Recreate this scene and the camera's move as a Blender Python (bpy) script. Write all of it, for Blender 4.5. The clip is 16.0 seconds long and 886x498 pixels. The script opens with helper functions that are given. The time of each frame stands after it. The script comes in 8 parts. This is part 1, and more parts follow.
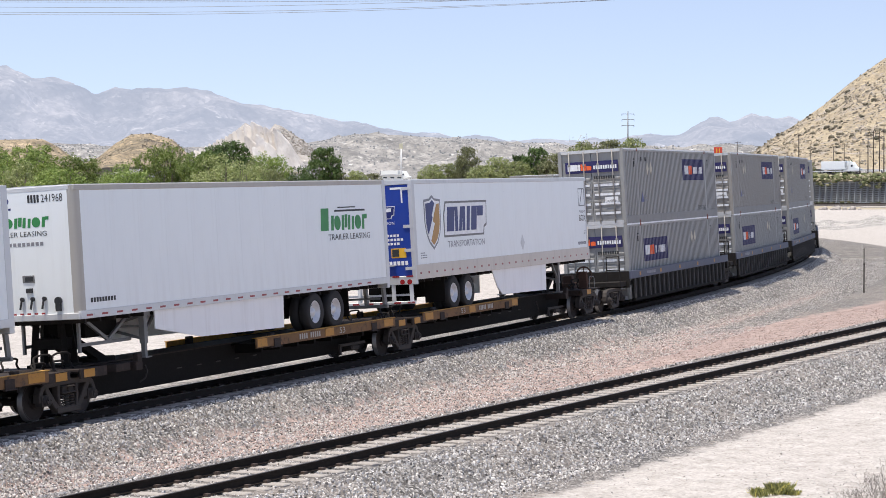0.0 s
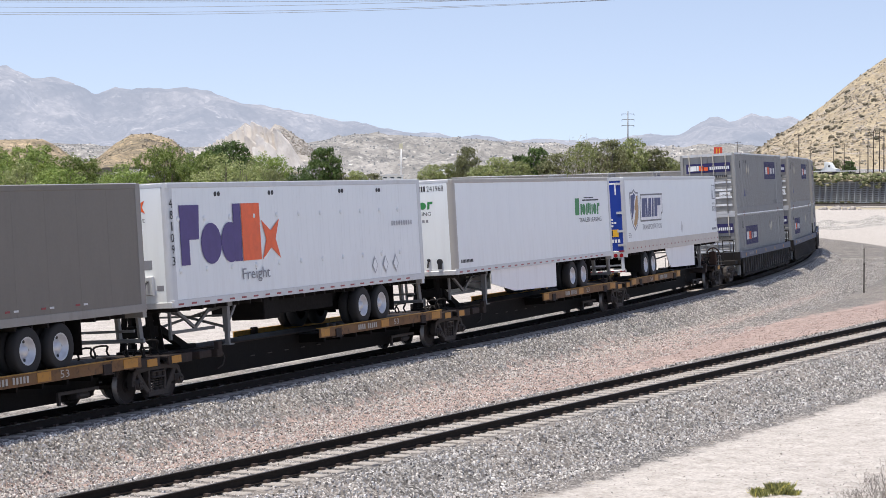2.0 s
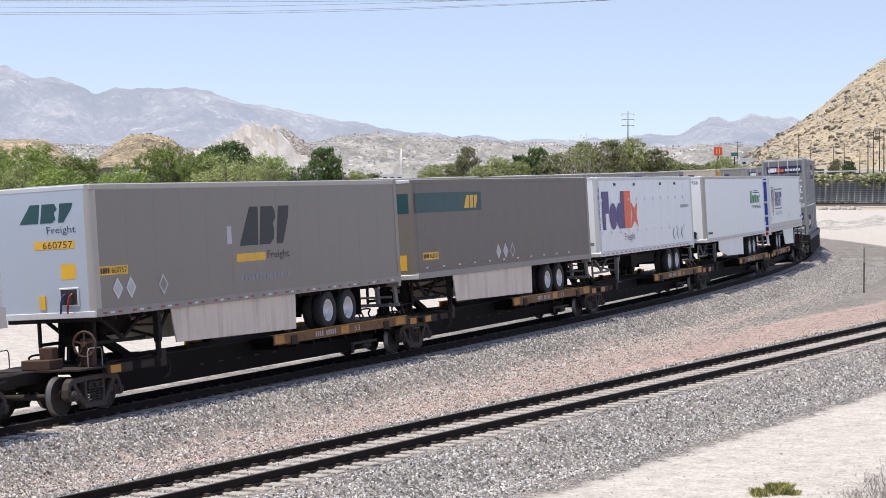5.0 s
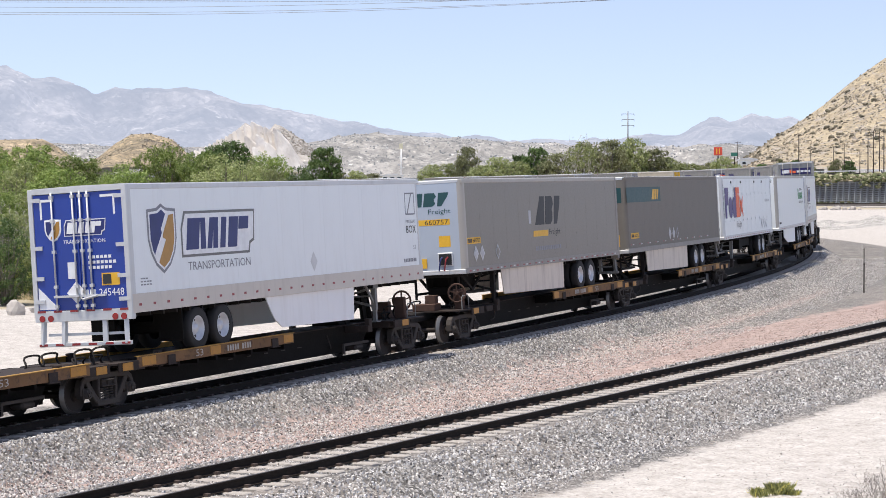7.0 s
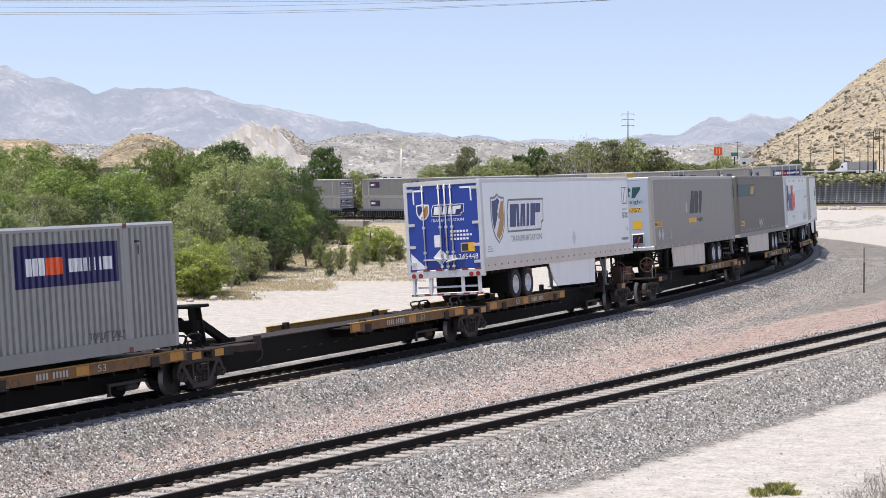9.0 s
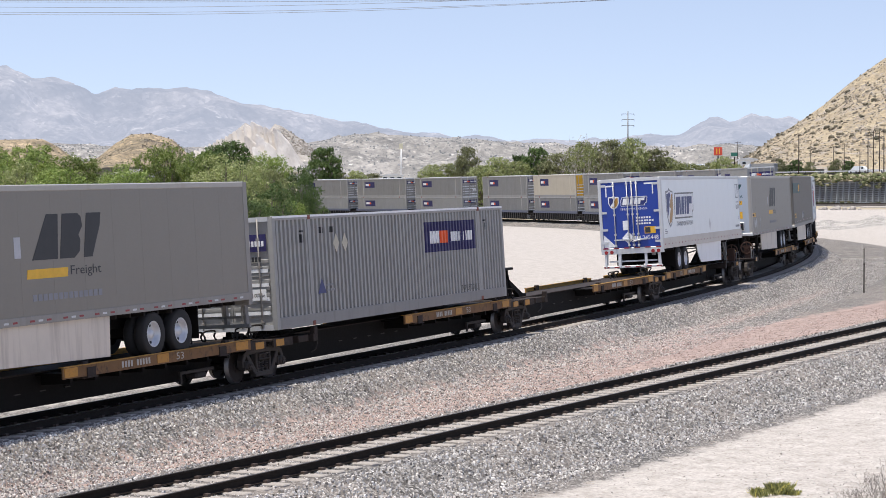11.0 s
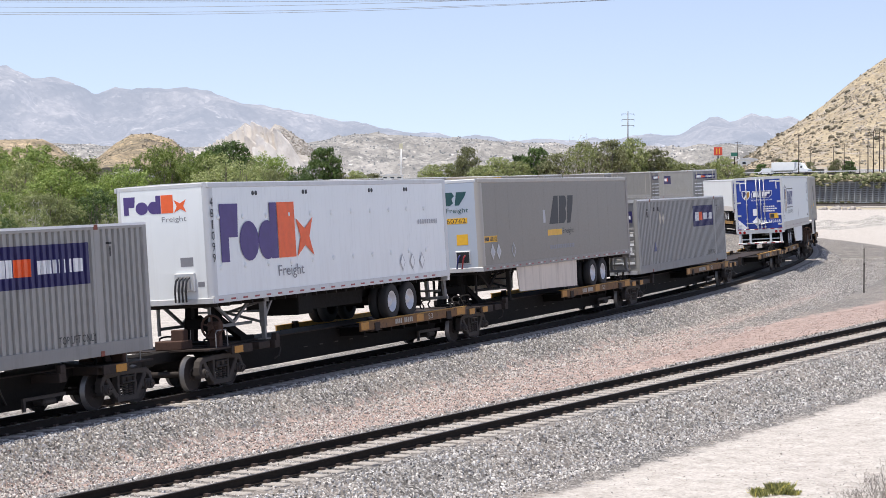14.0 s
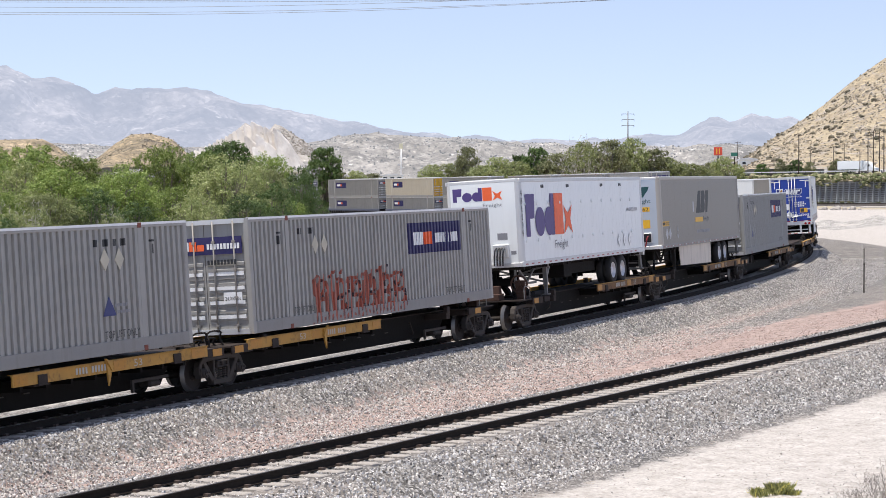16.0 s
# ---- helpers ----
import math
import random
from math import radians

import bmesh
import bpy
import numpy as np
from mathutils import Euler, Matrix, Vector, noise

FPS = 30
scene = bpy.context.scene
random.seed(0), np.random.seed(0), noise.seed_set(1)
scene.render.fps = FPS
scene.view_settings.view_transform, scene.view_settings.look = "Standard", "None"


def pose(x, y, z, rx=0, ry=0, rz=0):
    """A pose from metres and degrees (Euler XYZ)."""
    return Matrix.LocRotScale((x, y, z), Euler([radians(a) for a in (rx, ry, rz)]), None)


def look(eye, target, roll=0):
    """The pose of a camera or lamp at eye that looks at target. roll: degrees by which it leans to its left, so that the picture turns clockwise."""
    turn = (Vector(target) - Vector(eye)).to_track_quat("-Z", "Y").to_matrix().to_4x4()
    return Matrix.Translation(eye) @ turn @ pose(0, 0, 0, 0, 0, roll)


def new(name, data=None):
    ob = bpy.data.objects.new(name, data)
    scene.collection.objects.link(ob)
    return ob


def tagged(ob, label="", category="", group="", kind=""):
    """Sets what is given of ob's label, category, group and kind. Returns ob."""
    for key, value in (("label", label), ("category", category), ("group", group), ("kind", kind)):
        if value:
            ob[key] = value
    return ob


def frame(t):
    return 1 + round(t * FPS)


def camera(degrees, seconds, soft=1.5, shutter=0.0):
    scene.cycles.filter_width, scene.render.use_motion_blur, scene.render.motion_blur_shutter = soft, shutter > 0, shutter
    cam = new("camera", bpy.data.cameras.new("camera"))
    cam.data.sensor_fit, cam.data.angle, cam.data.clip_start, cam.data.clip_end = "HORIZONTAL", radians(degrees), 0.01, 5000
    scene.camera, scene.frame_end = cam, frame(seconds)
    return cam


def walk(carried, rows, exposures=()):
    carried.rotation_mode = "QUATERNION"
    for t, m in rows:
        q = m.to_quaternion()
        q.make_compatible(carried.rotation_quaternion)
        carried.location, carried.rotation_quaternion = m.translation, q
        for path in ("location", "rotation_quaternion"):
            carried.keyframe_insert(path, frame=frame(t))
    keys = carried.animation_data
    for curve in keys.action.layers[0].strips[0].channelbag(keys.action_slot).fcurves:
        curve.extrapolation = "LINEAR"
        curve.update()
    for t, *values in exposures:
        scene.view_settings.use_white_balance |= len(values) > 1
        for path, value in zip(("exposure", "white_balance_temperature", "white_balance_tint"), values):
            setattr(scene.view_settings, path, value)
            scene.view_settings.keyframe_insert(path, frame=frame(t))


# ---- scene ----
# The camera stands still on a tripod.
cam = camera(22.954, 16.0, soft=0.58)
EYE = (0.0, 0.0, 4.312)
walk(cam, [(0.0, pose(*EYE, 90 - 0.673, 0, 0)), (16.0, pose(*EYE, 90 - 0.673, 0, 0))],
     exposures=[(0.0, 0.34), (0.5, 0.275), (1.0, 0.265), (2.5, 0.27), (4.0, 0.28), (6.5, 0.38), (8.5, 0.385), (9.0, 0.305), (11.5, 0.275), (12.0, 0.285), (13.0, 0.355), (16.0, 0.36)])

# ---------------------------------------------------------------- light
SUN_EL, SUN_AZ = radians(75), math.atan2(-0.545, -0.84)
world = bpy.data.worlds.new("sky")
scene.world = world
world.use_nodes = True
wn = world.node_tree.nodes
sky = wn.new("ShaderNodeTexSky")
sky.sky_type = "NISHITA"
sky.sun_disc = False
sky.sun_elevation = SUN_EL
sky.sun_rotation = radians(90) - SUN_AZ
sky.altitude = 900
sky.air_density, sky.dust_density, sky.ozone_density = 1.0, 0.3, 3.5
wl = world.node_tree.links
# clear desert air: the pale band at the horizon lies lower than in the model sky
gen = wn.new("ShaderNodeTexCoord")
lift = wn.new("ShaderNodeVectorMath")
lift.operation = "ADD"
lift.inputs[1].default_value = (0, 0, 0.12)
wl.new(gen.outputs["Generated"], lift.inputs[0])
wl.new(lift.outputs[0], sky.inputs["Vector"])
hue = wn.new("ShaderNodeMix")
hue.data_type, hue.blend_type = "RGBA", "MULTIPLY"
hue.inputs[0].default_value = 1.0
hue.inputs[7].default_value = (1.57, 1.178, 0.975, 1)
wl.new(sky.outputs[0], hue.inputs[6])
wl.new(hue.outputs[2], wn["Background"].inputs["Color"])
wn["Background"].inputs["Strength"].default_value = 0.158
sun_data = bpy.data.lights.new("sun", "SUN")
sun_data.energy, sun_data.angle, sun_data.color = 4.3, radians(0.53), (1.0, 0.94, 0.845)
sun = new("sun", sun_data)
to_sun = Vector((math.cos(SUN_AZ) * math.cos(SUN_EL), math.sin(SUN_AZ) * math.cos(SUN_EL), math.sin(SUN_EL)))
sun.matrix_world = look((0, 0, 200), Vector((0, 0, 200)) - to_sun)

# ---------------------------------------------------------------- the line of the main track
# Distance s along the track in metres; s = 0 lies where the train comes into view.
CURVE_S = [-300, -10, 0, 30, 60, 90, 120, 150, 180, 210, 240, 270, 310, 350, 700]
CURVE_K = [0.0003, 0.0003, 0.0002, 0.00179, 0.00258, 0.00265, 0.00346, 0.00363, 0.0033, 0.00331, 0.00344, 0.00357, 0.00378, 0.0038, 0.0038]
CANT = 0.0536
SPEED, SLOWING = 10.4615, -0.0015
PS = np.arange(-300, 701, 1.0)
_k = np.interp(PS, CURVE_S, CURVE_K)
_th = np.concatenate([[0], np.cumsum((_k[1:] + _k[:-1]) / 2)])
_i0 = 300
PTH = _th - _th[_i0] + 1.15686
PX = np.concatenate([[0], np.cumsum((np.cos(PTH[1:]) + np.cos(PTH[:-1])) / 2)])
PY = np.concatenate([[0], np.cumsum((np.sin(PTH[1:]) + np.sin(PTH[:-1])) / 2)])
PX += -10.401 - PX[_i0]
PY += 44.226 - PY[_i0]
GRADE = 0.0254


def rail_z(s):
    """Height of the rail tops along the main track."""
    a = np.asarray(s, float)
    return GRADE * a - 2.574e-5 * (np.maximum(a + 10, 0) ** 2 - 100)


def track_at(s):
    return np.array([np.interp(s, PS, PX), np.interp(s, PS, PY), float(rail_z(s))])


def rail_frame(sa, sb):
    """Pose of a body carried at two points of the track: x forward, y to the left, z up, leaning with the cant."""
    a, b = track_at(sa), track_at(sb)
    x = Vector(b - a).normalized()
    y = Vector((0, 0, 1)).cross(x).normalized()
    z = x.cross(y)
    c, s = math.cos(CANT), math.sin(CANT)
    y2, z2 = y * c - z * s, z * c + y * s
    m = Matrix((x, y2, z2)).transposed().to_4x4()
    m.translation = Vector((a + b) / 2)
    return m


# The near track is almost straight.
NX0, NY0, NZ0 = -11.788, 25.0, -0.5505
NTH0 = 1.0623


def near_at(s):
    """x, y, z and heading of the near track."""
    s = np.asarray(s, float)
    th = NTH0 + 8.898e-6 * s * s / 2
    x = NX0 + math.cos(NTH0) * s - math.sin(NTH0) * 8.898e-6 * s ** 3 / 6
    y = NY0 + math.sin(NTH0) * s + math.cos(NTH0) * 8.898e-6 * s ** 3 / 6
    return x, y, NZ0 + 0.0254 * s, th


# ---------------------------------------------------------------- materials
def mat_base(name, rough=0.6, metal=0.0, color=(0.5, 0.5, 0.5)):
    m = bpy.data.materials.new(name)
    m.use_nodes = True
    b = m.node_tree.nodes["Principled BSDF"]
    b.inputs["Roughness"].default_value = rough
    b.inputs["Metallic"].default_value = metal
    b.inputs["Base Color"].default_value = (*color, 1)
    return m, m.node_tree.nodes, m.node_tree.links, b


def tex_noise(n, l, scale, detail=4, rough=0.6, vec=None):
    t = n.new("ShaderNodeTexNoise")
    t.inputs["Scale"].default_value, t.inputs["Detail"].default_value, t.inputs["Roughness"].default_value = scale, detail, rough
    if vec:
        l.new(vec, t.inputs["Vector"])
    return t


def ramp(n, l, src, stops):
    r = n.new("ShaderNodeValToRGB")
    e = r.color_ramp.elements
    while len(e) < len(stops):
        e.new(0.5)
    for el, (p, c) in zip(e, stops):
        el.position = p
        el.color = (*c, 1) if len(c) == 3 else c
    l.new(src, r.inputs[0])
    return r


def mix(n, l, fac, a, b, mode="MIX"):
    x = n.new("ShaderNodeMix")
    x.data_type, x.blend_type = "RGBA", mode
    for sock, v in ((x.inputs[0], fac), (x.inputs[6], a), (x.inputs[7], b)):
        if isinstance(v, (int, float)):
            sock.default_value = v
        elif isinstance(v, tuple):
            sock.default_value = (*v, 1)
        else:
            l.new(v, sock)
    return x.outputs[2]


def bump(n, l, b, height, strength=0.3, dist=0.02):
    k = n.new("ShaderNodeBump")
    k.inputs["Strength"].default_value, k.inputs["Distance"].default_value = strength, dist
    l.new(height, k.inputs["Height"])
    l.new(k.outputs[0], b.inputs["Normal"])


def painted(name, color, rough=0.45, metal=0.0, dirt=0.35, dirt_color=(0.16, 0.13, 0.10), streak=True, scale=1.0, spec=0.5):
    """Paint with faint mottling, vertical run marks and grime."""
    m, n, l, b = mat_base(name, rough, metal, color)
    b.inputs["Specular IOR Level"].default_value = spec
    tc = n.new("ShaderNodeTexCoord")
    mp = n.new("ShaderNodeMapping")
    mp.inputs["Scale"].default_value = (2.2 * scale, 2.2 * scale, 0.16 * scale if streak else 2.2 * scale)
    l.new(tc.outputs["Object"], mp.inputs["Vector"])
    runs = tex_noise(n, l, 1.6, 5, 0.65, mp.outputs[0])
    spots = tex_noise(n, l, 0.9 * scale, 4, 0.6, tc.outputs["Object"])
    fine = tex_noise(n, l, 14 * scale, 3, 0.6, tc.outputs["Object"])
    f1 = ramp(n, l, runs.outputs[0], [(0.52, (0, 0, 0)), (0.78, (1, 1, 1))])
    f2 = ramp(n, l, spots.outputs[0], [(0.45, (0, 0, 0)), (0.8, (1, 1, 1))])
    mul = n.new("ShaderNodeMath")
    mul.operation = "MULTIPLY"
    mul.inputs[1].default_value = dirt
    l.new(f1.outputs[0], mul.inputs[0])
    c1 = mix(n, l, mul.outputs[0], color, dirt_color)
    mul2 = n.new("ShaderNodeMath")
    mul2.operation = "MULTIPLY"
    mul2.inputs[1].default_value = dirt * 0.55
    l.new(f2.outputs[0], mul2.inputs[0])
    c2 = mix(n, l, mul2.outputs[0], c1, tuple(0.6 * v for v in color))
    l.new(c2, b.inputs["Base Color"])
    r = n.new("ShaderNodeMapRange")
    r.inputs[3].default_value, r.inputs[4].default_value = max(0.05, rough - 0.12), min(1, rough + 0.15)
    l.new(fine.outputs[0], r.inputs[0])
    l.new(r.outputs[0], b.inputs["Roughness"])
    bump(n, l, b, spots.outputs[0], 0.08, 0.02)
    return m


def plain(name, color, rough=0.5, metal=0.0):
    """A small part: one paint with a little variation from place to place."""
    m, n, l, b = mat_base(name, rough, metal, color)
    tc = n.new("ShaderNodeTexCoord")
    t = tex_noise(n, l, 5, 3, 0.6, tc.outputs["Object"])
    c = ramp(n, l, t.outputs[0], [(0.3, tuple(v * 0.90 for v in color)), (0.7, tuple(min(1, v * 1.06) for v in color))])
    l.new(c.outputs[0], b.inputs["Base Color"])
    return m


def ground_material():
    m, n, l, b = mat_base("ground", 0.95)
    geo = n.new("ShaderNodeNewGeometry")
    P = geo.outputs["Position"]

    def attr(name):
        a = n.new("ShaderNodeAttribute")
        a.attribute_name = name
        return a.outputs["Fac"]

    # crushed stone: each cell is one stone
    v = n.new("ShaderNodeTexVoronoi")
    v.inputs["Scale"].default_value = 15
    l.new(P, v.inputs["Vector"])
    sep = n.new("ShaderNodeSeparateColor")
    l.new(v.outputs["Color"], sep.inputs[0])
    stone = ramp(n, l, sep.outputs[0], [(0.0, (0.10, 0.092, 0.085)), (0.3, (0.21, 0.195, 0.18)), (0.7, (0.32, 0.30, 0.28)), (1.0, (0.46, 0.435, 0.408))])
    edge = ramp(n, l, v.outputs["Distance"], [(0.30, (1, 1, 1)), (0.62, (0.35, 0.35, 0.35))])
    big = tex_noise(n, l, 0.35, 5, 0.6, P)
    mid = tex_noise(n, l, 2.1, 5, 0.6, P)
    fine = tex_noise(n, l, 11, 5, 0.7, P)
    ballast = mix(n, l, 1.0, stone.outputs[0], edge.outputs[0], "MULTIPLY")
    dusty = ramp(n, l, big.outputs[0], [(0.42, (0, 0, 0)), (0.68, (0.42, 0.42, 0.42))])
    ballast = mix(n, l, dusty.outputs[0], ballast, (0.34, 0.29, 0.25))
    # red-brown service strip with loose stones
    v2 = n.new("ShaderNodeTexVoronoi")
    v2.inputs["Scale"].default_value = 9
    l.new(P, v2.inputs["Vector"])
    red = ramp(n, l, fine.outputs[0], [(0.25, (0.19, 0.13, 0.11)), (0.5, (0.34, 0.245, 0.21)), (0.75, (0.46, 0.37, 0.33))])
    red2 = mix(n, l, mid.outputs[0], red.outputs[0], (0.36, 0.30, 0.275))
    sep2 = n.new("ShaderNodeSeparateColor")
    l.new(v2.outputs["Color"], sep2.inputs[0])
    chips = ramp(n, l, sep2.outputs[1], [(0.0, (0.6, 0.58, 0.57)), (0.3, (0.88, 0.86, 0.85)), (0.7, (1.06, 1.03, 1.01)), (1.0, (1.35, 1.31, 1.28))])
    red2 = mix(n, l, 1.0, red2, chips.outputs[0], "MULTIPLY")
    # pale sand
    sand = ramp(n, l, mid.outputs[0], [(0.3, (0.40, 0.367, 0.333)), (0.5, (0.49, 0.453, 0.417)), (0.7, (0.57, 0.533, 0.497))])
    grit = ramp(n, l, fine.outputs[0], [(0.32, (0.70, 0.685, 0.67)), (0.62, (1.06, 1.06, 1.06))])
    sandc = mix(n, l, 1.0, sand.outputs[0], grit.outputs[0], "MULTIPLY")
    v3 = n.new("ShaderNodeTexVoronoi")
    v3.inputs["Scale"].default_value = 17
    l.new(P, v3.inputs["Vector"])
    sep3 = n.new("ShaderNodeSeparateColor")
    l.new(v3.outputs["Color"], sep3.inputs[0])
    pebble = ramp(n, l, sep3.outputs[0], [(0.0, (0.6, 0.585, 0.57)), (0.06, (0.93, 0.925, 0.92)), (0.5, (1.0, 1.0, 1.0)), (0.9, (1.03, 1.03, 1.02)), (1.0, (1.07, 1.07, 1.06))])
    sandc = mix(n, l, 1.0, sandc, pebble.outputs[0], "MULTIPLY")
    # dry scrub land
    scrub = ramp(n, l, big.outputs[0], [(0.3, (0.24, 0.20, 0.13)), (0.5, (0.40, 0.34, 0.235)), (0.7, (0.50, 0.44, 0.33))])
    scrubc = mix(n, l, 1.0, scrub.outputs[0], grit.outputs[0], "MULTIPLY")

    def edged(name, amount=0.35):
        # a border broken up by noise
        s = n.new("ShaderNodeMath")
        s.operation = "SUBTRACT"
        l.new(mid.outputs[0], s.inputs[0])
        s.inputs[1].default_value = 0.5
        k = n.new("ShaderNodeMath")
        k.operation = "MULTIPLY_ADD"
        l.new(s.outputs[0], k.inputs[0])
        k.inputs[1].default_value = amount * 4
        l.new(attr(name), k.inputs[2])
        r = n.new("ShaderNodeMapRange")
        r.inputs[1].default_value, r.inputs[2].default_value = 0.35, 0.65
        l.new(k.outputs[0], r.inputs[0])
        return r.outputs[0]

    c = mix(n, l, edged("sand"), scrubc, sandc)
    c = mix(n, l, edged("red"), c, red2)
    c = mix(n, l, edged("ballast"), c, ballast)
    l.new(c, b.inputs["Base Color"])
    inv = n.new("ShaderNodeMath")
    inv.operation = "MULTIPLY_ADD"
    l.new(v.outputs["Distance"], inv.inputs[0])
    inv.inputs[1].default_value = -1.0
    l.new(fine.outputs[0], inv.inputs[2])
    bump(n, l, b, inv.outputs[0], 0.6, 0.03)
    return m


M_GROUND = ground_material()


def island_mat(name, stops, rough=0.8, spec=0.3, translucent=0.0):
    """Colour that varies from leaf to leaf or stone to stone."""
    m, n, l, b = mat_base(name, rough)
    geo = n.new("ShaderNodeNewGeometry")
    oi = n.new("ShaderNodeObjectInfo")
    r = ramp(n, l, geo.outputs["Random Per Island"], stops)
    hs = n.new("ShaderNodeHueSaturation")
    mr = n.new("ShaderNodeMapRange")
    mr.inputs[3].default_value, mr.inputs[4].default_value = 0.78, 1.3
    l.new(oi.outputs["Random"], mr.inputs[0])
    l.new(mr.outputs[0], hs.inputs["Value"])
    l.new(r.outputs[0], hs.inputs["Color"])
    l.new(hs.outputs[0], b.inputs["Base Color"])
    b.inputs["Specular IOR Level"].default_value = spec
    if translucent:
        tr = n.new("ShaderNodeBsdfTranslucent")
        l.new(hs.outputs[0], tr.inputs["Color"])
        ms = n.new("ShaderNodeMixShader")
        ms.inputs[0].default_value = translucent
        l.new(b.outputs[0], ms.inputs[1])
        l.new(tr.outputs[0], ms.inputs[2])
        l.new(ms.outputs[0], n["Material Output"].inputs["Surface"])
    return m


M_STONE = island_mat("loose_stone", [(0.0, (0.12, 0.11, 0.10)), (0.25, (0.34, 0.315, 0.292)), (0.65, (0.60, 0.562, 0.523)), (1.0, (0.80, 0.758, 0.71))], 0.95, 0.08)
M_REDSTONE = island_mat("red_brown_chip", [(0.0, (0.13, 0.088, 0.075)), (0.4, (0.31, 0.22, 0.19)), (0.8, (0.45, 0.34, 0.30)), (1.0, (0.62, 0.55, 0.51))], 0.95, 0.08)
M_PEBBLE = island_mat("sand_pebble", [(0.0, (0.26, 0.24, 0.215)), (0.4, (0.55, 0.515, 0.47)), (1.0, (0.72, 0.69, 0.65))], 0.95, 0.08)
M_RAIL = painted("rail_steel", (0.020, 0.015, 0.012), 0.75, 0.0, 0.3, (0.055, 0.036, 0.026), False, 1.0, 0.15)
M_RAILTOP = plain("worn_rail_top", (0.10, 0.09, 0.085), 0.5, 0.6)
M_CONCRETE = painted("concrete", (0.37, 0.335, 0.30), 0.9, 0, 0.75, (0.21, 0.175, 0.15), False, 3)
M_CLIP = plain("rusty_clip", (0.075, 0.052, 0.042), 0.8)

# ---------------------------------------------------------------- small geometry kit


def mesh_of(name, bm, materials):
    me = bpy.data.meshes.new(name)
    bm.to_mesh(me)
    bm.free()
    for m in materials if isinstance(materials, (list, tuple)) else [materials]:
        me.materials.append(m)
    return me


# parts that are several loose pieces become one object a piece
LOOSE = {"white_bar", "brake_box", "gusset", "brake_rigging", "corner_post", "top_rail", "bottom_rail", "lift_post", "corner_fitting", "hitch_strut", "deck_plate", "container_pedestal", "cross_bearer", "end_platform", "yellow_patch", "joint_strip", "marker_light", "reflective_tape", "tail_lamp", "vent", "vent_cap", "bumper_guard", "axle_frame", "landing_gear", "rear_frame", "door_frame", "air_hose", "placard", "door_stripe", "hand_rail", "window", "white_corner_tape", "small_print", "navy_block", "green_marking", "dark_block", "teal_marking", "vent_panel", "placard_inner", "nose_frame", "yellow_number", "number_marking", "white_marking", "orange_marking"}


def loose_pieces(bm):
    """The connected pieces of a bmesh, each as a list of faces."""
    seen, out = set(), []
    bm.faces.index_update()
    for f in bm.faces:
        if f.index in seen:
            continue
        seen.add(f.index)
        stack, piece = [f], []
        while stack:
            g = stack.pop()
            piece.append(g)
            for v in g.verts:
                for k in v.link_faces:
                    if k.index not in seen:
                        seen.add(k.index)
                        stack.append(k)
        out.append(piece)
    return out


def part(name, bm, material, parent=None, label="", smooth=False):
    if name in LOOSE:
        pieces = loose_pieces(bm)
        if len(pieces) > 1:
            obs = []
            for fs in pieces:
                b2 = bmesh.new()
                vm = {}
                for f in fs:
                    for v in f.verts:
                        if v not in vm:
                            vm[v] = b2.verts.new(v.co)
                    g = b2.faces.new([vm[v] for v in f.verts])
                    g.material_index, g.smooth = f.material_index, f.smooth
                ob = new(name, mesh_of(name, b2, material))
                ob.parent = parent
                if label:
                    ob["label"] = label
                obs.append(ob)
            bm.free()
            return obs[0]
    me = mesh_of(name, bm, material)
    if smooth:
        me.shade_smooth()
    ob = new(name, me)
    ob.parent = parent
    if label:
        ob["label"] = label
    return ob


def box(bm, x0, x1, y0, y1, z0, z1, mi=0, bevel=0.0):
    vs = [bm.verts.new((x, y, z)) for x in (x0, x1) for y in (y0, y1) for z in (z0, z1)]
    fs = [bm.faces.new([vs[i] for i in f]) for f in ((0, 1, 3, 2), (4, 6, 7, 5), (0, 4, 5, 1), (2, 3, 7, 6), (0, 2, 6, 4), (1, 5, 7, 3))]
    for f in fs:
        f.material_index = mi
    if bevel:
        es = list({e for f in fs for e in f.edges})
        r = bmesh.ops.bevel(bm, geom=es, offset=bevel, segments=1, affect="EDGES")
        for f in r["faces"]:
            f.material_index = mi
    return fs


def cyl(bm, a, b, r, n=12, r2=None, mi=0, caps=True):
    """A round bar from a to b."""
    a, b = Vector(a), Vector(b)
    d = (b - a).normalized()
    u = d.orthogonal().normalized()
    w = d.cross(u)
    r2 = r if r2 is None else r2
    ra = [bm.verts.new(a + (u * math.cos(t) + w * math.sin(t)) * r) for t in [2 * math.pi * i / n for i in range(n)]]
    rb = [bm.verts.new(b + (u * math.cos(t) + w * math.sin(t)) * r2) for t in [2 * math.pi * i / n for i in range(n)]]
    fs = [bm.faces.new((ra[i], ra[(i + 1) % n], rb[(i + 1) % n], rb[i])) for i in range(n)]
    for f in fs:
        f.smooth = n > 6
    if caps:
        fs += [bm.faces.new(ra[::-1]), bm.faces.new(rb)]
    for f in fs:
        f.material_index = mi


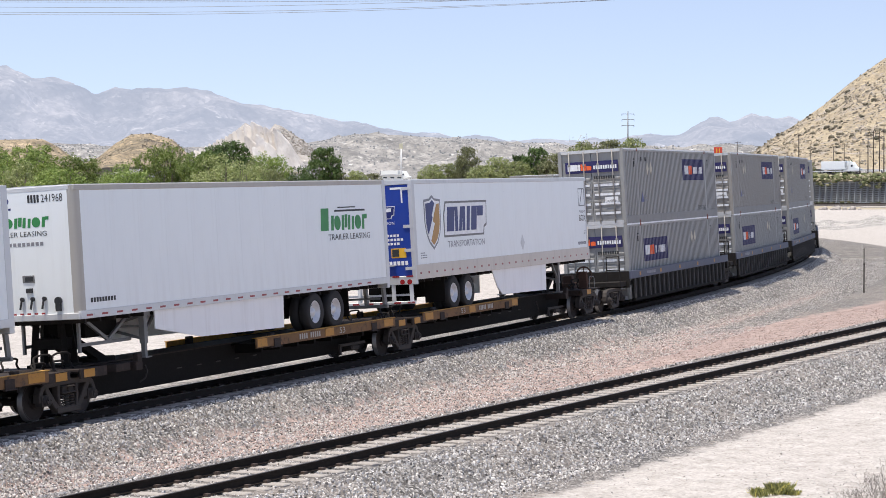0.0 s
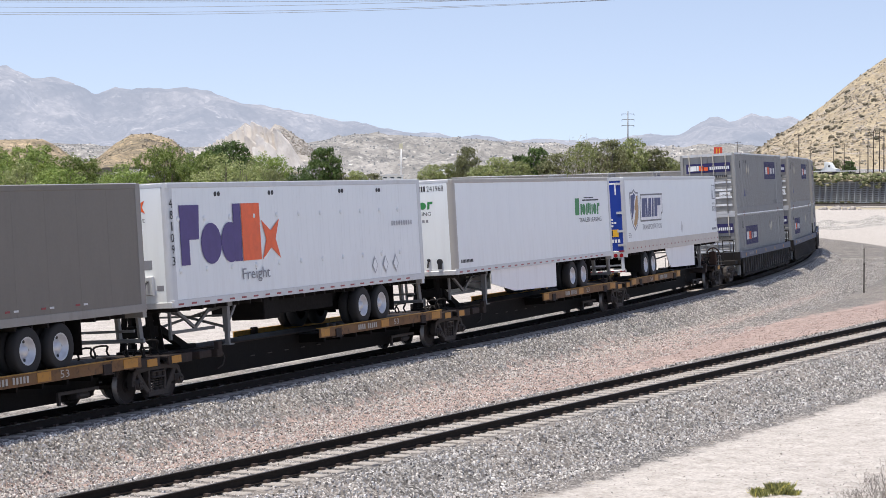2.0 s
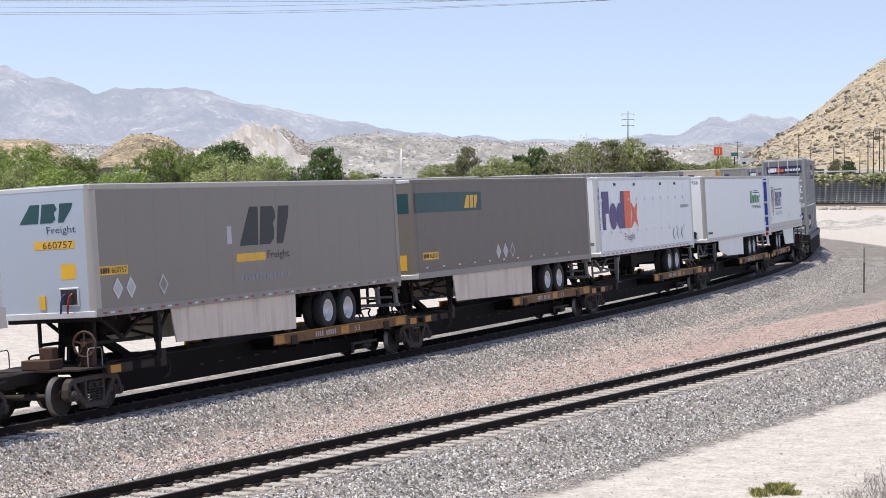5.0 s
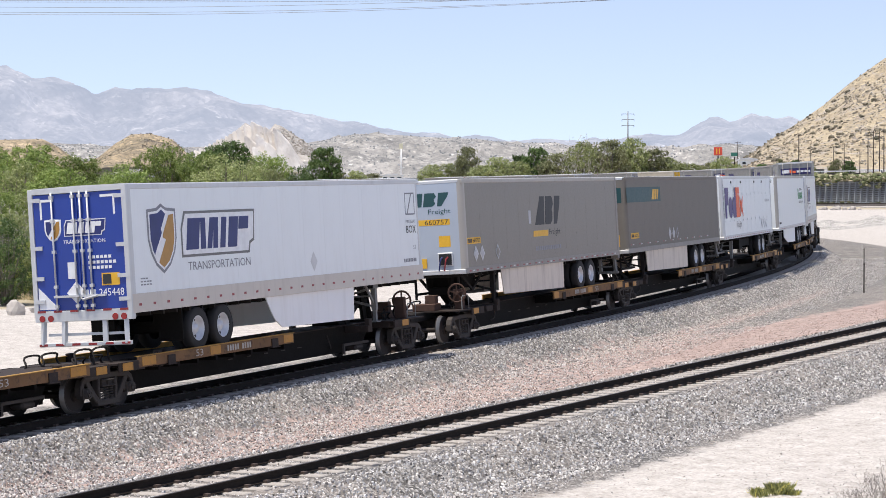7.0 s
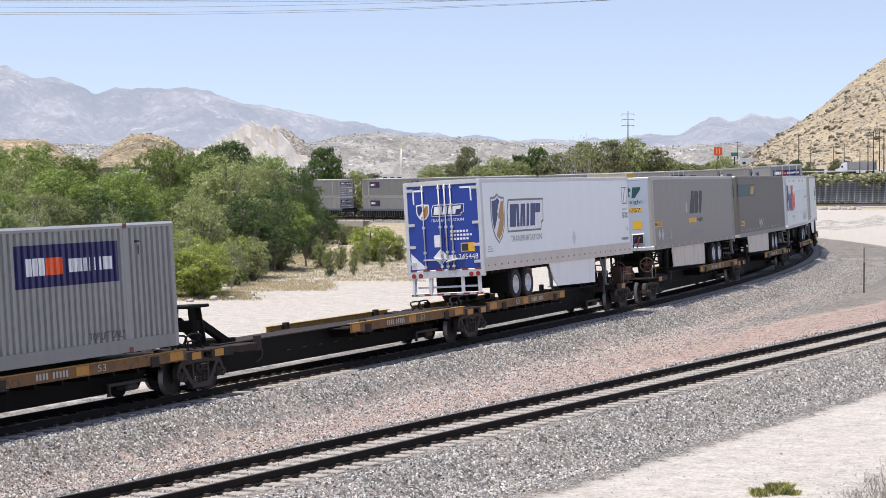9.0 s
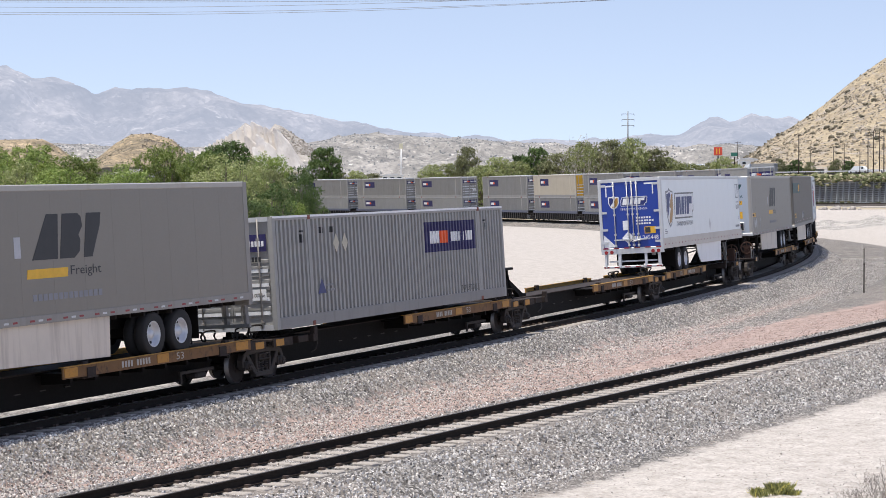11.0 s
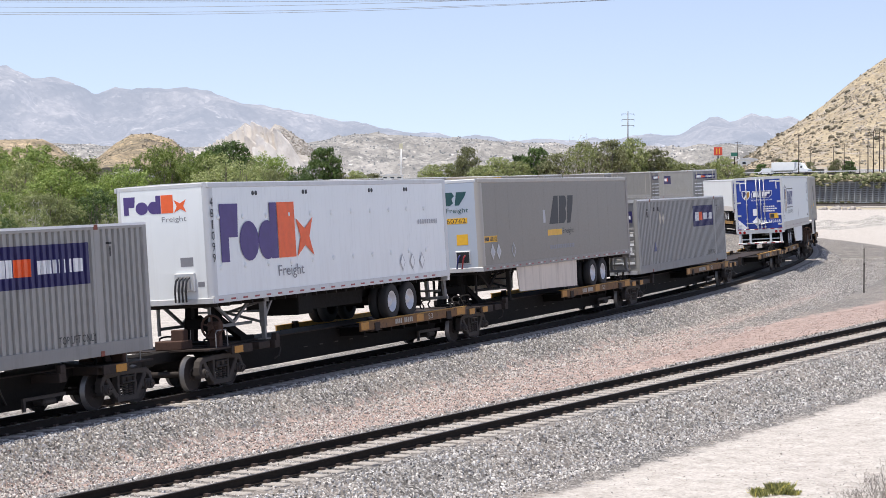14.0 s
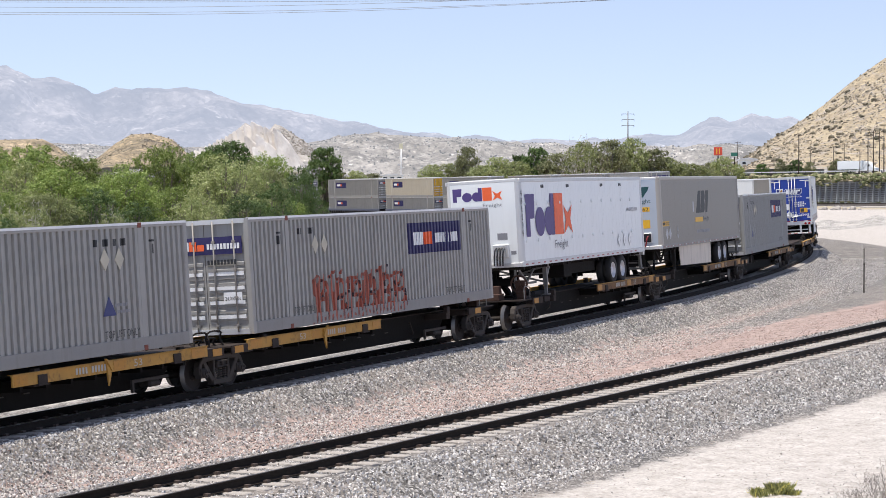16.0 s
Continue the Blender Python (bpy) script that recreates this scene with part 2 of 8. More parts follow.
def prism(bm, pts, y0, y1, mi=0):
    """An outline in x, z pulled from y0 to y1."""
    a = [bm.verts.new((x, y0, z)) for x, z in pts]
    b = [bm.verts.new((x, y1, z)) for x, z in pts]
    n = len(pts)
    fs = [bm.faces.new(a), bm.faces.new(b[::-1])]
    fs += [bm.faces.new((a[(i + 1) % n], a[i], b[i], b[(i + 1) % n])) for i in range(n)]
    for f in fs:
        f.material_index = mi
    bmesh.ops.recalc_face_normals(bm, faces=fs)
    return fs


def bar(bm, a, b, w, h, mi=0):
    """A square bar from a to b, w wide and h high."""
    a, b = Vector(a), Vector(b)
    d = (b - a).normalized()
    side = d.cross(Vector((0, 0, 1)))
    side = Vector((0, 1, 0)) if side.length < 1e-4 else side.normalized()
    up = side.cross(d)
    q = [side * sx * w / 2 + up * sz * h / 2 for sx, sz in ((-1, -1), (1, -1), (1, 1), (-1, 1))]
    va, vb = [bm.verts.new(a + v) for v in q], [bm.verts.new(b + v) for v in q]
    fs = [bm.faces.new(va[::-1]), bm.faces.new(vb)] + [bm.faces.new((va[i], va[(i + 1) % 4], vb[(i + 1) % 4], vb[i])) for i in range(4)]
    for f in fs:
        f.material_index = mi


def tube(bm, pts, r, n=6):
    """A round bar through points, in one piece."""
    pts = [Vector(p) for p in pts]
    rings = []
    for i, p in enumerate(pts):
        d = (pts[min(i + 1, len(pts) - 1)] - pts[max(i - 1, 0)]).normalized()
        u = d.cross(Vector((0.31, 0.87, 0.38))).normalized()
        w = d.cross(u)
        rings.append([bm.verts.new(p + (u * math.cos(t) + w * math.sin(t)) * r) for t in [2 * math.pi * k / n for k in range(n)]])
    for a, b in zip(rings[:-1], rings[1:]):
        for k in range(n):
            bm.faces.new((a[k], a[(k + 1) % n], b[(k + 1) % n], b[k])).smooth = True


def thing(name, label, category, group="", kind=""):
    return tagged(new(name), label, category, group, kind)


# ---------------------------------------------------------------- ground
_ns = np.arange(-150, 600, 1.0)
_nx, _ny, _nz, _nth = near_at(_ns)


def line_coords(X, Y, lx, ly):
    """Signed distance to a line of points (right of it is positive) and the index of its nearest point."""
    out_d, out_i = np.empty(X.size), np.empty(X.size, int)
    xf, yf = X.ravel(), Y.ravel()
    tx, ty = np.gradient(lx), np.gradient(ly)
    for a in range(0, xf.size, 4000):
        dx, dy = xf[a:a + 4000, None] - lx[None], yf[a:a + 4000, None] - ly[None]
        i = np.argmin(dx * dx + dy * dy, axis=1)
        r = np.arange(i.size)
        L = np.hypot(tx[i], ty[i])
        d = np.hypot(dx[r, i], dy[r, i])
        side = dx[r, i] * ty[i] - dy[r, i] * tx[i]
        off = np.abs(side) / L
        end = (i == 0) | (i == lx.size - 1)
        out_d[a:a + 4000] = np.sign(side) * np.where(end, d, off)
        out_i[a:a + 4000] = i
    return out_d.reshape(X.shape), out_i.reshape(X.shape)


def base_z(X, Y):
    """The lie of the land without the track beds."""
    z = np.interp(Y, [-200, 44, 168, 260, 360, 450, 800, 1500, 5000], [-6.2, -0.72, 2.1, 3.5, 4.6, 5.5, 12, 32, 110])
    z = z + np.clip((X - 34) / 30, 0, 1) ** 1.5 * np.clip((Y - 120) / 120, 0, 1) * 1.9
    return z


_cs = PS[150:]
_cx, _cy, _cz = PX[150:], PY[150:], rail_z(PS[150:])


def ground_z(X, Y, zones=False):
    X, Y = np.asarray(X, float), np.asarray(Y, float)
    dm, im = line_coords(X, Y, _cx, _cy)
    dn, i_n = line_coords(X, Y, _nx, _ny)
    zm, zn = _cz[im], _nz[i_n]
    base = base_z(X, Y)
    # between and beside the tracks the ground follows their grade
    wm = np.clip(1 - (np.abs(dm) - 3) / 22, 0, 1)
    far_off = np.clip((Y - 190) / 60, 0, 1)
    wn = np.clip(1 - (np.abs(dn) - 3) / 12, 0, 1) * (1 - far_off)
    wm = np.where(wm + wn > 1, wm / (wm + wn + 1e-9), wm)
    wn = np.where(wm + wn > 1, 1 - wm, wn)
    g = base * (1 - wm - wn) + (zm - 0.78) * wm + (zn - 0.62) * wn
    lump = 0.018 * np.sin(X * 0.9 + 2 * np.sin(Y * 0.23)) * np.sin(Y * 0.7 + X * 0.2)
    g = g + lump * np.clip((np.minimum(np.abs(dm), np.abs(dn)) - 2.5) / 2, 0, 1)
    # ballast beds
    bm_ = zm - 0.205 + np.clip(dm, -1.4, 1.4) * CANT - np.clip(np.abs(dm) - 1.75, 0, None) / 1.75
    bn_ = zn - 0.2 - np.clip(np.abs(dn) - 1.9, 0, None) / 2.6 - 9 * far_off
    z = np.maximum(g, np.maximum(bm_, bn_))
    # a dry wash runs down from under the small bridge
    across = (X + 0.046 * Y) / (0.010 * np.clip(Y, 100, None))
    cut = np.exp(-np.abs(across) ** 4) * np.clip((Y - 200) / 50, 0, 1) * np.clip((420 - Y) / 40, 0, 1)
    z = z - cut * np.maximum(0, z - (4.3 - 0.0092 * Y))
    if not zones:
        return z
    bal = np.clip(np.maximum(1.25 - (np.abs(dm) - np.where(dm > 0, 1.7 + 1.6 * np.clip((Y - 75) / 40, 0, 1) + 4.5 * np.clip((Y - 112) / 50, 0, 1), 4.2)) / 1.4, 1.25 - (np.abs(dn) - np.where(dn > 0, 3.75, 1.1)) / 1.2), 0, 1)
    bal = np.maximum(bal, np.clip((dm - 1) / 2, 0, 1) * np.clip((-dn - 6.9) / 1.4, 0, 1) * np.clip((dm - 3.6) / 1.5, 0, 1) * np.clip((168 - Y) / 30, 0, 1))
    red = np.clip(np.minimum((dm - 1.5) / 1.0, (-dn) / 1.5), 0, 1) * (Y < 168)
    sand = np.clip(np.maximum((dn - 3) / 2, np.minimum((-dm - 2) / 1, (29.5 + dm) / 2)), 0, 1)
    sand = np.maximum(sand, np.clip((dm - 3) / 3, 0, 1) * np.clip((Y - 100) / 30, 0, 1) * np.clip((400 - Y) / 20, 0, 1))
    sand = sand * (1 - np.clip((Y - 185) / 20, 0, 1) * np.clip((4 - X) / 8, 0, 1) * 0.8)
    bal = bal * (1 - cut)
    return z, bal, red, sand


def build_ground():
    ys = np.concatenate([np.arange(-400, 8, 12), np.arange(8, 24, 1.0), np.arange(24, 80, 0.28), np.arange(80, 130, 0.5), np.arange(130, 260, 1.6), np.arange(260, 400, 2.5), np.geomspace(400, 4900, 78)])
    u = np.concatenate([np.linspace(-1, -0.23, 24)[:-1], np.linspace(-0.23, 0.23, 330), np.linspace(0.23, 1, 24)[1:]])
    W = np.where(ys < 60, 60 + 0 * ys, ys)
    W = np.maximum(W, 60) * 1.0
    U = np.sign(u) * np.where(np.abs(u) < 0.23, np.abs(u), 0.23 + np.maximum(np.abs(u) - 0.23, 0) ** 1.3 * 3)
    X = U[None, :] * W[:, None]
    Y = np.repeat(ys[:, None], u.size, 1)
    z, bal, red, sand = ground_z(X, Y, True)
    rough = np.random.default_rng(3).normal(0, 1, X.shape)
    z = z + rough * (0.009 * np.clip(bal, 0.25, 1)) * (Y > 20) * (Y < 120)
    nv, nu = X.shape
    verts = np.stack([X, Y, z], -1).reshape(-1, 3)
    idx = np.arange(nv * nu).reshape(nv, nu)
    faces = np.stack([idx[:-1, :-1], idx[:-1, 1:], idx[1:, 1:], idx[1:, :-1]], -1).reshape(-1, 4)
    me = bpy.data.meshes.new("ground")
    me.from_pydata(verts.tolist(), [], faces.tolist())
    for nm, arr in (("ballast", bal), ("red", red), ("sand", sand)):
        at = me.attributes.new(nm, "FLOAT", "POINT")
        at.data.foreach_set("value", arr.ravel().astype(np.float32))
    me.materials.append(M_GROUND)
    me.shade_smooth()
    return tagged(new("ground", me), "pale gravel, red-brown dirt and grey crushed stone ground", "ground", kind="structure")


build_ground()

# ---------------------------------------------------------------- tracks
RAIL_PROFILE = [(-0.075, -0.172), (0.075, -0.172), (0.075, -0.16), (0.012, -0.14), (0.012, -0.045), (0.036, -0.034), (0.036, -0.006), (0.028, 0.0), (-0.028, 0.0), (-0.036, -0.006), (-0.036, -0.034), (-0.012, -0.045), (-0.012, -0.14), (-0.075, -0.16)]


def sweep(points, lefts, ups, profile):
    """A profile (across, up) drawn along a line."""
    n = len(profile)
    verts, faces = [], []
    for p, lf, up in zip(points, lefts, ups):
        verts += [tuple(p + lf * a + up * c) for a, c in profile]
    for i in range(len(points) - 1):
        for j in range(n):
            k = (j + 1) % n
            faces.append((i * n + j, i * n + k, (i + 1) * n + k, (i + 1) * n + j))
    return verts, faces


def rail_object(pts, lefts, ups, parent):
    v, f = sweep(pts, lefts, ups, RAIL_PROFILE)
    me = bpy.data.meshes.new("rail")
    me.from_pydata(v, [], f)
    me.materials.append(M_RAIL)
    me.materials.append(M_RAILTOP)
    for i, p in enumerate(me.polygons):
        if i % len(RAIL_PROFILE) == 7:
            p.material_index = 1
    ob = new("rail", me)
    ob.parent = parent
    return ob


def track_frames(kind, ss):
    out = []
    for s in ss:
        if kind == "main":
            m = rail_frame(s - 0.5, s + 0.5)
        else:
            x, y, z, th = (float(v) for v in near_at(s))
            fx = Vector((math.cos(th), math.sin(th), 0.0254)).normalized()
            lf = Vector((-math.sin(th), math.cos(th), -0.0092)).normalized()
            m = Matrix((fx, lf, fx.cross(lf))).transposed().to_4x4()
            m.translation = (x, y, z)
        out.append(m)
    return out


def tie_mesh():
    bm = bmesh.new()
    box(bm, -0.13, 0.13, -1.29, 1.29, -0.36, -0.176, 0, 0.02)
    for side in (-0.752, 0.752):
        for d in (-0.1, 0.1):
            box(bm, -0.055, 0.055, side + d - 0.045, side + d + 0.045, -0.18, -0.125, 1)
    return mesh_of("tie", bm, [M_CONCRETE, M_CLIP])


TIE = tie_mesh()


def build_track(kind, label, s0, s1, n0, n1):
    root = thing("railway_track", label, "railway track", kind="structure")
    ss = np.arange(s0, s1 + 0.1, 2.0)
    fr = track_frames(kind, ss)
    for side in (-0.752, 0.752):
        rail_object([m.translation + m.col[1].xyz * side for m in fr], [m.col[1].xyz for m in fr], [m.col[2].xyz for m in fr], root)
    vs, fs = [], []
    mv = [v.co.copy() for v in TIE.vertices]
    mf = [tuple(p.vertices) for p in TIE.polygons]
    mm = [p.material_index for p in TIE.polygons]
    mats = []
    for s in np.arange(s0, s1, 0.61):
        m = track_frames(kind, [s])[0]
        if n0 <= s < n1:
            ob = new("tie", TIE)
            ob.parent = root
            ob.matrix_basis = m
        else:
            b = len(vs)
            vs += [tuple(m @ v) for v in mv]
            fs += [tuple(i + b for i in f) for f in mf]
            mats += mm
    me = bpy.data.meshes.new("distant_ties")
    me.from_pydata(vs, [], fs)
    me.materials.append(M_CONCRETE)
    me.materials.append(M_CLIP)
    me.polygons.foreach_set("material_index", mats)
    ob = new("distant_ties", me)
    ob.parent = root
    tagged(ob, kind="stuff")


build_track("main", "curved railway track of brown rails on concrete ties in grey ballast", -120, 520, -6, 60)
build_track("near", "empty railway track of brown rails on pale concrete ties", -60, 330, 0, 100)

# ---------------------------------------------------------------- paints of the train
M_WHITE = painted("white_panel", (0.80, 0.822, 0.815), 0.32, 0, 0.17, (0.45, 0.42, 0.38))
M_SILVER = painted("aluminium", (0.60, 0.60, 0.60), 0.42, 0.35, 0.25, (0.30, 0.27, 0.24))
M_TAUPE = painted("taupe_panel", (0.222, 0.198, 0.164), 0.42, 0, 0.22, (0.18, 0.16, 0.14))
M_OLDTAUPE = painted("weathered_taupe_panel", (0.183, 0.164, 0.138), 0.6, 0, 0.42, (0.15, 0.13, 0.115))
M_BEIGE = painted("beige_skirt_rail", (0.60, 0.55, 0.485), 0.5, 0, 0.35, (0.33, 0.28, 0.24))
M_TANPOST = painted("tan_corner_post", (0.43, 0.40, 0.355), 0.45, 0.2, 0.35, (0.30, 0.24, 0.18))
M_SKIRT = painted("white_fairing", (0.82, 0.82, 0.82), 0.4, 0, 0.22, (0.40, 0.36, 0.32))
M_BLUE = painted("blue_door_paint", (0.012, 0.045, 0.30), 0.35, 0, 0.12, (0.02, 0.03, 0.10))
M_NAVY = plain("navy_ink", (0.015, 0.024, 0.14), 0.45)
M_PURPLE = plain("purple_ink", (0.075, 0.045, 0.19), 0.5)
M_PANELBLUE = painted("dark_violet_panel", (0.022, 0.018, 0.10), 0.5, 0, 0.25, (0.10, 0.09, 0.12))
M_ORANGE = plain("orange_ink", (0.85, 0.13, 0.03), 0.5)
M_GREEN = plain("green_ink", (0.03, 0.23, 0.06), 0.5)
M_TEAL = painted("dark_teal_band", (0.015, 0.07, 0.075), 0.5, 0, 0.3, (0.08, 0.09, 0.09))
M_DARKINK = plain("dark_grey_ink", (0.028, 0.028, 0.03), 0.55)
M_PALEINK = plain("pale_grey_ink", (0.46, 0.46, 0.48), 0.5)
M_GREYINK = plain("grey_ink", (0.23, 0.23, 0.25), 0.5)
M_GOLD = plain("gold_ink", (0.42, 0.22, 0.05), 0.4, 0.2)
M_YELLOW = plain("yellow_sticker", (0.78, 0.44, 0.03), 0.5)
M_WHITEINK = plain("white_ink", (0.82, 0.82, 0.82), 0.5)
M_RED = plain("red_reflector", (0.27, 0.018, 0.022), 0.3)
M_LAMPRED = plain("red_lamp_lens", (0.30, 0.012, 0.015), 0.2)
M_BLACK = painted("black_steel", (0.009, 0.0078, 0.0068), 0.75, 0, 0.5, (0.018, 0.015, 0.0135), False, 1.0, 0.12)
M_DUSTY = painted("dusty_dark_steel", (0.021, 0.018, 0.0162), 0.8, 0, 0.6, (0.045, 0.036, 0.03), False, 2, 0.2)
M_DECKSTEEL = painted("brown_deck_steel", (0.038, 0.029, 0.025), 0.75, 0, 0.6, (0.085, 0.058, 0.047), False, 2, 0.2)
M_LIP = painted("mustard_lip", (0.44, 0.235, 0.042), 0.65, 0, 1.0, (0.11, 0.062, 0.03), False, 1.6)
M_LIPDARK = painted("worn_brown_lip", (0.18, 0.092, 0.034), 0.75, 0, 1.4, (0.045, 0.03, 0.022), False, 1.6)
M_BRIGHTYELLOW = painted("yellow_patch", (0.44, 0.20, 0.016), 0.5, 0, 0.7, (0.16, 0.09, 0.03), False, 3)
M_PALEPAINT = plain("faded_stencil_paint", (0.42, 0.40, 0.36), 0.7)
M_CASTSTEEL = painted("dusty_cast_steel", (0.058, 0.049, 0.043), 0.75, 0.1, 0.6, (0.03, 0.024, 0.02), False, 3, 0.3)
M_TREAD = plain("polished_wheel_tread", (0.20, 0.19, 0.18), 0.45, 0.7)
M_TYRE = plain("tyre_rubber", (0.022, 0.021, 0.021), 0.85)
M_RIM = plain("white_steel_rim", (0.62, 0.63, 0.65), 0.35, 0.4)
M_FARGREY = painted("grey_container_paint", (0.325, 0.316, 0.296), 0.5, 0, 0.6, (0.20, 0.18, 0.16))
M_LIGHTGREY = painted("light_grey_container_paint", (0.30, 0.296, 0.282), 0.5, 0, 0.5, (0.24, 0.22, 0.2))
M_TAN = painted("tan_container_paint", (0.50, 0.45, 0.36), 0.55, 0, 0.35, (0.3, 0.25, 0.18))
M_BRONZE = painted("bronze_grey_container_paint", (0.31, 0.29, 0.262), 0.5, 0, 0.3, (0.2, 0.18, 0.15))
M_WELLBLUE = painted("faded_blue_grey_sill", (0.10, 0.11, 0.15), 0.65, 0, 0.6, (0.12, 0.10, 0.09), False)
M_RUSTBROWN = painted("rusty_brown_steel", (0.085, 0.05, 0.038), 0.8, 0, 0.6, (0.04, 0.027, 0.022), False, 3, 0.2)
M_RUSTRED = plain("rust_red_fitting", (0.20, 0.055, 0.035), 0.7)
M_GRAFFITI = painted("red_spray_paint", (0.37, 0.085, 0.05), 0.6, 0, 0.9, (0.30, 0.22, 0.19), True, 3)
M_TRACE = plain("dark_spray_outline", (0.045, 0.03, 0.035), 0.6)
M_WHEELSTEEL = painted("wheel_steel", (0.034, 0.027, 0.024), 0.7, 0.1, 0.5, (0.05, 0.035, 0.028), False, 2, 0.3)
M_DULLRAIL = painted("dull_grey_rail", (0.29, 0.272, 0.248), 0.55, 0.1, 0.6, (0.2, 0.175, 0.15))
M_PLACARD = plain("faded_placard", (0.52, 0.48, 0.38), 0.6)
M_RIB = painted("dusty_grey_rib", (0.085, 0.08, 0.077), 0.8, 0, 0.6, (0.14, 0.12, 0.105), False, 2, 0.2)
M_OLDSKIRT = painted("dirty_white_fairing", (0.66, 0.585, 0.495), 0.5, 0, 0.7, (0.30, 0.24, 0.20))
# a darker grey for most far flanks and every bottom rail
M_FARSIDE = painted("darker_grey_container_paint", (0.245, 0.24, 0.23), 0.6, 0, 0.45, (0.12, 0.11, 0.1))
M_STEELGREY = painted("dull_steel", (0.19, 0.187, 0.182), 0.55, 0.2, 0.5, (0.10, 0.09, 0.08), False, 2)
M_DARKGLASS = plain("dark_box", (0.02, 0.02, 0.022), 0.4)
M_PALEBLUE = painted("pale_blue_white_panel", (0.42, 0.47, 0.54), 0.35, 0, 0.15, (0.5, 0.48, 0.44))

# ---------------------------------------------------------------- where each body of the train is carried
MOVERS = []   # (object, s of rear carrier, s of front carrier, local pose)
WHEELSETS = []   # wheelsets, each turning in its bogie


def carry(ob, sa, sb, local=None):
    MOVERS.append((ob, sa, sb, local or Matrix.Identity(4)))
    return ob


# ---------------------------------------------------------------- marks on surfaces
def face_pose(face, u, v, depth):
    """Pose of a flat mark: 'side' is the flank that faces the near track, 'end' the rearward end face."""
    if face == "side":
        return pose(u, -depth, v, 90, 0, 0)
    return pose(-depth, -u, v, 90, 0, -90)


def decal(name, polys, material, parent, face, depth, label="", thick=0.004):
    """Thin solid shapes, outlines in metres across and up the face."""
    bm = bmesh.new()
    for pts in polys:
        a = [bm.verts.new((x, y, 0)) for x, y in pts]
        b = [bm.verts.new((x, y, thick)) for x, y in pts]
        n = len(pts)
        fs = [bm.faces.new(a[::-1]), bm.faces.new(b)] + [bm.faces.new((a[i], a[(i + 1) % n], b[(i + 1) % n], b[i])) for i in range(n)]
        bmesh.ops.recalc_face_normals(bm, faces=fs)
    bm.transform(face_pose(face, 0, 0, depth))
    return part(name, bm, material, parent, label)


def rect(x0, y0, x1, y1, slant=0.0):
    return [(x0, y0), (x1, y0), (x1 + slant * (y1 - y0), y1), (x0 + slant * (y1 - y0), y1)]


def disc(x, y, rx, ry, n=18):
    return [(x + rx * math.cos(2 * math.pi * i / n), y + ry * math.sin(2 * math.pi * i / n)) for i in range(n)]


def ring(x, y, rx, ry, w, n=18):
    """A ring as a run of short pieces."""
    out = []
    for i in range(n):
        a, b = 2 * math.pi * i / n, 2 * math.pi * (i + 1) / n
        out.append([(x + rx * math.cos(a), y + ry * math.sin(a)), (x + rx * math.cos(b), y + ry * math.sin(b)), (x + (rx - w) * math.cos(b), y + (ry - w) * math.sin(b)), (x + (rx - w) * math.cos(a), y + (ry - w) * math.sin(a))])
    return out


def lettering(name, words, material, parent, face, u, v, height, width, depth, label=""):
    """Words in the built-in font, fitted to a height and a width."""
    cu = bpy.data.curves.new("words", "FONT")
    cu.body, cu.size, cu.extrude = words, 1.0, 0.0
    cu.resolution_u = 2
    tmp = bpy.data.objects.new("words", cu)
    scene.collection.objects.link(tmp)
    bpy.context.view_layer.update()
    me = bpy.data.meshes.new_from_object(tmp.evaluated_get(bpy.context.evaluated_depsgraph_get()))
    bpy.data.objects.remove(tmp)
    xs = [q.co.x for q in me.vertices]
    ys = [q.co.y for q in me.vertices]
    sx, sy = width / (max(xs) - min(xs)), height / (max(ys) - min(ys))
    for q in me.vertices:
        q.co = Vector(((q.co.x - min(xs)) * sx, (q.co.y - min(ys)) * sy, 0))
    me.name = name
    me.materials.clear()
    me.materials.append(material)
    ob = new(name, me)
    ob.parent = parent
    ob.matrix_basis = face_pose(face, u, v, depth)
    if label:
        ob["label"] = label
    return ob


def bars(x0, y0, x1, y1, n, gap=0.3, slant=0.0):
    """A line of unreadable writing as plain bars."""
    w = (x1 - x0) / n
    return [rect(x0 + i * w, y0, x0 + (i + 1 - gap) * w, y1, slant) for i in range(n)]


# ---------------------------------------------------------------- road trailers
HALF = 1.295


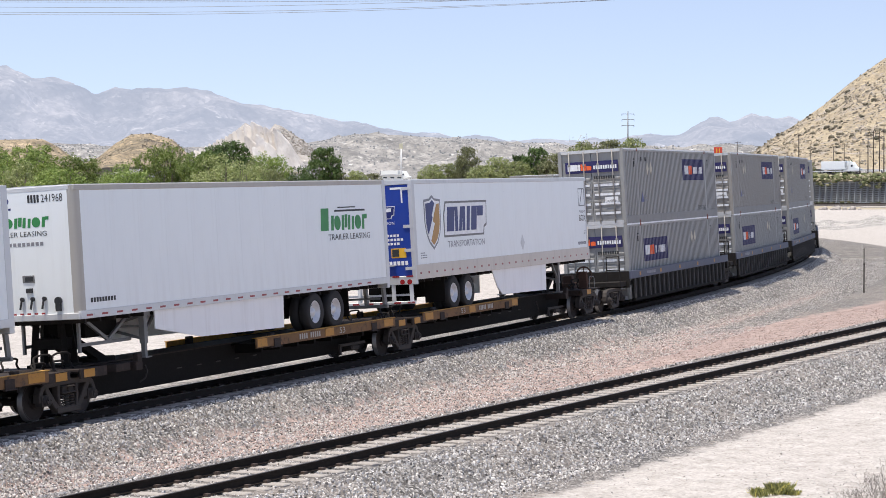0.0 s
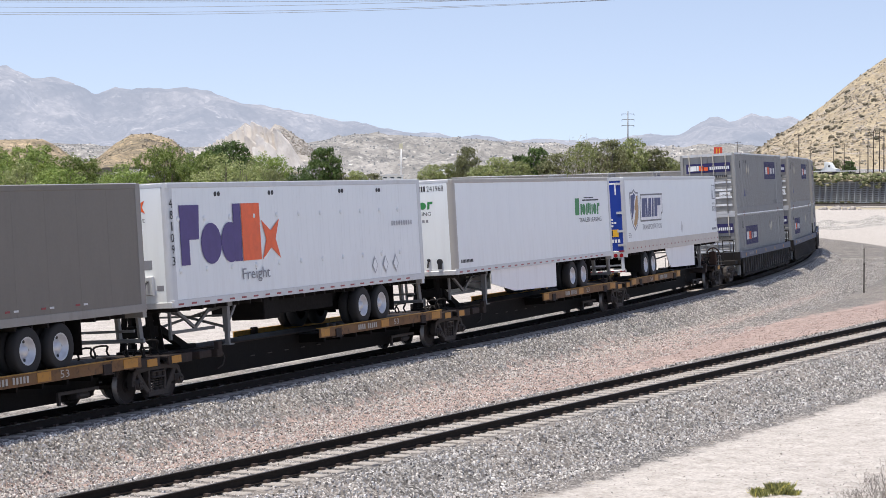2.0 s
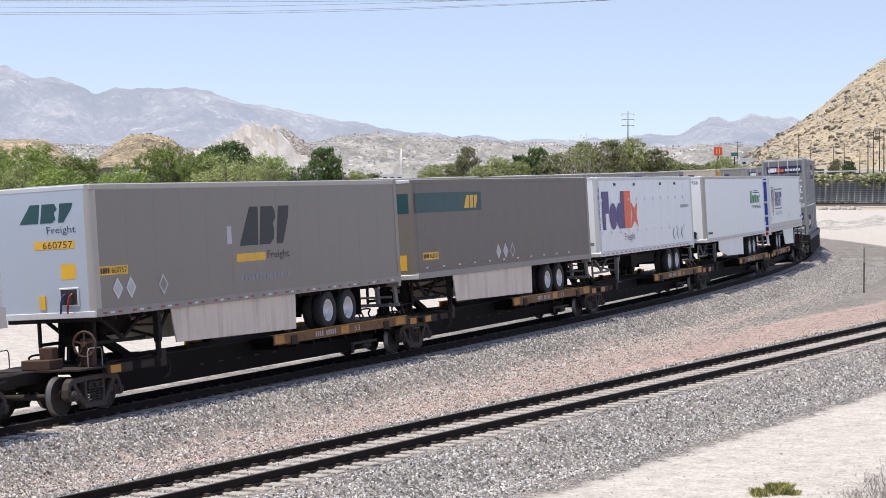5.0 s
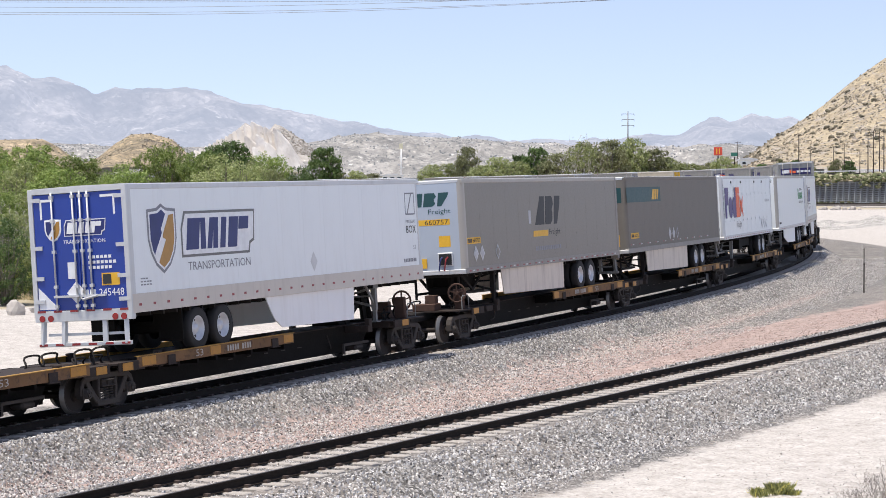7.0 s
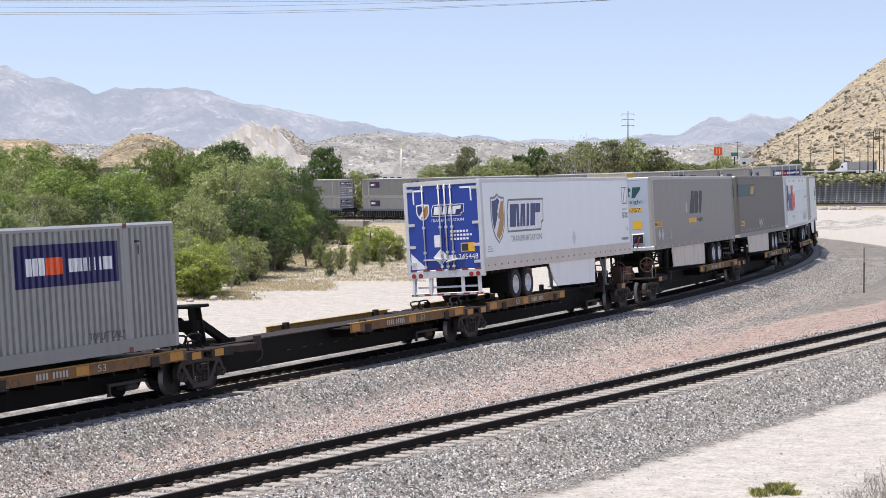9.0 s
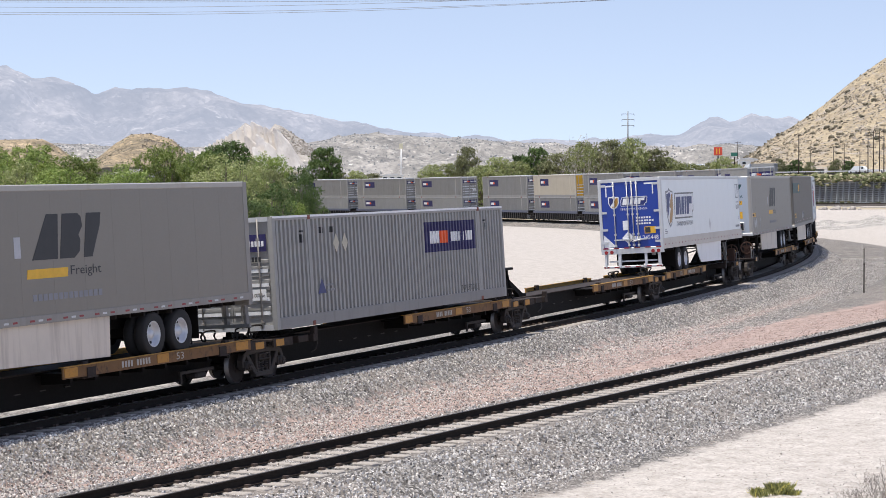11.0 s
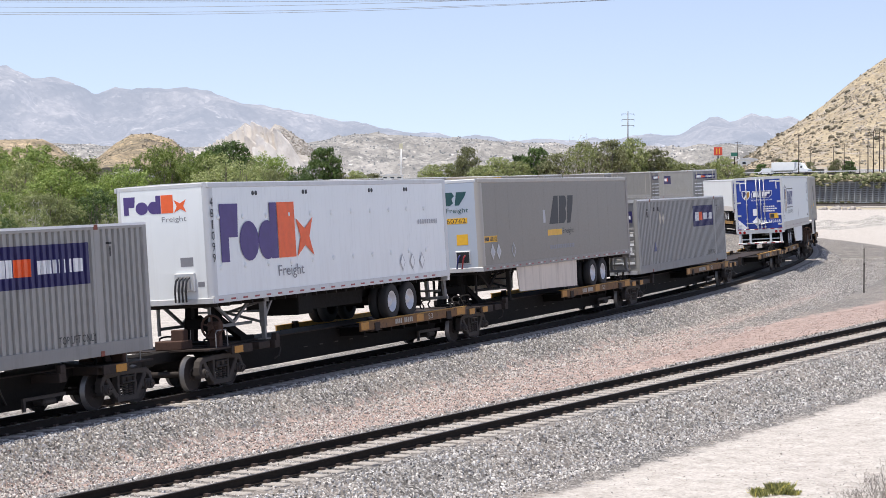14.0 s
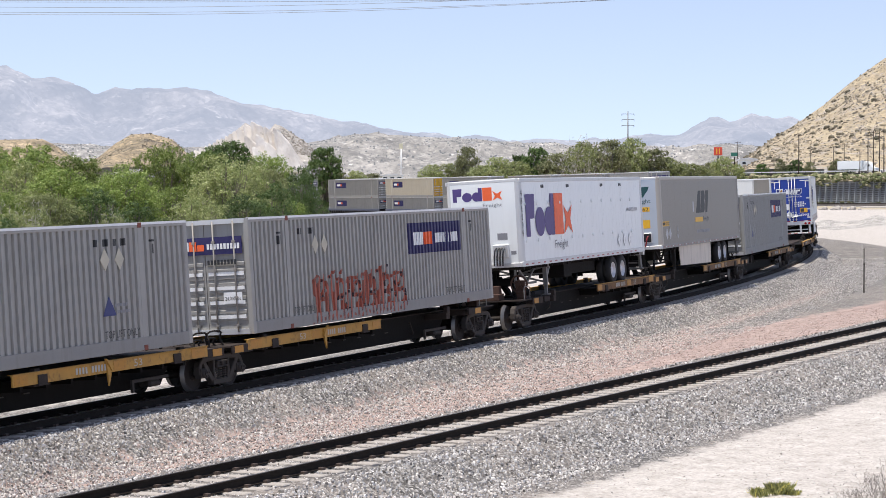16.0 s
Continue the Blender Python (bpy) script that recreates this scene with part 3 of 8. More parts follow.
def wheel_meshes():
    bm = bmesh.new()
    prof = [(0.30, 0.02), (0.46, 0.0), (0.505, 0.03), (0.51, 0.13), (0.505, 0.235), (0.46, 0.265), (0.30, 0.25)]
    n = 28
    rings = []
    for r, y in prof + [(0.30, 0.30), (0.46, 0.30), (0.505, 0.33), (0.51, 0.43), (0.505, 0.53), (0.46, 0.56), (0.30, 0.54)]:
        rings.append([bm.verts.new((r * math.cos(2 * math.pi * i / n), y, r * math.sin(2 * math.pi * i / n))) for i in range(n)])
    for a, b in zip(rings[:-1], rings[1:]):
        for i in range(n):
            f = bm.faces.new((a[i], a[(i + 1) % n], b[(i + 1) % n], b[i]))
            f.smooth = True
    bmesh.ops.recalc_face_normals(bm, faces=bm.faces)
    tyre = mesh_of("tyre", bm, M_TYRE)
    bm = bmesh.new()
    rings = []
    for r, y in [(0.305, 0.03), (0.285, 0.015), (0.27, 0.05), (0.25, 0.16), (0.16, 0.17), (0.12, 0.10), (0.09, 0.06), (0.0001, 0.05)]:
        rings.append([bm.verts.new((r * math.cos(2 * math.pi * i / n), y, r * math.sin(2 * math.pi * i / n))) for i in range(n)])
    for a, b in zip(rings[:-1], rings[1:]):
        for i in range(n):
            f = bm.faces.new((a[i], a[(i + 1) % n], b[(i + 1) % n], b[i]))
            f.smooth = True
    for i in range(5):
        t = 2 * math.pi * i / 5
        cyl(bm, (0.205 * math.cos(t), 0.15, 0.205 * math.sin(t)), (0.205 * math.cos(t), 0.168, 0.205 * math.sin(t)), 0.035, 8, mi=1)
    bmesh.ops.recalc_face_normals(bm, faces=bm.faces)
    rim = mesh_of("rim", bm, [M_RIM, M_DARKGLASS])
    return tyre, rim


TYRE, RIM = wheel_meshes()
_bm = bmesh.new()
box(_bm, -0.15, 0.15, -0.004, 0, -0.027, 0.027)
REFLECTOR = mesh_of("reflector", _bm, M_RED)
_bm = bmesh.new()
box(_bm, -0.15, 0.15, -0.004, 0, -0.027, 0.027)
REFLECTOR_W = mesh_of("reflector", _bm, M_SILVER)


def trailer(style, label, length, nose_left, number="", group="road trailers on the train"):
    """A box trailer; x runs forward with the train from its rearward end, z from the rail tops."""
    L = length
    root = thing("road_trailer", label, "trailer", group)
    side_m = {"swift": M_WHITE, "green": M_WHITE, "parcel": M_WHITE, "taupe": M_TAUPE, "old": M_OLDTAUPE}[style]
    rail_m = {"swift": M_BEIGE, "green": M_SILVER, "parcel": M_SILVER, "taupe": M_DULLRAIL, "old": M_DULLRAIL}[style]
    post_m = {"swift": M_SILVER, "green": M_TANPOST, "parcel": M_SILVER, "taupe": M_TANPOST, "old": M_OLDTAUPE}[style]
    zb, zt = 2.08, 5.0
    low = 2.50 if style == "swift" else 2.25

    def fx(x):
        return x if nose_left else L - x

    def bx(bm, x0, x1, *rest, **kw):
        a, b = sorted((fx(x0), fx(x1)))
        return box(bm, a, b, *rest, **kw)

    # flank facing the camera: separate sheets between the posts
    nose_w = 0.24
    n = round((L - nose_w - 0.2) / 1.235)
    w = (L - nose_w - 0.2) / n
    bm = bmesh.new()
    box(bm, 0.0015, w - 0.0015, -0.012, 0.012, low, 4.885)
    if style == "parcel":
        for q in range(4):
            x = w * (q + 0.5) / 4
            box(bm, x - 0.02, x + 0.02, -0.0135, 0.0, low, 4.885)
    me = mesh_of("panel", bm, side_m)
    x_start = nose_w if nose_left else 0.2
    for i in range(n):
        ob = new("panel", me)
        ob.parent = root
        ob.matrix_basis = pose(x_start + i * w, -HALF + 0.012, 0)
    # rivet strips over the joints
    if style == "parcel":
        bm = bmesh.new()
        for i in range(n + 1):
            x = x_start + i * w
            box(bm, x - 0.03, x + 0.03, -HALF - 0.002, -HALF + 0.004, low, 4.885)
        part("joint_strip", bm, side_m, root)
    bm = bmesh.new()
    box(bm, 0.2, L - 0.2, HALF - 0.03, HALF, low, 4.885)
    part("far_side", bm, side_m, root)
    bm = bmesh.new()
    for sgn in (-1, 1):
        y0, y1 = sorted((sgn * (HALF - 0.05), sgn * (HALF + 0.012)))
        box(bm, 0.02, L - 0.02, y0, y1, 4.875, zt, bevel=0.012)
    part("top_rail", bm, post_m if style != "old" else M_OLDTAUPE, root)
    bm = bmesh.new()
    pts = [(-HALF + 0.03, 4.985), (HALF - 0.03, 4.985), (HALF - 0.05, 5.012), (0, 5.03), (-HALF + 0.05, 5.012)]
    va = [bm.verts.new((0.04, y, z)) for y, z in pts]
    vb = [bm.verts.new((L - 0.04, y, z)) for y, z in pts]
    for i in range(5):
        bm.faces.new((va[i], va[(i + 1) % 5], vb[(i + 1) % 5], vb[i]))
    bm.faces.new(va)
    bm.faces.new(vb)
    bmesh.ops.recalc_face_normals(bm, faces=bm.faces)
    part("roof", bm, M_SILVER, root)
    bm = bmesh.new()
    for sgn in (-1, 1):
        y0, y1 = sorted((sgn * (HALF - 0.06), sgn * (HALF + 0.016)))
        box(bm, 0.03, L - 0.03, y0, y1, zb, low + 0.01, bevel=0.006)
    part("bottom_rail", bm, rail_m, root)
    bm = bmesh.new()
    bx(bm, 0.1, L - 0.1, -HALF + 0.07, HALF - 0.07, zb + 0.02, zb + 0.17)
    for i in range(int(L / 0.6)):
        bx(bm, 0.3 + 0.6 * i, 0.36 + 0.6 * i, -HALF + 0.08, HALF - 0.08, zb - 0.10, zb + 0.03)
    part("floor_frame", bm, M_DUSTY, root)
    # lights and reflective tape along the lower rail
    zr = zb + 0.075
    if style == "swift":
        bm = bmesh.new()
        for i in range(int(L / 0.62)):
            box(bm, 0.3 + 0.62 * i, 0.41 + 0.62 * i, -HALF - 0.02, -HALF - 0.01, 2.23, 2.285)
        part("marker_light", bm, M_RED, root, "row of small red reflectors")
    else:
        step = 0.62 if style != "old" else 1.3
        k = int((L - 0.6) / step)
        for i in range(k):
            for q, (me, dx) in enumerate(((REFLECTOR, 0), (REFLECTOR_W, 0.31))):
                if q and style == "taupe" and i % 2:
                    continue
                ob = new("reflector", me)
                ob.parent = root
                ob.matrix_basis = pose(0.35 + i * step + dx, -HALF - 0.017, zr if style != "old" else zr + 0.24) @ Matrix.Diagonal((0.8 if style in ("green", "parcel") else 0.55, 1, 0.8, 1))
    # nose wall and its rounded corner posts
    bm = bmesh.new()
    bx(bm, 0.0, 0.06, -HALF + 0.16, HALF - 0.16, zb + 0.12, 4.93)
    part("front_wall", bm, {"taupe": M_PALEBLUE, "old": M_OLDTAUPE}.get(style, M_WHITE), root)
    for sgn in (-1, 1):
        bm = bmesh.new()
        prev = None
        cols = []
        for q in range(7):
            a = math.pi / 2 * q / 6
            x, y = 0.17 - 0.17 * math.cos(a), (HALF + 0.006) - 0.17 + 0.17 * math.sin(a)
            cols.append((x, y))
        cols += [(nose_w, HALF + 0.006), (nose_w, HALF - 0.03), (0.1, HALF - 0.17)]
        lo = [bm.verts.new((fx(x), sgn * y, zb)) for x, y in cols]
        hi = [bm.verts.new((fx(x), sgn * y, zt - 0.02)) for x, y in cols]
        m = len(cols)
        for i in range(m):
            bm.faces.new((lo[i], lo[(i + 1) % m], hi[(i + 1) % m], hi[i]))
        bm.faces.new(lo)
        bm.faces.new(hi)
        bmesh.ops.recalc_face_normals(bm, faces=bm.faces)
        part("corner_post", bm, post_m, root)
    bm = bmesh.new()
    bx(bm, -0.03, 0.10, -HALF, HALF, zb, zb + 0.14, bevel=0.01)
    bx(bm, -0.005, 0.08, -HALF + 0.12, HALF - 0.12, 4.9, zt, bevel=0.01)
    part("nose_frame", bm, M_SILVER, root)
    # rear frame and doors
    bm = bmesh.new()
    for sgn in (-1, 1):
        y0, y1 = sorted((sgn * (HALF - 0.11), sgn * (HALF + 0.014)))
        bx(bm, L - 0.2, L + 0.01, y0, y1, zb, zt, bevel=0.008)
    bx(bm, L - 0.16, L + 0.01, -HALF + 0.1, HALF - 0.1, 4.88, zt)
    bx(bm, L - 0.16, L + 0.012, -HALF, HALF, zb - 0.13, zb + 0.12, bevel=0.01)
    part("rear_frame", bm, M_DULLRAIL if style in ("taupe", "old") else M_SILVER, root)
    for sgn in (-1, 1):
        bm = bmesh.new()
        y0, y1 = sorted((sgn * 0.008, sgn * (HALF - 0.115)))
        bx(bm, L - 0.07, L - 0.012, y0, y1, zb + 0.13, 4.87, bevel=0.006)
        door = part("door", bm, M_BLUE if style == "swift" else M_WHITE, root)
    # landing gear
    lg = 2.95
    bm = bmesh.new()
    for sgn in (-1, 1):
        bx(bm, lg - 0.07, lg + 0.07, *sorted((sgn * 0.98, sgn * 1.12)), 1.35, zb)
        bx(bm, lg - 0.05, lg + 0.05, *sorted((sgn * 1.0, sgn * 1.10)), 1.03, 1.36)
        bx(bm, lg - 0.13, lg + 0.13, *sorted((sgn * 0.93, sgn * 1.17)), 1.02, 1.05)
        bar(bm, (fx(lg + 0.05), sgn * 1.05, 1.55), (fx(lg + 0.55), sgn * 1.05, zb), 0.05, 0.07)
        bar(bm, (fx(lg + 0.2), sgn * 1.05, zb - 0.05), (fx(lg - 0.15), sgn * 1.05, zb - 0.05), 0.16, 0.12)
    bar(bm, (fx(lg), -1.05, 1.45), (fx(lg), 1.05, 2.0), 0.06, 0.06)
    bar(bm, (fx(lg), 1.05, 1.45), (fx(lg), -1.05, 2.0), 0.06, 0.06)
    cyl(bm, (fx(lg), -1.12, 1.75), (fx(lg), 1.1, 1.75), 0.025, 8)
    part("landing_gear", bm, M_DUSTY if style in ("old", "taupe") else M_STEELGREY, root, "grey steel landing legs")
    if nose_left:
        for s in (-1, 1):
            for p0, p1 in (((0.95, 2.06), (1.95, 1.52)), ((1.95, 1.52), (2.85, 2.02)), ((0.8, 1.47), (2.9, 1.47)), ((0.78, 2.06), (0.78, 1.3))):
                bm = bmesh.new()
                bar(bm, (p0[0], s * 0.72, p0[1]), (p1[0] + (0.001 if p0[0] == p1[0] else 0), s * 0.72, p1[1]), 0.06, 0.075)
                part("leg_brace", bm, M_DUSTY if style in ("old", "taupe") else M_STEELGREY, root)
    # tandem axles; rear overhang differs
    back = {"swift": (3.04, 4.25), "parcel": (2.92, 4.15)}.get(style, (3.42, 4.65))
    for d in back:
        for sgn in (-1, 1):
            wh = new("wheel", TYRE)
            wh.parent = root
            wh.matrix_basis = pose(fx(L - d), sgn * 1.25, 1.545, 0, 0, 0 if sgn < 0 else 180)
            rm = new("rim", RIM)
            rm.parent = wh
            rm["label"] = "pale steel wheel rim"
    bm = bmesh.new()
    a, b = L - back[1] - 0.8, L - back[0] + 0.7
    for sgn in (-1, 1):
        bx(bm, a, b, *sorted((sgn * 0.42, sgn * 0.56)), 1.72, zb)
    for d in back:
        cyl(bm, (fx(L - d), -0.75, 1.545), (fx(L - d), 0.75, 1.545), 0.09, 10)
        bx(bm, L - d - 0.2, L - d + 0.2, -0.62, 0.62, 1.5, 1.74)
    bx(bm, b + 0.05, b + 0.08, -1.25, -0.6, 1.3, zb)
    bx(bm, b + 0.05, b + 0.08, 0.6, 1.25, 1.3, zb)
    part("axle_frame", bm, M_BLACK, root)
    # rear bumper guard
    bm = bmesh.new()
    for y in (-1.12, -0.55, 0.55, 1.12):
        bar(bm, (fx(L - 0.06), y * 0.98, zb - 0.1), (fx(L - 0.02), y, 1.42), 0.11, 0.09)
    bx(bm, L - 0.09, L + 0.01, -1.22, 1.22, 1.38, 1.47, bevel=0.01)
    bx(bm, L - 0.12, L - 0.06, -1.0, 1.0, 1.62, 1.68)
    part("bumper_guard", bm, M_SILVER if style == "swift" else M_STEELGREY, root)
    # fairing below the floor
    if style != "parcel":
        s0, s1 = {"swift": (L - 11.4, L - 6.4), "green": (3.2, 9.6), "taupe": (3.3, 9.65), "old": (2.85, 9.95)}[style]
        if style == "swift":
            s0, s1 = 4.6, 9.75
        pts = [(fx(s0), zb + 0.02), (fx(s0 + 0.2), 1.28), (fx(s1 - 0.06), 1.18), (fx(s1), zb + 0.02)]
        if style == "green":
            pts = [(fx(s0), zb + 0.02), (fx(s0), 1.66), (fx(s0 + 2.1), 1.33), (fx(s1 - 0.06), 1.26), (fx(s1), zb + 0.02)]
        if style == "swift":
            pts = [(fx(s0), zb + 0.02), (fx(s0 + 0.08), 1.2), (fx(s1 - 0.85), 1.27), (fx(s1 - 0.45), 1.5), (fx(s1 - 0.2), 1.8), (fx(s1), zb + 0.02)]
        bm = bmesh.new()
        prism(bm, pts, -1.23, -1.20)
        part("side_fairing", bm, M_OLDSKIRT if style in ("old", "taupe") else M_SKIRT, root, "white side fairing")
        bm = bmesh.new()
        prism(bm, pts, 1.20, 1.23)
        part("side_fairing", bm, M_OLDSKIRT if style in ("old", "taupe") else M_SKIRT, root, "white side fairing")
    # dark equipment box and braces behind the nose
    if style in ("parcel", "green", "taupe"):
        bm = bmesh.new()
        if style == "parcel":
            bx(bm, 4.75, 5.6, -1.15, -0.2, 1.52, 2.07, bevel=0.02)
            bx(bm, 5.7, 9.2, -0.9, 0.9, 1.6, 2.0)
        else:
            bx(bm, 1.3, 2.6, -0.6, 0.6, 1.6, 2.06, bevel=0.05)
        part("equipment_box", bm, M_BLACK, root)
    D = HALF + 0.002
    trailer_marks(style, root, L, nose_left, D, fx, number)
    for ob in root.children:
        ob.matrix_basis = Matrix.Translation((0, 0, -1.03)) @ ob.matrix_basis
    return root


def shield(cx, cy, w, h):
    out = [(0, 0.5), (0.16, 0.44), (0.5, 0.42), (0.5, 0.0), (0.42, -0.2), (0.25, -0.38), (0, -0.5), (-0.25, -0.38), (-0.42, -0.2), (-0.5, 0.0), (-0.5, 0.42), (-0.16, 0.44)]
    return [(cx + x * w, cy + y * h) for x, y in out]


def swift_mark(root, face, depth, u, v, w, h, white_first=False):
    """Shield and slanted slab as plain shapes in silver, navy and gold."""
    # shield
    sw = h * 1.06
    cx = u + sw / 2
    decal("shield_edge", [shield(cx, v, sw, h * 1.33)], M_GREYINK if not white_first else M_WHITEINK, root, face, depth)
    decal("shield_inner", [shield(cx, v, sw * 0.9, h * 1.2)], M_WHITEINK, root, face, depth + 0.0042)
    def inside(pts):
        return [(cx + x * sw * 0.82, v + y * h * 1.1) for x, y in pts]

    decal("shield_half", [inside([(0, 0.5), (-0.16, 0.44), (-0.5, 0.42), (-0.5, 0), (-0.42, -0.2), (-0.36, -0.27), (-0.02, 0.10), (-0.06, 0.16), (0.16, 0.42)])], M_NAVY, root, face, depth + 0.0084)
    decal("shield_half", [inside([(0.30, 0.40), (0.5, 0.42), (0.5, 0), (0.42, -0.2), (0.25, -0.38), (0, -0.5), (-0.2, -0.41), (0.14, -0.02), (0, 0.02), (0.04, 0.10)])], M_GOLD, root, face, depth + 0.0084)
    # silver-edged slab with heavy slanted strokes of unequal width
    x0, x1 = u + sw * 1.20, u + w * 0.985
    sl = 0.19
    lo, hi = v - h * 0.25, v + h * 0.36

    def outline(g):
        a, b = x0 + h * 0.10 - g, x1 - h * 0.20 + g
        return [(a, lo - g), (b - h * 0.22, lo - g), (b - h * 0.17, hi - h * 0.42 - g), (b, hi - h * 0.36 - g), (b + h * 0.07, hi + g), (a + h * 0.14, hi + g), (a - h * 0.0, hi - h * 0.2)]

    decal("slab_edge", [outline(h * 0.14)], M_STEELGREY if not white_first else M_WHITEINK, root, face, depth)
    decal("slab", [outline(h * 0.09)], M_WHITEINK if not white_first else M_NAVY, root, face, depth + 0.0042)
    a, b = x0 + h * 0.12, x1 - h * 0.22
    wide = b - a
    ink = M_NAVY if not white_first else M_WHITEINK
    for f0, f1, s in ((0.0, 0.185, 1.0), (0.22, 0.295, 0.2), (0.315, 0.385, 1.3), (0.405, 0.475, 0.6), (0.51, 0.59, 1.0), (0.63, 0.775, 1.0), (0.81, 0.965, 1.0)):
        top = hi if f0 < 0.8 else hi
        foot = lo if f0 < 0.8 else hi - (hi - lo) * 0.42
        decal("navy_block", [rect(a + f0 * wide, foot, a + f1 * wide, top, s * sl)], ink, root, face, depth + 0.0084)


def parcel_mark(root, face, depth, u, v, w, h):
    """Heavy violet and orange plain shapes in a row, v is the foot line."""
    k = w / 5.0
    purple = [[(u, v), (u + 0.40 * k, v), (u + 0.40 * k, v + h * 0.42), (u + 0.86 * k, v + h * 0.42), (u + 0.93 * k, v + h), (u, v + h)]]
    purple += [disc(u + 1.45 * k, v + h * 0.34, 0.50 * k, h * 0.35)]
    purple += [disc(u + 2.40 * k, v + h * 0.34, 0.46 * k, h * 0.35), rect(u + 2.58 * k, v, u + 2.96 * k, v + h)]
    for i, q in enumerate(purple):
        decal("violet_shape", [q], M_PURPLE, root, face, depth + 0.0006 * i)
    decal("orange_shape", [rect(u + 3.0 * k, v, u + 3.95 * k, v + h)], M_ORANGE, root, face, depth + 0.001)
    decal("orange_shape", [[(u + 4.02 * k, v), (u + 4.5 * k, v + h * 0.2), (u + 4.98 * k, v), (u + 4.75 * k, v + h * 0.35), (u + 4.98 * k, v + h * 0.7), (u + 4.5 * k, v + h * 0.5), (u + 4.02 * k, v + h * 0.7), (u + 4.25 * k, v + h * 0.35)]], M_ORANGE, root, face, depth + 0.001)


def trailer_marks(style, root, L, nose_left, D, fx, number):
    if style == "swift":
        swift_mark(root, "side", D, 0.86, 3.72, 5.25, 1.22)
        lettering("lettering", "TRANSPORTATION", M_GREYINK, root, "side", 2.62, 2.93, 0.2, 3.08, D + 0.003)
        decal("icon_outline", [rect(15.22, 3.98, 15.25, 4.62), rect(15.85, 3.98, 15.88, 4.62), rect(15.22, 3.98, 15.88, 4.02), rect(15.22, 4.58, 15.88, 4.62), rect(15.32, 4.0, 15.38, 4.6, 0.55)], M_GREYINK, root, "side", D)
        lettering("lettering", "FREIGHT", M_GREYINK, root, "side", 15.22, 3.74, 0.09, 0.68, D + 0.003)
        lettering("lettering", "BOX", M_DARKINK, root, "side", 15.22, 3.45, 0.22, 0.68, D + 0.003)
        lettering("lettering", "53'", M_GREYINK, root, "side", 15.65, 2.98, 0.12, 0.2, D + 0.003)
        decal("number_marking", bars(14.95, 2.62, 15.85, 2.72, 8), M_GREYINK, root, "side", D)
        decal("placard", [[(9.0, 2.88), (9.2, 2.62), (9.4, 2.88), (9.2, 3.14)]], M_SILVER, root, "side", D)
        decal("small_print", bars(0.45, 2.68, 0.95, 2.71, 4) + bars(0.45, 2.75, 0.95, 2.78, 4) + bars(0.45, 2.82, 0.8, 2.85, 3), M_GREYINK, root, "side", D)
        # doors: rods, hinges, lamps, marks

        def end(bm, y0, y1, z0, z1, t=0.03, x=0.0):
            box(bm, x - t, x, y0, y1, z0, z1)

        for y in (0.66, 0.10, -0.10, -0.30):
            bm = bmesh.new()
            cyl(bm, (-0.035, y, 2.2), (-0.035, y, 4.9), 0.022, 8)
            for z in (2.3, 2.75, 3.55, 4.25, 4.8):
                box(bm, -0.06, 0.012, y - 0.045, y + 0.045, z - 0.035, z + 0.035)
            part("lock_rod", bm, M_SILVER, root)
        for sgn in (-1, 1):
            for z in (2.42, 2.95, 3.65, 4.75):
                bm = bmesh.new()
                y0, y1 = sorted((sgn * 0.98, sgn * 1.27))
                end(bm, y0, y1, z - 0.045, z + 0.045, 0.025, 0.008)
                part("hinge", bm, M_SILVER, root)
        bm = bmesh.new()
        box(bm, -0.06, 0.0, -0.65, 0.0, 2.5, 2.55)
        box(bm, -0.06, 0.0, 0.05, 0.72, 2.5, 2.55)
        cyl(bm, (-0.06, -0.45, 2.52), (-0.06, -0.05, 2.44), 0.03, 6)
        part("door_handle", bm, M_SILVER, root)
        bm = bmesh.new()
        for y in (1.09, 0.86, -0.86, -1.09):
            cyl(bm, (-0.03, y, 2.03), (0.0, y, 2.03), 0.075, 14)
        part("tail_lamp", bm, M_LAMPRED, root, "round red tail lamps")
        bm = bmesh.new()
        for i in range(6):
            for z in (2.19, 1.425):
                y = -1.1 + i * 0.44
                box(bm, -0.02, -0.012 + 0.0, y - 0.11, y + 0.11, z - 0.025, z + 0.025)
        part("reflective_tape", bm, M_RED, root, "red reflective tape")
        swift_mark(root, "end", -0.008, -0.90, 4.05, 1.66, 0.42, True)
        lettering("lettering", "TRANSPORTATION", M_WHITEINK, root, "end", -0.42, 3.72, 0.085, 1.12, -0.003)
        decal("white_corner_tape", [rect(-1.08, 4.70, -0.62, 4.76), rect(-1.0, 4.3, -0.95, 4.72), rect(0.62, 4.74, 1.08, 4.80), rect(0.95, 4.34, 1.0, 4.76)], M_WHITEINK, root, "end", -0.008)
        decal("small_print", bars(0.22, 3.36, 0.86, 3.43, 6) + bars(0.22, 3.24, 0.98, 3.31, 7) + bars(0.22, 3.12, 0.86, 3.19, 6), M_WHITEINK, root, "end", -0.008)
        decal("yellow_sticker", [rect(0.55, 2.74, 1.02, 3.02)], M_YELLOW, root, "end", -0.008)
        decal("sticker_mark", [rect(0.58, 2.77, 0.8, 2.99)], M_DARKINK, root, "end", -0.003)
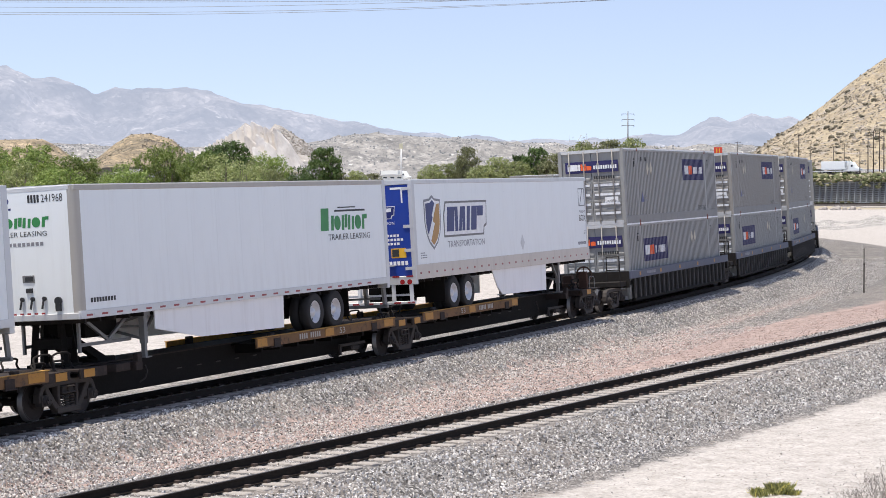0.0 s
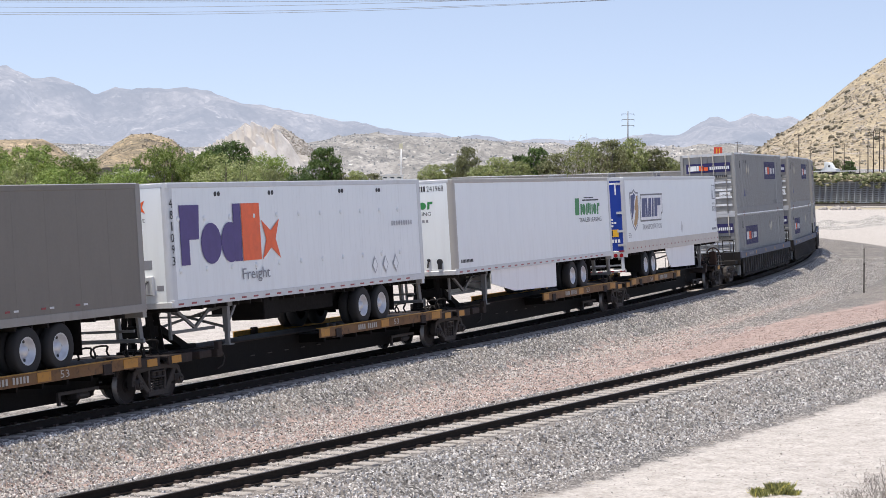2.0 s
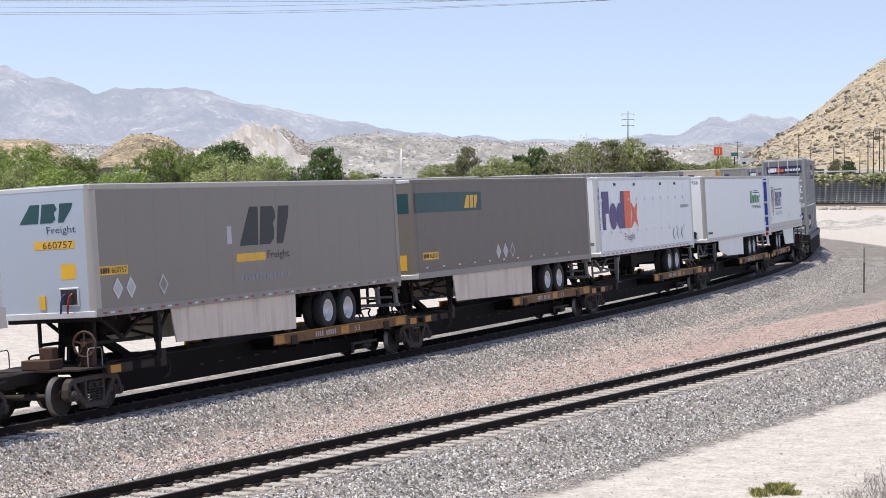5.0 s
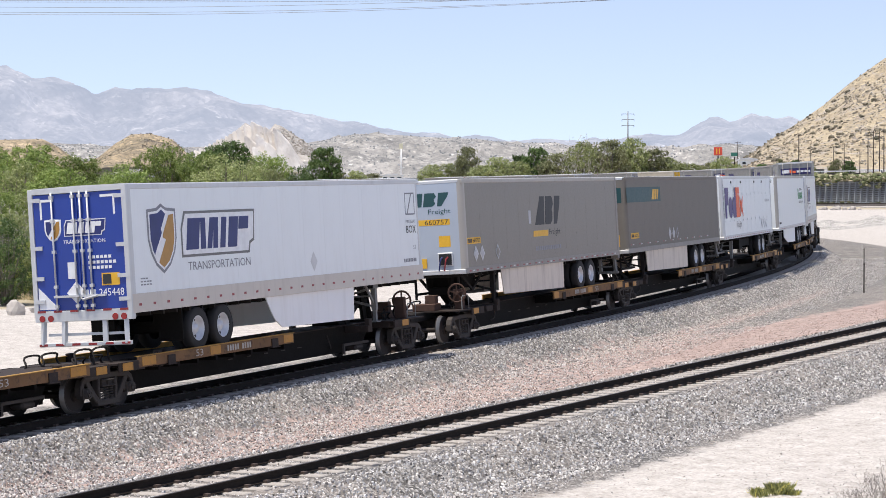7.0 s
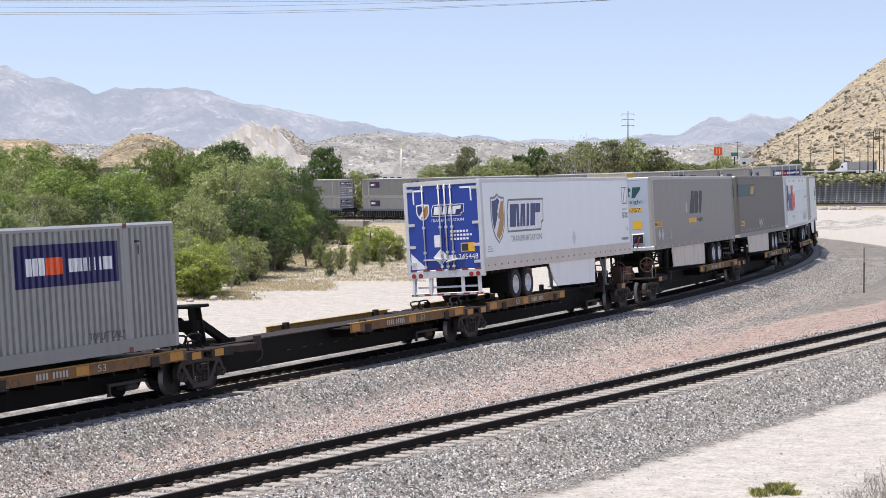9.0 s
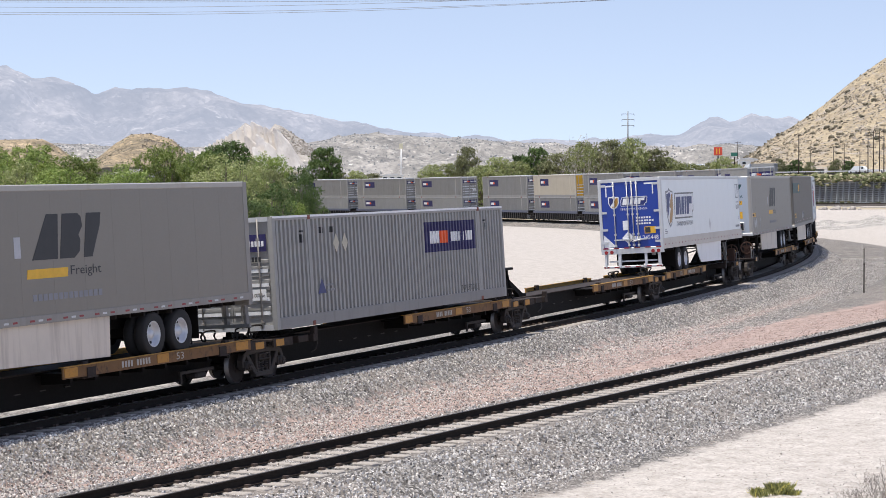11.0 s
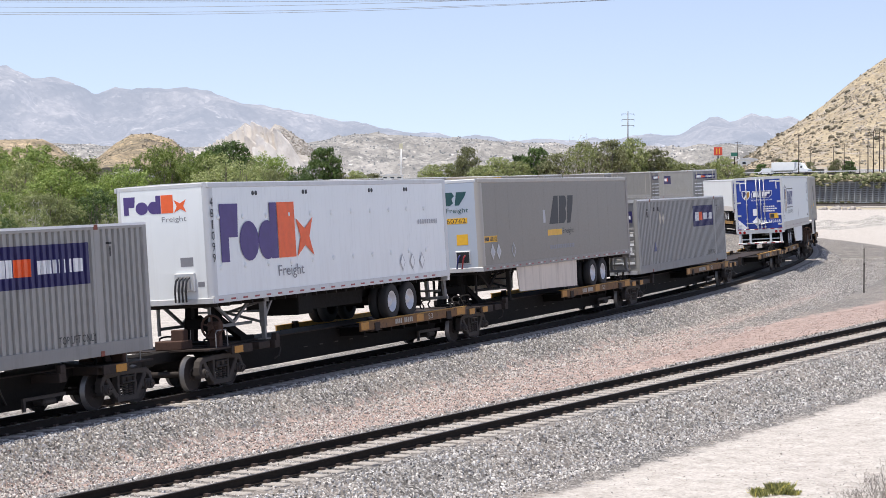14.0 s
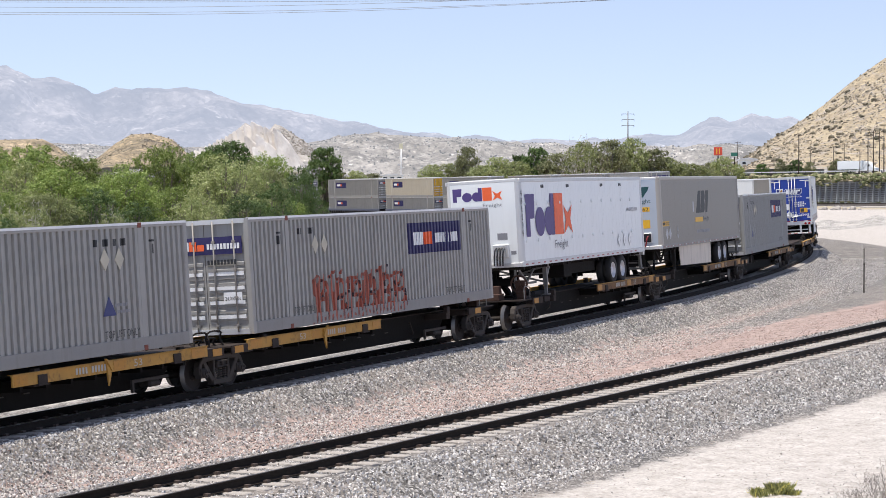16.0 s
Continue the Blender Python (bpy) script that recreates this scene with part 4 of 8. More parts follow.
        if number:
            decal("number_marking", bars(0.02, 2.50, 0.40, 2.66, 4), M_WHITEINK, root, "end", -0.008)
            lettering("lettering", number, M_WHITEINK, root, "end", 0.46, 2.50, 0.17, 0.66, -0.003)
        else:
            decal("number_marking", bars(0.1, 2.52, 1.1, 2.64, 8), M_WHITEINK, root, "end", -0.008)
        decal("white_sticker", [rect(-0.34, 2.92, -0.1, 3.3), [(-0.4, 2.6), (-0.14, 2.34), (0.12, 2.6), (-0.14, 2.86)], [(-1.16, 2.24), (-0.62, 2.24), (-1.16, 2.75)]], M_WHITEINK, root, "end", -0.008)
        return
    if style == "green":
        k = 11.83
        zb0 = 3.66
        bl = [rect(k, zb0, k + 0.46, zb0 + 0.6, 0.1), rect(k + 0.62, zb0, k + 0.78, zb0 + 0.40, 0.1), disc(k + 1.02, zb0 + 0.20, 0.2, 0.20, 14), rect(k + 1.27, zb0, k + 1.42, zb0 + 0.40, 0.1), rect(k + 1.46, zb0 + 0.06, k + 1.62, zb0 + 0.42, 0.1), rect(k + 1.66, zb0, k + 1.80, zb0 + 0.40, 0.1), rect(k + 1.90, zb0, k + 2.03, zb0 + 0.36, 0.1), disc(k + 2.30, zb0 + 0.20, 0.2, 0.20, 14), rect(k + 2.55, zb0, k + 2.69, zb0 + 0.40, 0.1), rect(k + 2.72, zb0 + 0.28, k + 2.88, zb0 + 0.41, 0.1)]
        decal("green_marking", bl, M_GREEN, root, "side", D, "green slanted blocks")
        decal("black_line", [rect(12.7, 4.16, 14.6, 4.21), rect(12.9, 4.26, 14.0, 4.29)], M_DARKINK, root, "side", D)
        lettering("lettering", "TRAILER LEASING", M_DARKINK, root, "side", 12.26, 3.4, 0.16, 2.6, D + 0.003)
        decal("number_marking", bars(0.45, 2.42, 1.5, 2.52, 9), M_DARKINK, root, "side", D)
        nose = [[(-0.98 + (x - k) * 0.56, 4.12 + (y - zb0) * 0.56) for x, y in q] for q in bl]
        bm = bmesh.new()
        box(bm, -0.012, 0.0, -0.18, 0.12, 2.92, 3.08)
        part("vent_panel", bm, M_STEELGREY, root)
        bm = bmesh.new()
        box(bm, -0.02, 0.0, -0.15, 0.05, 2.95, 3.05)
        box(bm, -0.03, 0.0, -0.12, 0.04, 2.7, 2.8)
        part("vent_panel", bm, M_DARKGLASS, root)
        for y in (0.15, -0.12, -0.42):
            bm = bmesh.new()
            cyl(bm, (-0.05, y, 2.56), (0, y, 2.56), 0.05, 8)
            cyl(bm, (-0.05, y, 2.56), (-0.08, y + 0.03, 2.34), 0.025, 6)
            part("connector", bm, M_DARKGLASS, root)
        bm = bmesh.new()
        cyl(bm, (-0.06, -0.78, 2.5), (0, -0.78, 2.5), 0.09, 12)
        box(bm, -0.07, 0, -0.84, -0.72, 2.28, 2.46)
        part("connector", bm, M_DARKGLASS, root)
        decal("sticker_mark", bars(-0.8, 2.2, 0.5, 2.26, 7, 0.5), M_RED, root, "end", 0.0)
        decal("green_marking", nose, M_GREEN, root, "end", 0.0)
        lettering("lettering", "TRAILER LEASING", M_DARKINK, root, "end", -0.85, 3.93, 0.11, 1.42, 0.005)
        decal("number_marking", bars(0.12, 4.66, 0.44, 4.83, 4), M_DARKINK, root, "end", 0.0)
        lettering("lettering", number, M_DARKINK, root, "end", 0.47, 4.66, 0.17, 0.55, 0.005)
        decal("small_print", bars(-0.9, 3.72, 0.5, 3.80, 12), M_GREYINK, root, "end", 0.0)
        decal("maker_badge", [disc(-0.5, 4.72, 0.13, 0.09)] + bars(-0.66, 4.52, -0.3, 4.57, 4), M_NAVY, root, "end", 0.0)
    if style == "parcel":
        parcel_mark(root, "side", D + 0.014, 0.5, 3.05, 5.05, 1.42)
        lettering("lettering", "Freight", M_GREYINK, root, "side", 3.45, 2.5, 0.36, 1.45, D + 0.018)
        decal("web_marking", bars(12.45, 3.70, 13.95, 3.83, 9, 0.5), M_PALEINK, root, "side", D + 0.014)
        for i, q in enumerate(number):
            thin = q == "1"
            lettering("lettering", q, M_DARKINK, root, "side", 0.12 if thin else 0.08, 4.42 - 0.27 * i, 0.21, 0.05 if thin else 0.13, D + 0.012)
        decal("placard", [[(x, 2.62), (x + 0.19, 2.38), (x + 0.38, 2.62), (x + 0.19, 2.88)] for x in (11.0, 11.7, 12.4)], M_PALEINK, root, "side", D + 0.014)
        decal("placard_inner", [[(x + 0.05, 2.625), (x + 0.19, 2.445), (x + 0.33, 2.625), (x + 0.19, 2.815)] for x in (11.0, 11.7, 12.4)], M_WHITE, root, "side", D + 0.019)
        bm = bmesh.new()
        for x in (2.3, 5.1, 9.2, 11.6):
            cyl(bm, (x, -D - 0.012, 4.72), (x, -D + 0.01, 4.72), 0.06, 10)
            cyl(bm, (x + 0.17, -D - 0.012, 4.72), (x + 0.17, -D + 0.01, 4.72), 0.06, 10)
        part("vent", bm, M_DARKINK, root)
        bm = bmesh.new()
        for z in (2.93, 4.15):
            for i in range(11):
                x = 0.45 + i * 1.25
                dome = bmesh.ops.create_uvsphere(bm, u_segments=14, v_segments=8, radius=1.0, matrix=Matrix.Translation((x, -D + 0.006, z)) @ Matrix.Diagonal((0.07, 0.045, 0.07, 1)))
        for f in bm.faces:
            f.smooth = True
        part("vent_cap", bm, M_WHITE, root, "small white bulges")
        parcel_mark(root, "end", 0.0, -1.05, 4.32, 1.75, 0.44)
        lettering("lettering", "Freight", M_GREYINK, root, "end", 0.0, 4.07, 0.16, 0.68, 0.005)
        bm = bmesh.new()
        box(bm, -0.10, 0.0, -0.85, -0.3, 2.40, 2.85, bevel=0.02)
        part("connector_plate", bm, M_SILVER, root)
        bm = bmesh.new()
        for y in (-0.72, -0.52, -0.42, -0.62):
            tube(bm, [(-0.11, y, 2.74), (-0.20, y + 0.02, 2.66), (-0.22, y + 0.05, 2.45), (-0.16, y + 0.08, 2.15)], 0.026, 6)
        part("hose", bm, M_DARKGLASS, root)
        decal("grey_patch", [rect(0.45, 3.0, 0.8, 3.22), rect(0.9, 2.5, 1.08, 2.62)], M_GREYINK, root, "end", 0.0)
    if style in ("taupe", "old"):
        side_paint = M_TAUPE if style == "taupe" else M_OLDTAUPE
        for q in (0.72, 1.28, 2.7) if style == "taupe" else (6.5, 7.15, 7.8):
            decal("placard", [[(q, 2.66), (q + 0.22, 2.42), (q + 0.44, 2.66), (q + 0.22, 2.92)]], M_SILVER if q not in (2.7, 7.8) else M_PALEINK, root, "side", D + 0.006)
            decal("placard_inner", [[(q + 0.07, 2.662), (q + 0.22, 2.50), (q + 0.37, 2.662), (q + 0.22, 2.84)]], M_PALEINK if q not in (2.7, 7.8) else side_paint, root, "side", D + 0.011)
    if style == "taupe":
        sl = 0.18
        decal("dark_block", [[(6.7, 3.42), (7.66, 3.42), (7.74, 4.38), (7.3, 4.38)]], M_DARKINK, root, "side", D)
        decal("dark_block", [[(7.74, 3.42), (8.3, 3.42), (8.52, 3.56), (8.56, 3.8), (8.5, 3.92), (8.66, 4.1), (8.62, 4.3), (8.5, 4.38), (7.9, 4.38)]], M_DARKINK, root, "side", D)
        decal("dark_block", [[(8.66, 3.42), (9.0, 3.42), (9.36, 4.1), (9.42, 4.38), (8.84, 4.38)]], M_DARKINK, root, "side", D)
        decal("gold_bar", [rect(6.47, 3.03, 7.99, 3.23, sl)], M_YELLOW, root, "side", D)
        lettering("lettering", "Freight", M_DARKINK, root, "side", 8.12, 3.0, 0.26, 1.2, D + 0.003)
        decal("small_print", bars(6.65, 2.56, 9.35, 2.70, 14, 0.25), M_GREYINK, root, "side", D)
        decal("number_plate_strip", [rect(0.22, 2.98, 1.42, 3.18)], M_YELLOW, root, "side", D)
        decal("number_marking", bars(0.27, 3.02, 0.66, 3.14, 4, 0.25), M_DARKINK, root, "side", D + 0.005)
        lettering("lettering", number, M_DARKINK, root, "side", 0.72, 3.015, 0.13, 0.64, D + 0.011)
        decal("side_vent", [rect(6.07, 3.48, 6.3, 3.92)], M_PALEINK, root, "side", D)
        decal("teal_marking", [[(-0.55, 4.2), (-0.06, 4.2), (0.0, 4.62), (-0.25, 4.62)], [(-0.01, 4.2), (0.3, 4.2), (0.4, 4.28), (0.36, 4.42), (0.45, 4.5), (0.38, 4.62), (0.06, 4.62)], [(0.46, 4.2), (0.6, 4.2), (0.82, 4.5), (0.86, 4.62), (0.52, 4.62)]], M_TEAL, root, "end", 0.0)
        lettering("lettering", "Freight", M_TEAL, root, "end", 0.15, 3.92, 0.2, 0.75, 0.005)
        decal("yellow_plate", [rect(-0.2, 3.62, 0.85, 3.80), rect(0.46, 2.94, 0.84, 3.28)], M_YELLOW, root, "end", 0.0)
        lettering("lettering", number, M_DARKINK, root, "end", 0.02, 3.635, 0.15, 0.78, 0.006)
        bm = bmesh.new()
        box(bm, -0.04, 0.0, -0.90, -0.40, 2.34, 2.76, bevel=0.015)
        frame_box = part("connector_box", bm, M_SILVER, root, "silver-framed connector box")
        bm = bmesh.new()
        box(bm, -0.045, -0.035, -0.86, -0.44, 2.38, 2.72)
        part("recess", bm, M_DARKGLASS, frame_box)
        for y, m in ((-0.56, M_NAVY), (-0.74, M_RED)):
            bm = bmesh.new()
            tube(bm, [(-0.05, y, 2.62), (-0.13, y + 0.03, 2.56), (-0.14, y + 0.06, 2.42), (-0.08, y + 0.12, 2.2)], 0.024, 6)
            part("hose", bm, m, frame_box)
        bm = bmesh.new()
        box(bm, -0.03, 0, -0.02, 0.13, 2.3, 2.6)
        part("yellow_hose_clamp", bm, M_YELLOW, root)
    if style == "old":
        decal("teal_band", [rect(0.02, 4.02, 5.4, 4.6)], M_TEAL, root, "side", D + 0.008)
        decal("yellow_marking", [[(3.9, 4.1), (4.3, 4.1), (4.36, 4.5), (4.14, 4.5)], rect(4.38, 4.1, 4.66, 4.5, 0.15), [(4.74, 4.1), (4.88, 4.1), (5.06, 4.38), (5.08, 4.5), (4.8, 4.5)]], M_YELLOW, root, "side", D + 0.013)
        decal("teal_band", [rect(-1.1, 4.02, 1.1, 4.6)], M_TEAL, root, "end", 0.0)
        decal("number_plate_strip", [rect(0.40, 2.62, 1.62, 2.84)], M_YELLOW, root, "side", D + 0.008)
        decal("number_marking", bars(0.46, 2.67, 0.86, 2.79, 4, 0.25), M_DARKINK, root, "side", D + 0.013)
        lettering("lettering", number, M_DARKINK, root, "side", 0.92, 2.665, 0.13, 0.64, D + 0.019)
        decal("yellow_plate", [rect(0.3, 2.35, 0.95, 2.8)], M_YELLOW, root, "end", 0.0)


# ---------------------------------------------------------------- containers
CORR, CDEP = 0.235, 0.056


def corrugated(bm, x0, x1, z0, z1, y, out=0.0, mi=0):
    """Wavy steel: flat crests and troughs; y is the crest plane on the near flank."""
    xs = []
    k0 = math.floor(x0 / CORR) - 1
    while k0 * CORR < x1:
        b = k0 * CORR
        xs += [(b, 0), (b + 0.105, 0), (b + 0.122, 1), (b + 0.218, 1)]
        k0 += 1
    pts = []
    for (a, da), (b, db) in zip(xs[:-1], xs[1:]):
        lo, hi = max(a, x0), min(b, x1)
        if hi <= lo:
            continue
        f = lambda x: da + (db - da) * (x - a) / (b - a)
        if not pts:
            pts.append((lo, f(lo)))
        pts.append((hi, f(hi)))
    sg = -1 if y < 0 else 1
    lo = [bm.verts.new((x, y - sg * d * CDEP + sg * out, z0)) for x, d in pts]
    hi = [bm.verts.new((x, y - sg * d * CDEP + sg * out, z1)) for x, d in pts]
    for i in range(len(pts) - 1):
        f = bm.faces.new((lo[i], lo[i + 1], hi[i + 1], hi[i]) if sg < 0 else (lo[i + 1], lo[i], hi[i], hi[i + 1]))
        f.material_index = mi


CON_H, CON_L = 2.896, 16.15


def container(paint, label, marks=True, graffiti=False, upper=True, plain_far=False, side_sign=True, group="containers on the train"):
    """A 53-foot box; z from its own floor, x forward from its rearward end, where the doors are."""
    L, H = CON_L, CON_H
    root = thing("freight_container", label, "container", group)
    bm = bmesh.new()
    corrugated(bm, 0.12, 2.03, 0.29, H - 0.1, -HALF + 0.012)
    corrugated(bm, 2.17, 13.98, 0.29, H - 0.1, -HALF + 0.012)
    corrugated(bm, 14.12, L - 0.12, 0.29, H - 0.1, -HALF + 0.012)
    part("corrugated_side", bm, paint, root)
    bm = bmesh.new()
    corrugated(bm, 0.12, L - 0.12, 0.29, H - 0.1, HALF - 0.012)
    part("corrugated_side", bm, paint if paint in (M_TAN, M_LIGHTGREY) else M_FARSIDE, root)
    if group:
        bm = bmesh.new()
        corrugated(bm, 10.2, 13.6, 1.5, 2.4, HALF - 0.012, 0.004)
        far_sign = part("side_sign", bm, M_PANELBLUE, root, "dark violet painted panel")
        bm = bmesh.new()
        corrugated(bm, 12.2, 13.2, 1.8, 2.12, HALF - 0.012, 0.008)
        part("white_marking", bm, M_WHITEINK, far_sign)
        bm = bmesh.new()
        corrugated(bm, 11.7, 12.15, 1.8, 2.12, HALF - 0.012, 0.008)
        part("orange_marking", bm, M_ORANGE, far_sign)
    bm = bmesh.new()
    for sgn in (-1, 1):
        box(bm, 0.1, L - 0.1, *sorted((sgn * (HALF - 0.07), sgn * HALF)), 0.0, 0.30, bevel=0.008)
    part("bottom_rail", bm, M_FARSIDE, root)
    bm = bmesh.new()
    for sgn in (-1, 1):
        box(bm, 0.1, L - 0.1, *sorted((sgn * (HALF - 0.07), sgn * HALF)), H - 0.11, H, bevel=0.008)
    part("top_rail", bm, paint, root)
    bm = bmesh.new()
    box(bm, 0.02, L - 0.02, -HALF - 0.006, -HALF + 0.05, H - 0.05, H + 0.006)
    part("roof_edge", bm, M_SKIRT, root, "bare pale roof edge")
    for x in (0.0, L - 0.16):
        bm = bmesh.new()
        for sgn in (-1, 1):
            box(bm, x, x + 0.16, *sorted((sgn * (HALF - 0.14), sgn * (HALF + 0.002))), 0.0, H, bevel=0.01)
        part("corner_post", bm, paint, root)
    for x in (1.98, 13.93):
        bm = bmesh.new()
        for sgn in (-1, 1):
            box(bm, x + 0.04, x + 0.20, *sorted((sgn * (HALF - 0.07), sgn * (HALF - 0.006))), 0.0, H - 0.05, bevel=0.006)
        post = part("lift_post", bm, paint, root)
        bm = bmesh.new()
        for sgn in (-1, 1):
            for z in (-0.005, H - 0.115):
                box(bm, x + 0.04, x + 0.2, *sorted((sgn * (HALF - 0.1), sgn * (HALF + 0.012))), z, z + 0.12, bevel=0.01)
        part("corner_fitting", bm, M_RUSTRED, post, "rust-red corner fitting")
    bm = bmesh.new()
    box(bm, 0.05, L - 0.05, -HALF + 0.05, HALF - 0.05, H - 0.06, H - 0.01)
    part("roof", bm, M_SILVER, root)
    bm = bmesh.new()
    box(bm, 0.05, L - 0.05, -HALF + 0.06, HALF - 0.06, 0.04, 0.14)
    part("floor", bm, M_DUSTY, root)
    bm = bmesh.new()
    box(bm, L - 0.1, L - 0.03, -HALF + 0.1, HALF - 0.1, 0.1, H - 0.08)
    part("front_wall", bm, paint, root)
    # door end
    for sgn in (-1, 1):
        bm = bmesh.new()
        y0, y1 = sorted((sgn * 0.01, sgn * (HALF - 0.13)))
        box(bm, 0.06, 0.12, y0, y1, 0.12, H - 0.1)
        door_m = paint if paint is not M_TAN else M_YELLOW
        door = part("door", bm, door_m, root)
        n = 9
        bm = bmesh.new()
        box(bm, 0.035, 0.07, y0 + 0.05, y1 - 0.05, 0, 0.095, bevel=0.01)
        rib = mesh_of("door_rib", bm, door_m)
        for i in range(n):
            ob = new("door_rib", rib)
            ob.parent = door
            ob.location = (0, 0, 0.35 + i * (H - 1.35) / n)
        bm = bmesh.new()
        for i in range(4):
            z = 0.40 + i * 0.36
            box(bm, 0.022, 0.034, y0 + 0.08, y1 - 0.08, z, z + 0.09)
        part("door_stripe", bm, M_WHITEINK, door, "white bars on the door")
        for q in (0.28, 0.86):
            bm = bmesh.new()
            cyl(bm, (0.0, sgn * q, 0.06), (0.0, sgn * q, H - 0.05), 0.022, 8)
            for z in (0.2, 0.9, 1.6, 2.3):
                box(bm, -0.03, 0.06, sgn * q - 0.045, sgn * q + 0.045, z, z + 0.06)
            part("lock_rod", bm, M_DULLRAIL, door)
    bm = bmesh.new()
    box(bm, 0.0, 0.12, -HALF + 0.1, HALF - 0.1, 0.0, 0.14)
    box(bm, 0.0, 0.12, -HALF + 0.1, HALF - 0.1, H - 0.12, H)
    part("door_frame", bm, M_SILVER, root)
    if marks:
        bm = bmesh.new()
        box(bm, 0.008, 0.03, -1.08, 1.02, 2.02, 2.46)
        sign = part("door_sign", bm, M_PANELBLUE, root, "dark violet panel")
        decal("white_marking", [rect(-0.92, 2.12, -0.52, 2.36), rect(-0.5, 2.12, -0.42, 2.36)], M_WHITEINK, sign, "end", 0.006)
        decal("orange_marking", [rect(-0.4, 2.12, -0.2, 2.36), rect(-0.17, 2.12, 0.02, 2.28)], M_ORANGE, sign, "end", 0.006)
        decal("white_marking", [rect(0.1 + i * 0.095, 2.15, 0.165 + i * 0.095, 2.29) for i in range(10)], M_WHITEINK, sign, "end", 0.006)
        decal("number_marking", bars(0.1, 1.76, 0.95, 1.88, 9), M_DARKINK, root, "end", 0.02)
        decal("load_plate", [rect(0.5, 0.78, 1.02, 1.06)], M_WHITEINK, root, "end", 0.0)
        lettering("lettering", "24,000 lbs", M_DARKINK, root, "end", 0.54, 0.84, 0.11, 0.44, 0.006)
    if marks and side_sign:
        x0, x1, z0, z1 = (9.8, 13.8, 1.62, 2.52) if upper else (2.45, 6.4, 1.36, 2.26)
        bm = bmesh.new()
        corrugated(bm, x0, x1, z0, z1, -HALF + 0.012, 0.004)
        sg = part("side_sign", bm, M_PANELBLUE, root, "dark violet painted panel")
        bm = bmesh.new()
        kx, zc = (x1 - x0) / 4.0, (z0 + z1) / 2
        for a, b, h in ((0.35, 0.56, 0.22), (0.59, 0.79, 0.22), (0.82, 1.04, 0.22)):
            corrugated(bm, x0 + a * kx, x0 + b * kx, zc - 0.2, zc - 0.2 + h * 1.7, -HALF + 0.012, 0.008)
        for i in range(9):
            corrugated(bm, x0 + (1.95 + i * 0.2) * kx, x0 + (2.07 + i * 0.2) * kx, zc - 0.17, zc + 0.12, -HALF + 0.012, 0.008)
        part("white_marking", bm, M_WHITEINK, sg)
        bm = bmesh.new()
        corrugated(bm, x0 + 1.08 * kx, x0 + 1.38 * kx, zc - 0.2, zc + 0.17, -HALF + 0.012, 0.008)
        corrugated(bm, x0 + 1.42 * kx, x0 + 1.72 * kx, zc - 0.2, zc + 0.17, -HALF + 0.012, 0.008)
        part("orange_marking", bm, M_ORANGE, sg)
    if not plain_far:
        bm = bmesh.new()
        for x in ((3.5, 4.05) if upper else (10.6, 11.15)) if side_sign else (12.35, 12.95):
            prism(bm, [(x, 2.1), (x + 0.19, 1.86), (x + 0.38, 2.1), (x + 0.19, 2.36)], -HALF - 0.004, -HALF + 0.010)
        part("placard", bm, M_PLACARD, root, "diamond placard holder")
        lettering("lettering", "TOP LIFT ONLY", M_DARKINK, root, "side", 12.4, 0.36, 0.17, 1.45, HALF - 0.008)
        if graffiti or not side_sign:
            lettering("lettering", "TOP LIFT ONLY", M_DARKINK, root, "side", 2.3, 0.36, 0.17, 1.2, HALF - 0.008)
        if side_sign and upper and not graffiti:
            decal("triangle_mark", [[(2.45, 0.8), (2.95, 0.8), (2.7, 1.2)]], M_NAVY, root, "side", HALF - 0.008)
            decal("small_print", bars(3.0, 0.84, 3.5, 0.9, 5) + bars(2.95, 0.98, 3.4, 1.04, 5), M_GREYINK, root, "side", HALF - 0.008)
        if not side_sign:
            decal("triangle_mark", [[(12.35, 0.86), (12.9, 0.86), (12.62, 1.3)]], M_NAVY, root, "side", HALF - 0.008)
            decal("small_print", bars(12.95, 0.9, 13.5, 0.97, 5) + bars(12.85, 1.05, 13.4, 1.12, 5), M_GREYINK, root, "side", HALF - 0.008)
        for x in (1.5, 14.45):
            bm = bmesh.new()
            for q in (0.0, 0.12, 0.24):
                corrugated(bm, x + q, x + q + 0.06, 2.18, 2.40, -HALF + 0.012, 0.004)
            corrugated(bm, x, x + 0.3, 2.45, 2.50, -HALF + 0.012, 0.004)
            part("stencil", bm, M_DARKINK, root)
        for i in range(9 if upper else 0):
            x = (2.45 if side_sign else 12.2) + i * 0.145
            if i not in (1, 4):
                bm = bmesh.new()
                corrugated(bm, x, x + 0.085, 2.40, 2.56, -HALF + 0.012, 0.004)
                part("stencil_bar", bm, M_DARKINK, root)
    if graffiti:
        rng = random.Random(4)
        bm, bd = bmesh.new(), bmesh.new()

        def stroke(fn, wide, n=20):
            # a painted line with a thin dark outline on one side, thick and thin by turns
            for i in range(n):
                t = i / (n - 1)
                x, z = fn(t)
                ww = wide * (0.55 + 0.6 * math.sin(math.pi * t)) * rng.uniform(0.85, 1.15)
                corrugated(bm, x - ww / 2, x + ww / 2, max(0.04, z - 0.035), z + 0.035, -HALF + 0.012, 0.016 + 0.0002 * (i % 3))
                corrugated(bd, x + ww / 2 - 0.004, x + ww / 2 + 0.014, max(0.04, z - 0.035), z + 0.035, -HALF + 0.012, 0.0172)

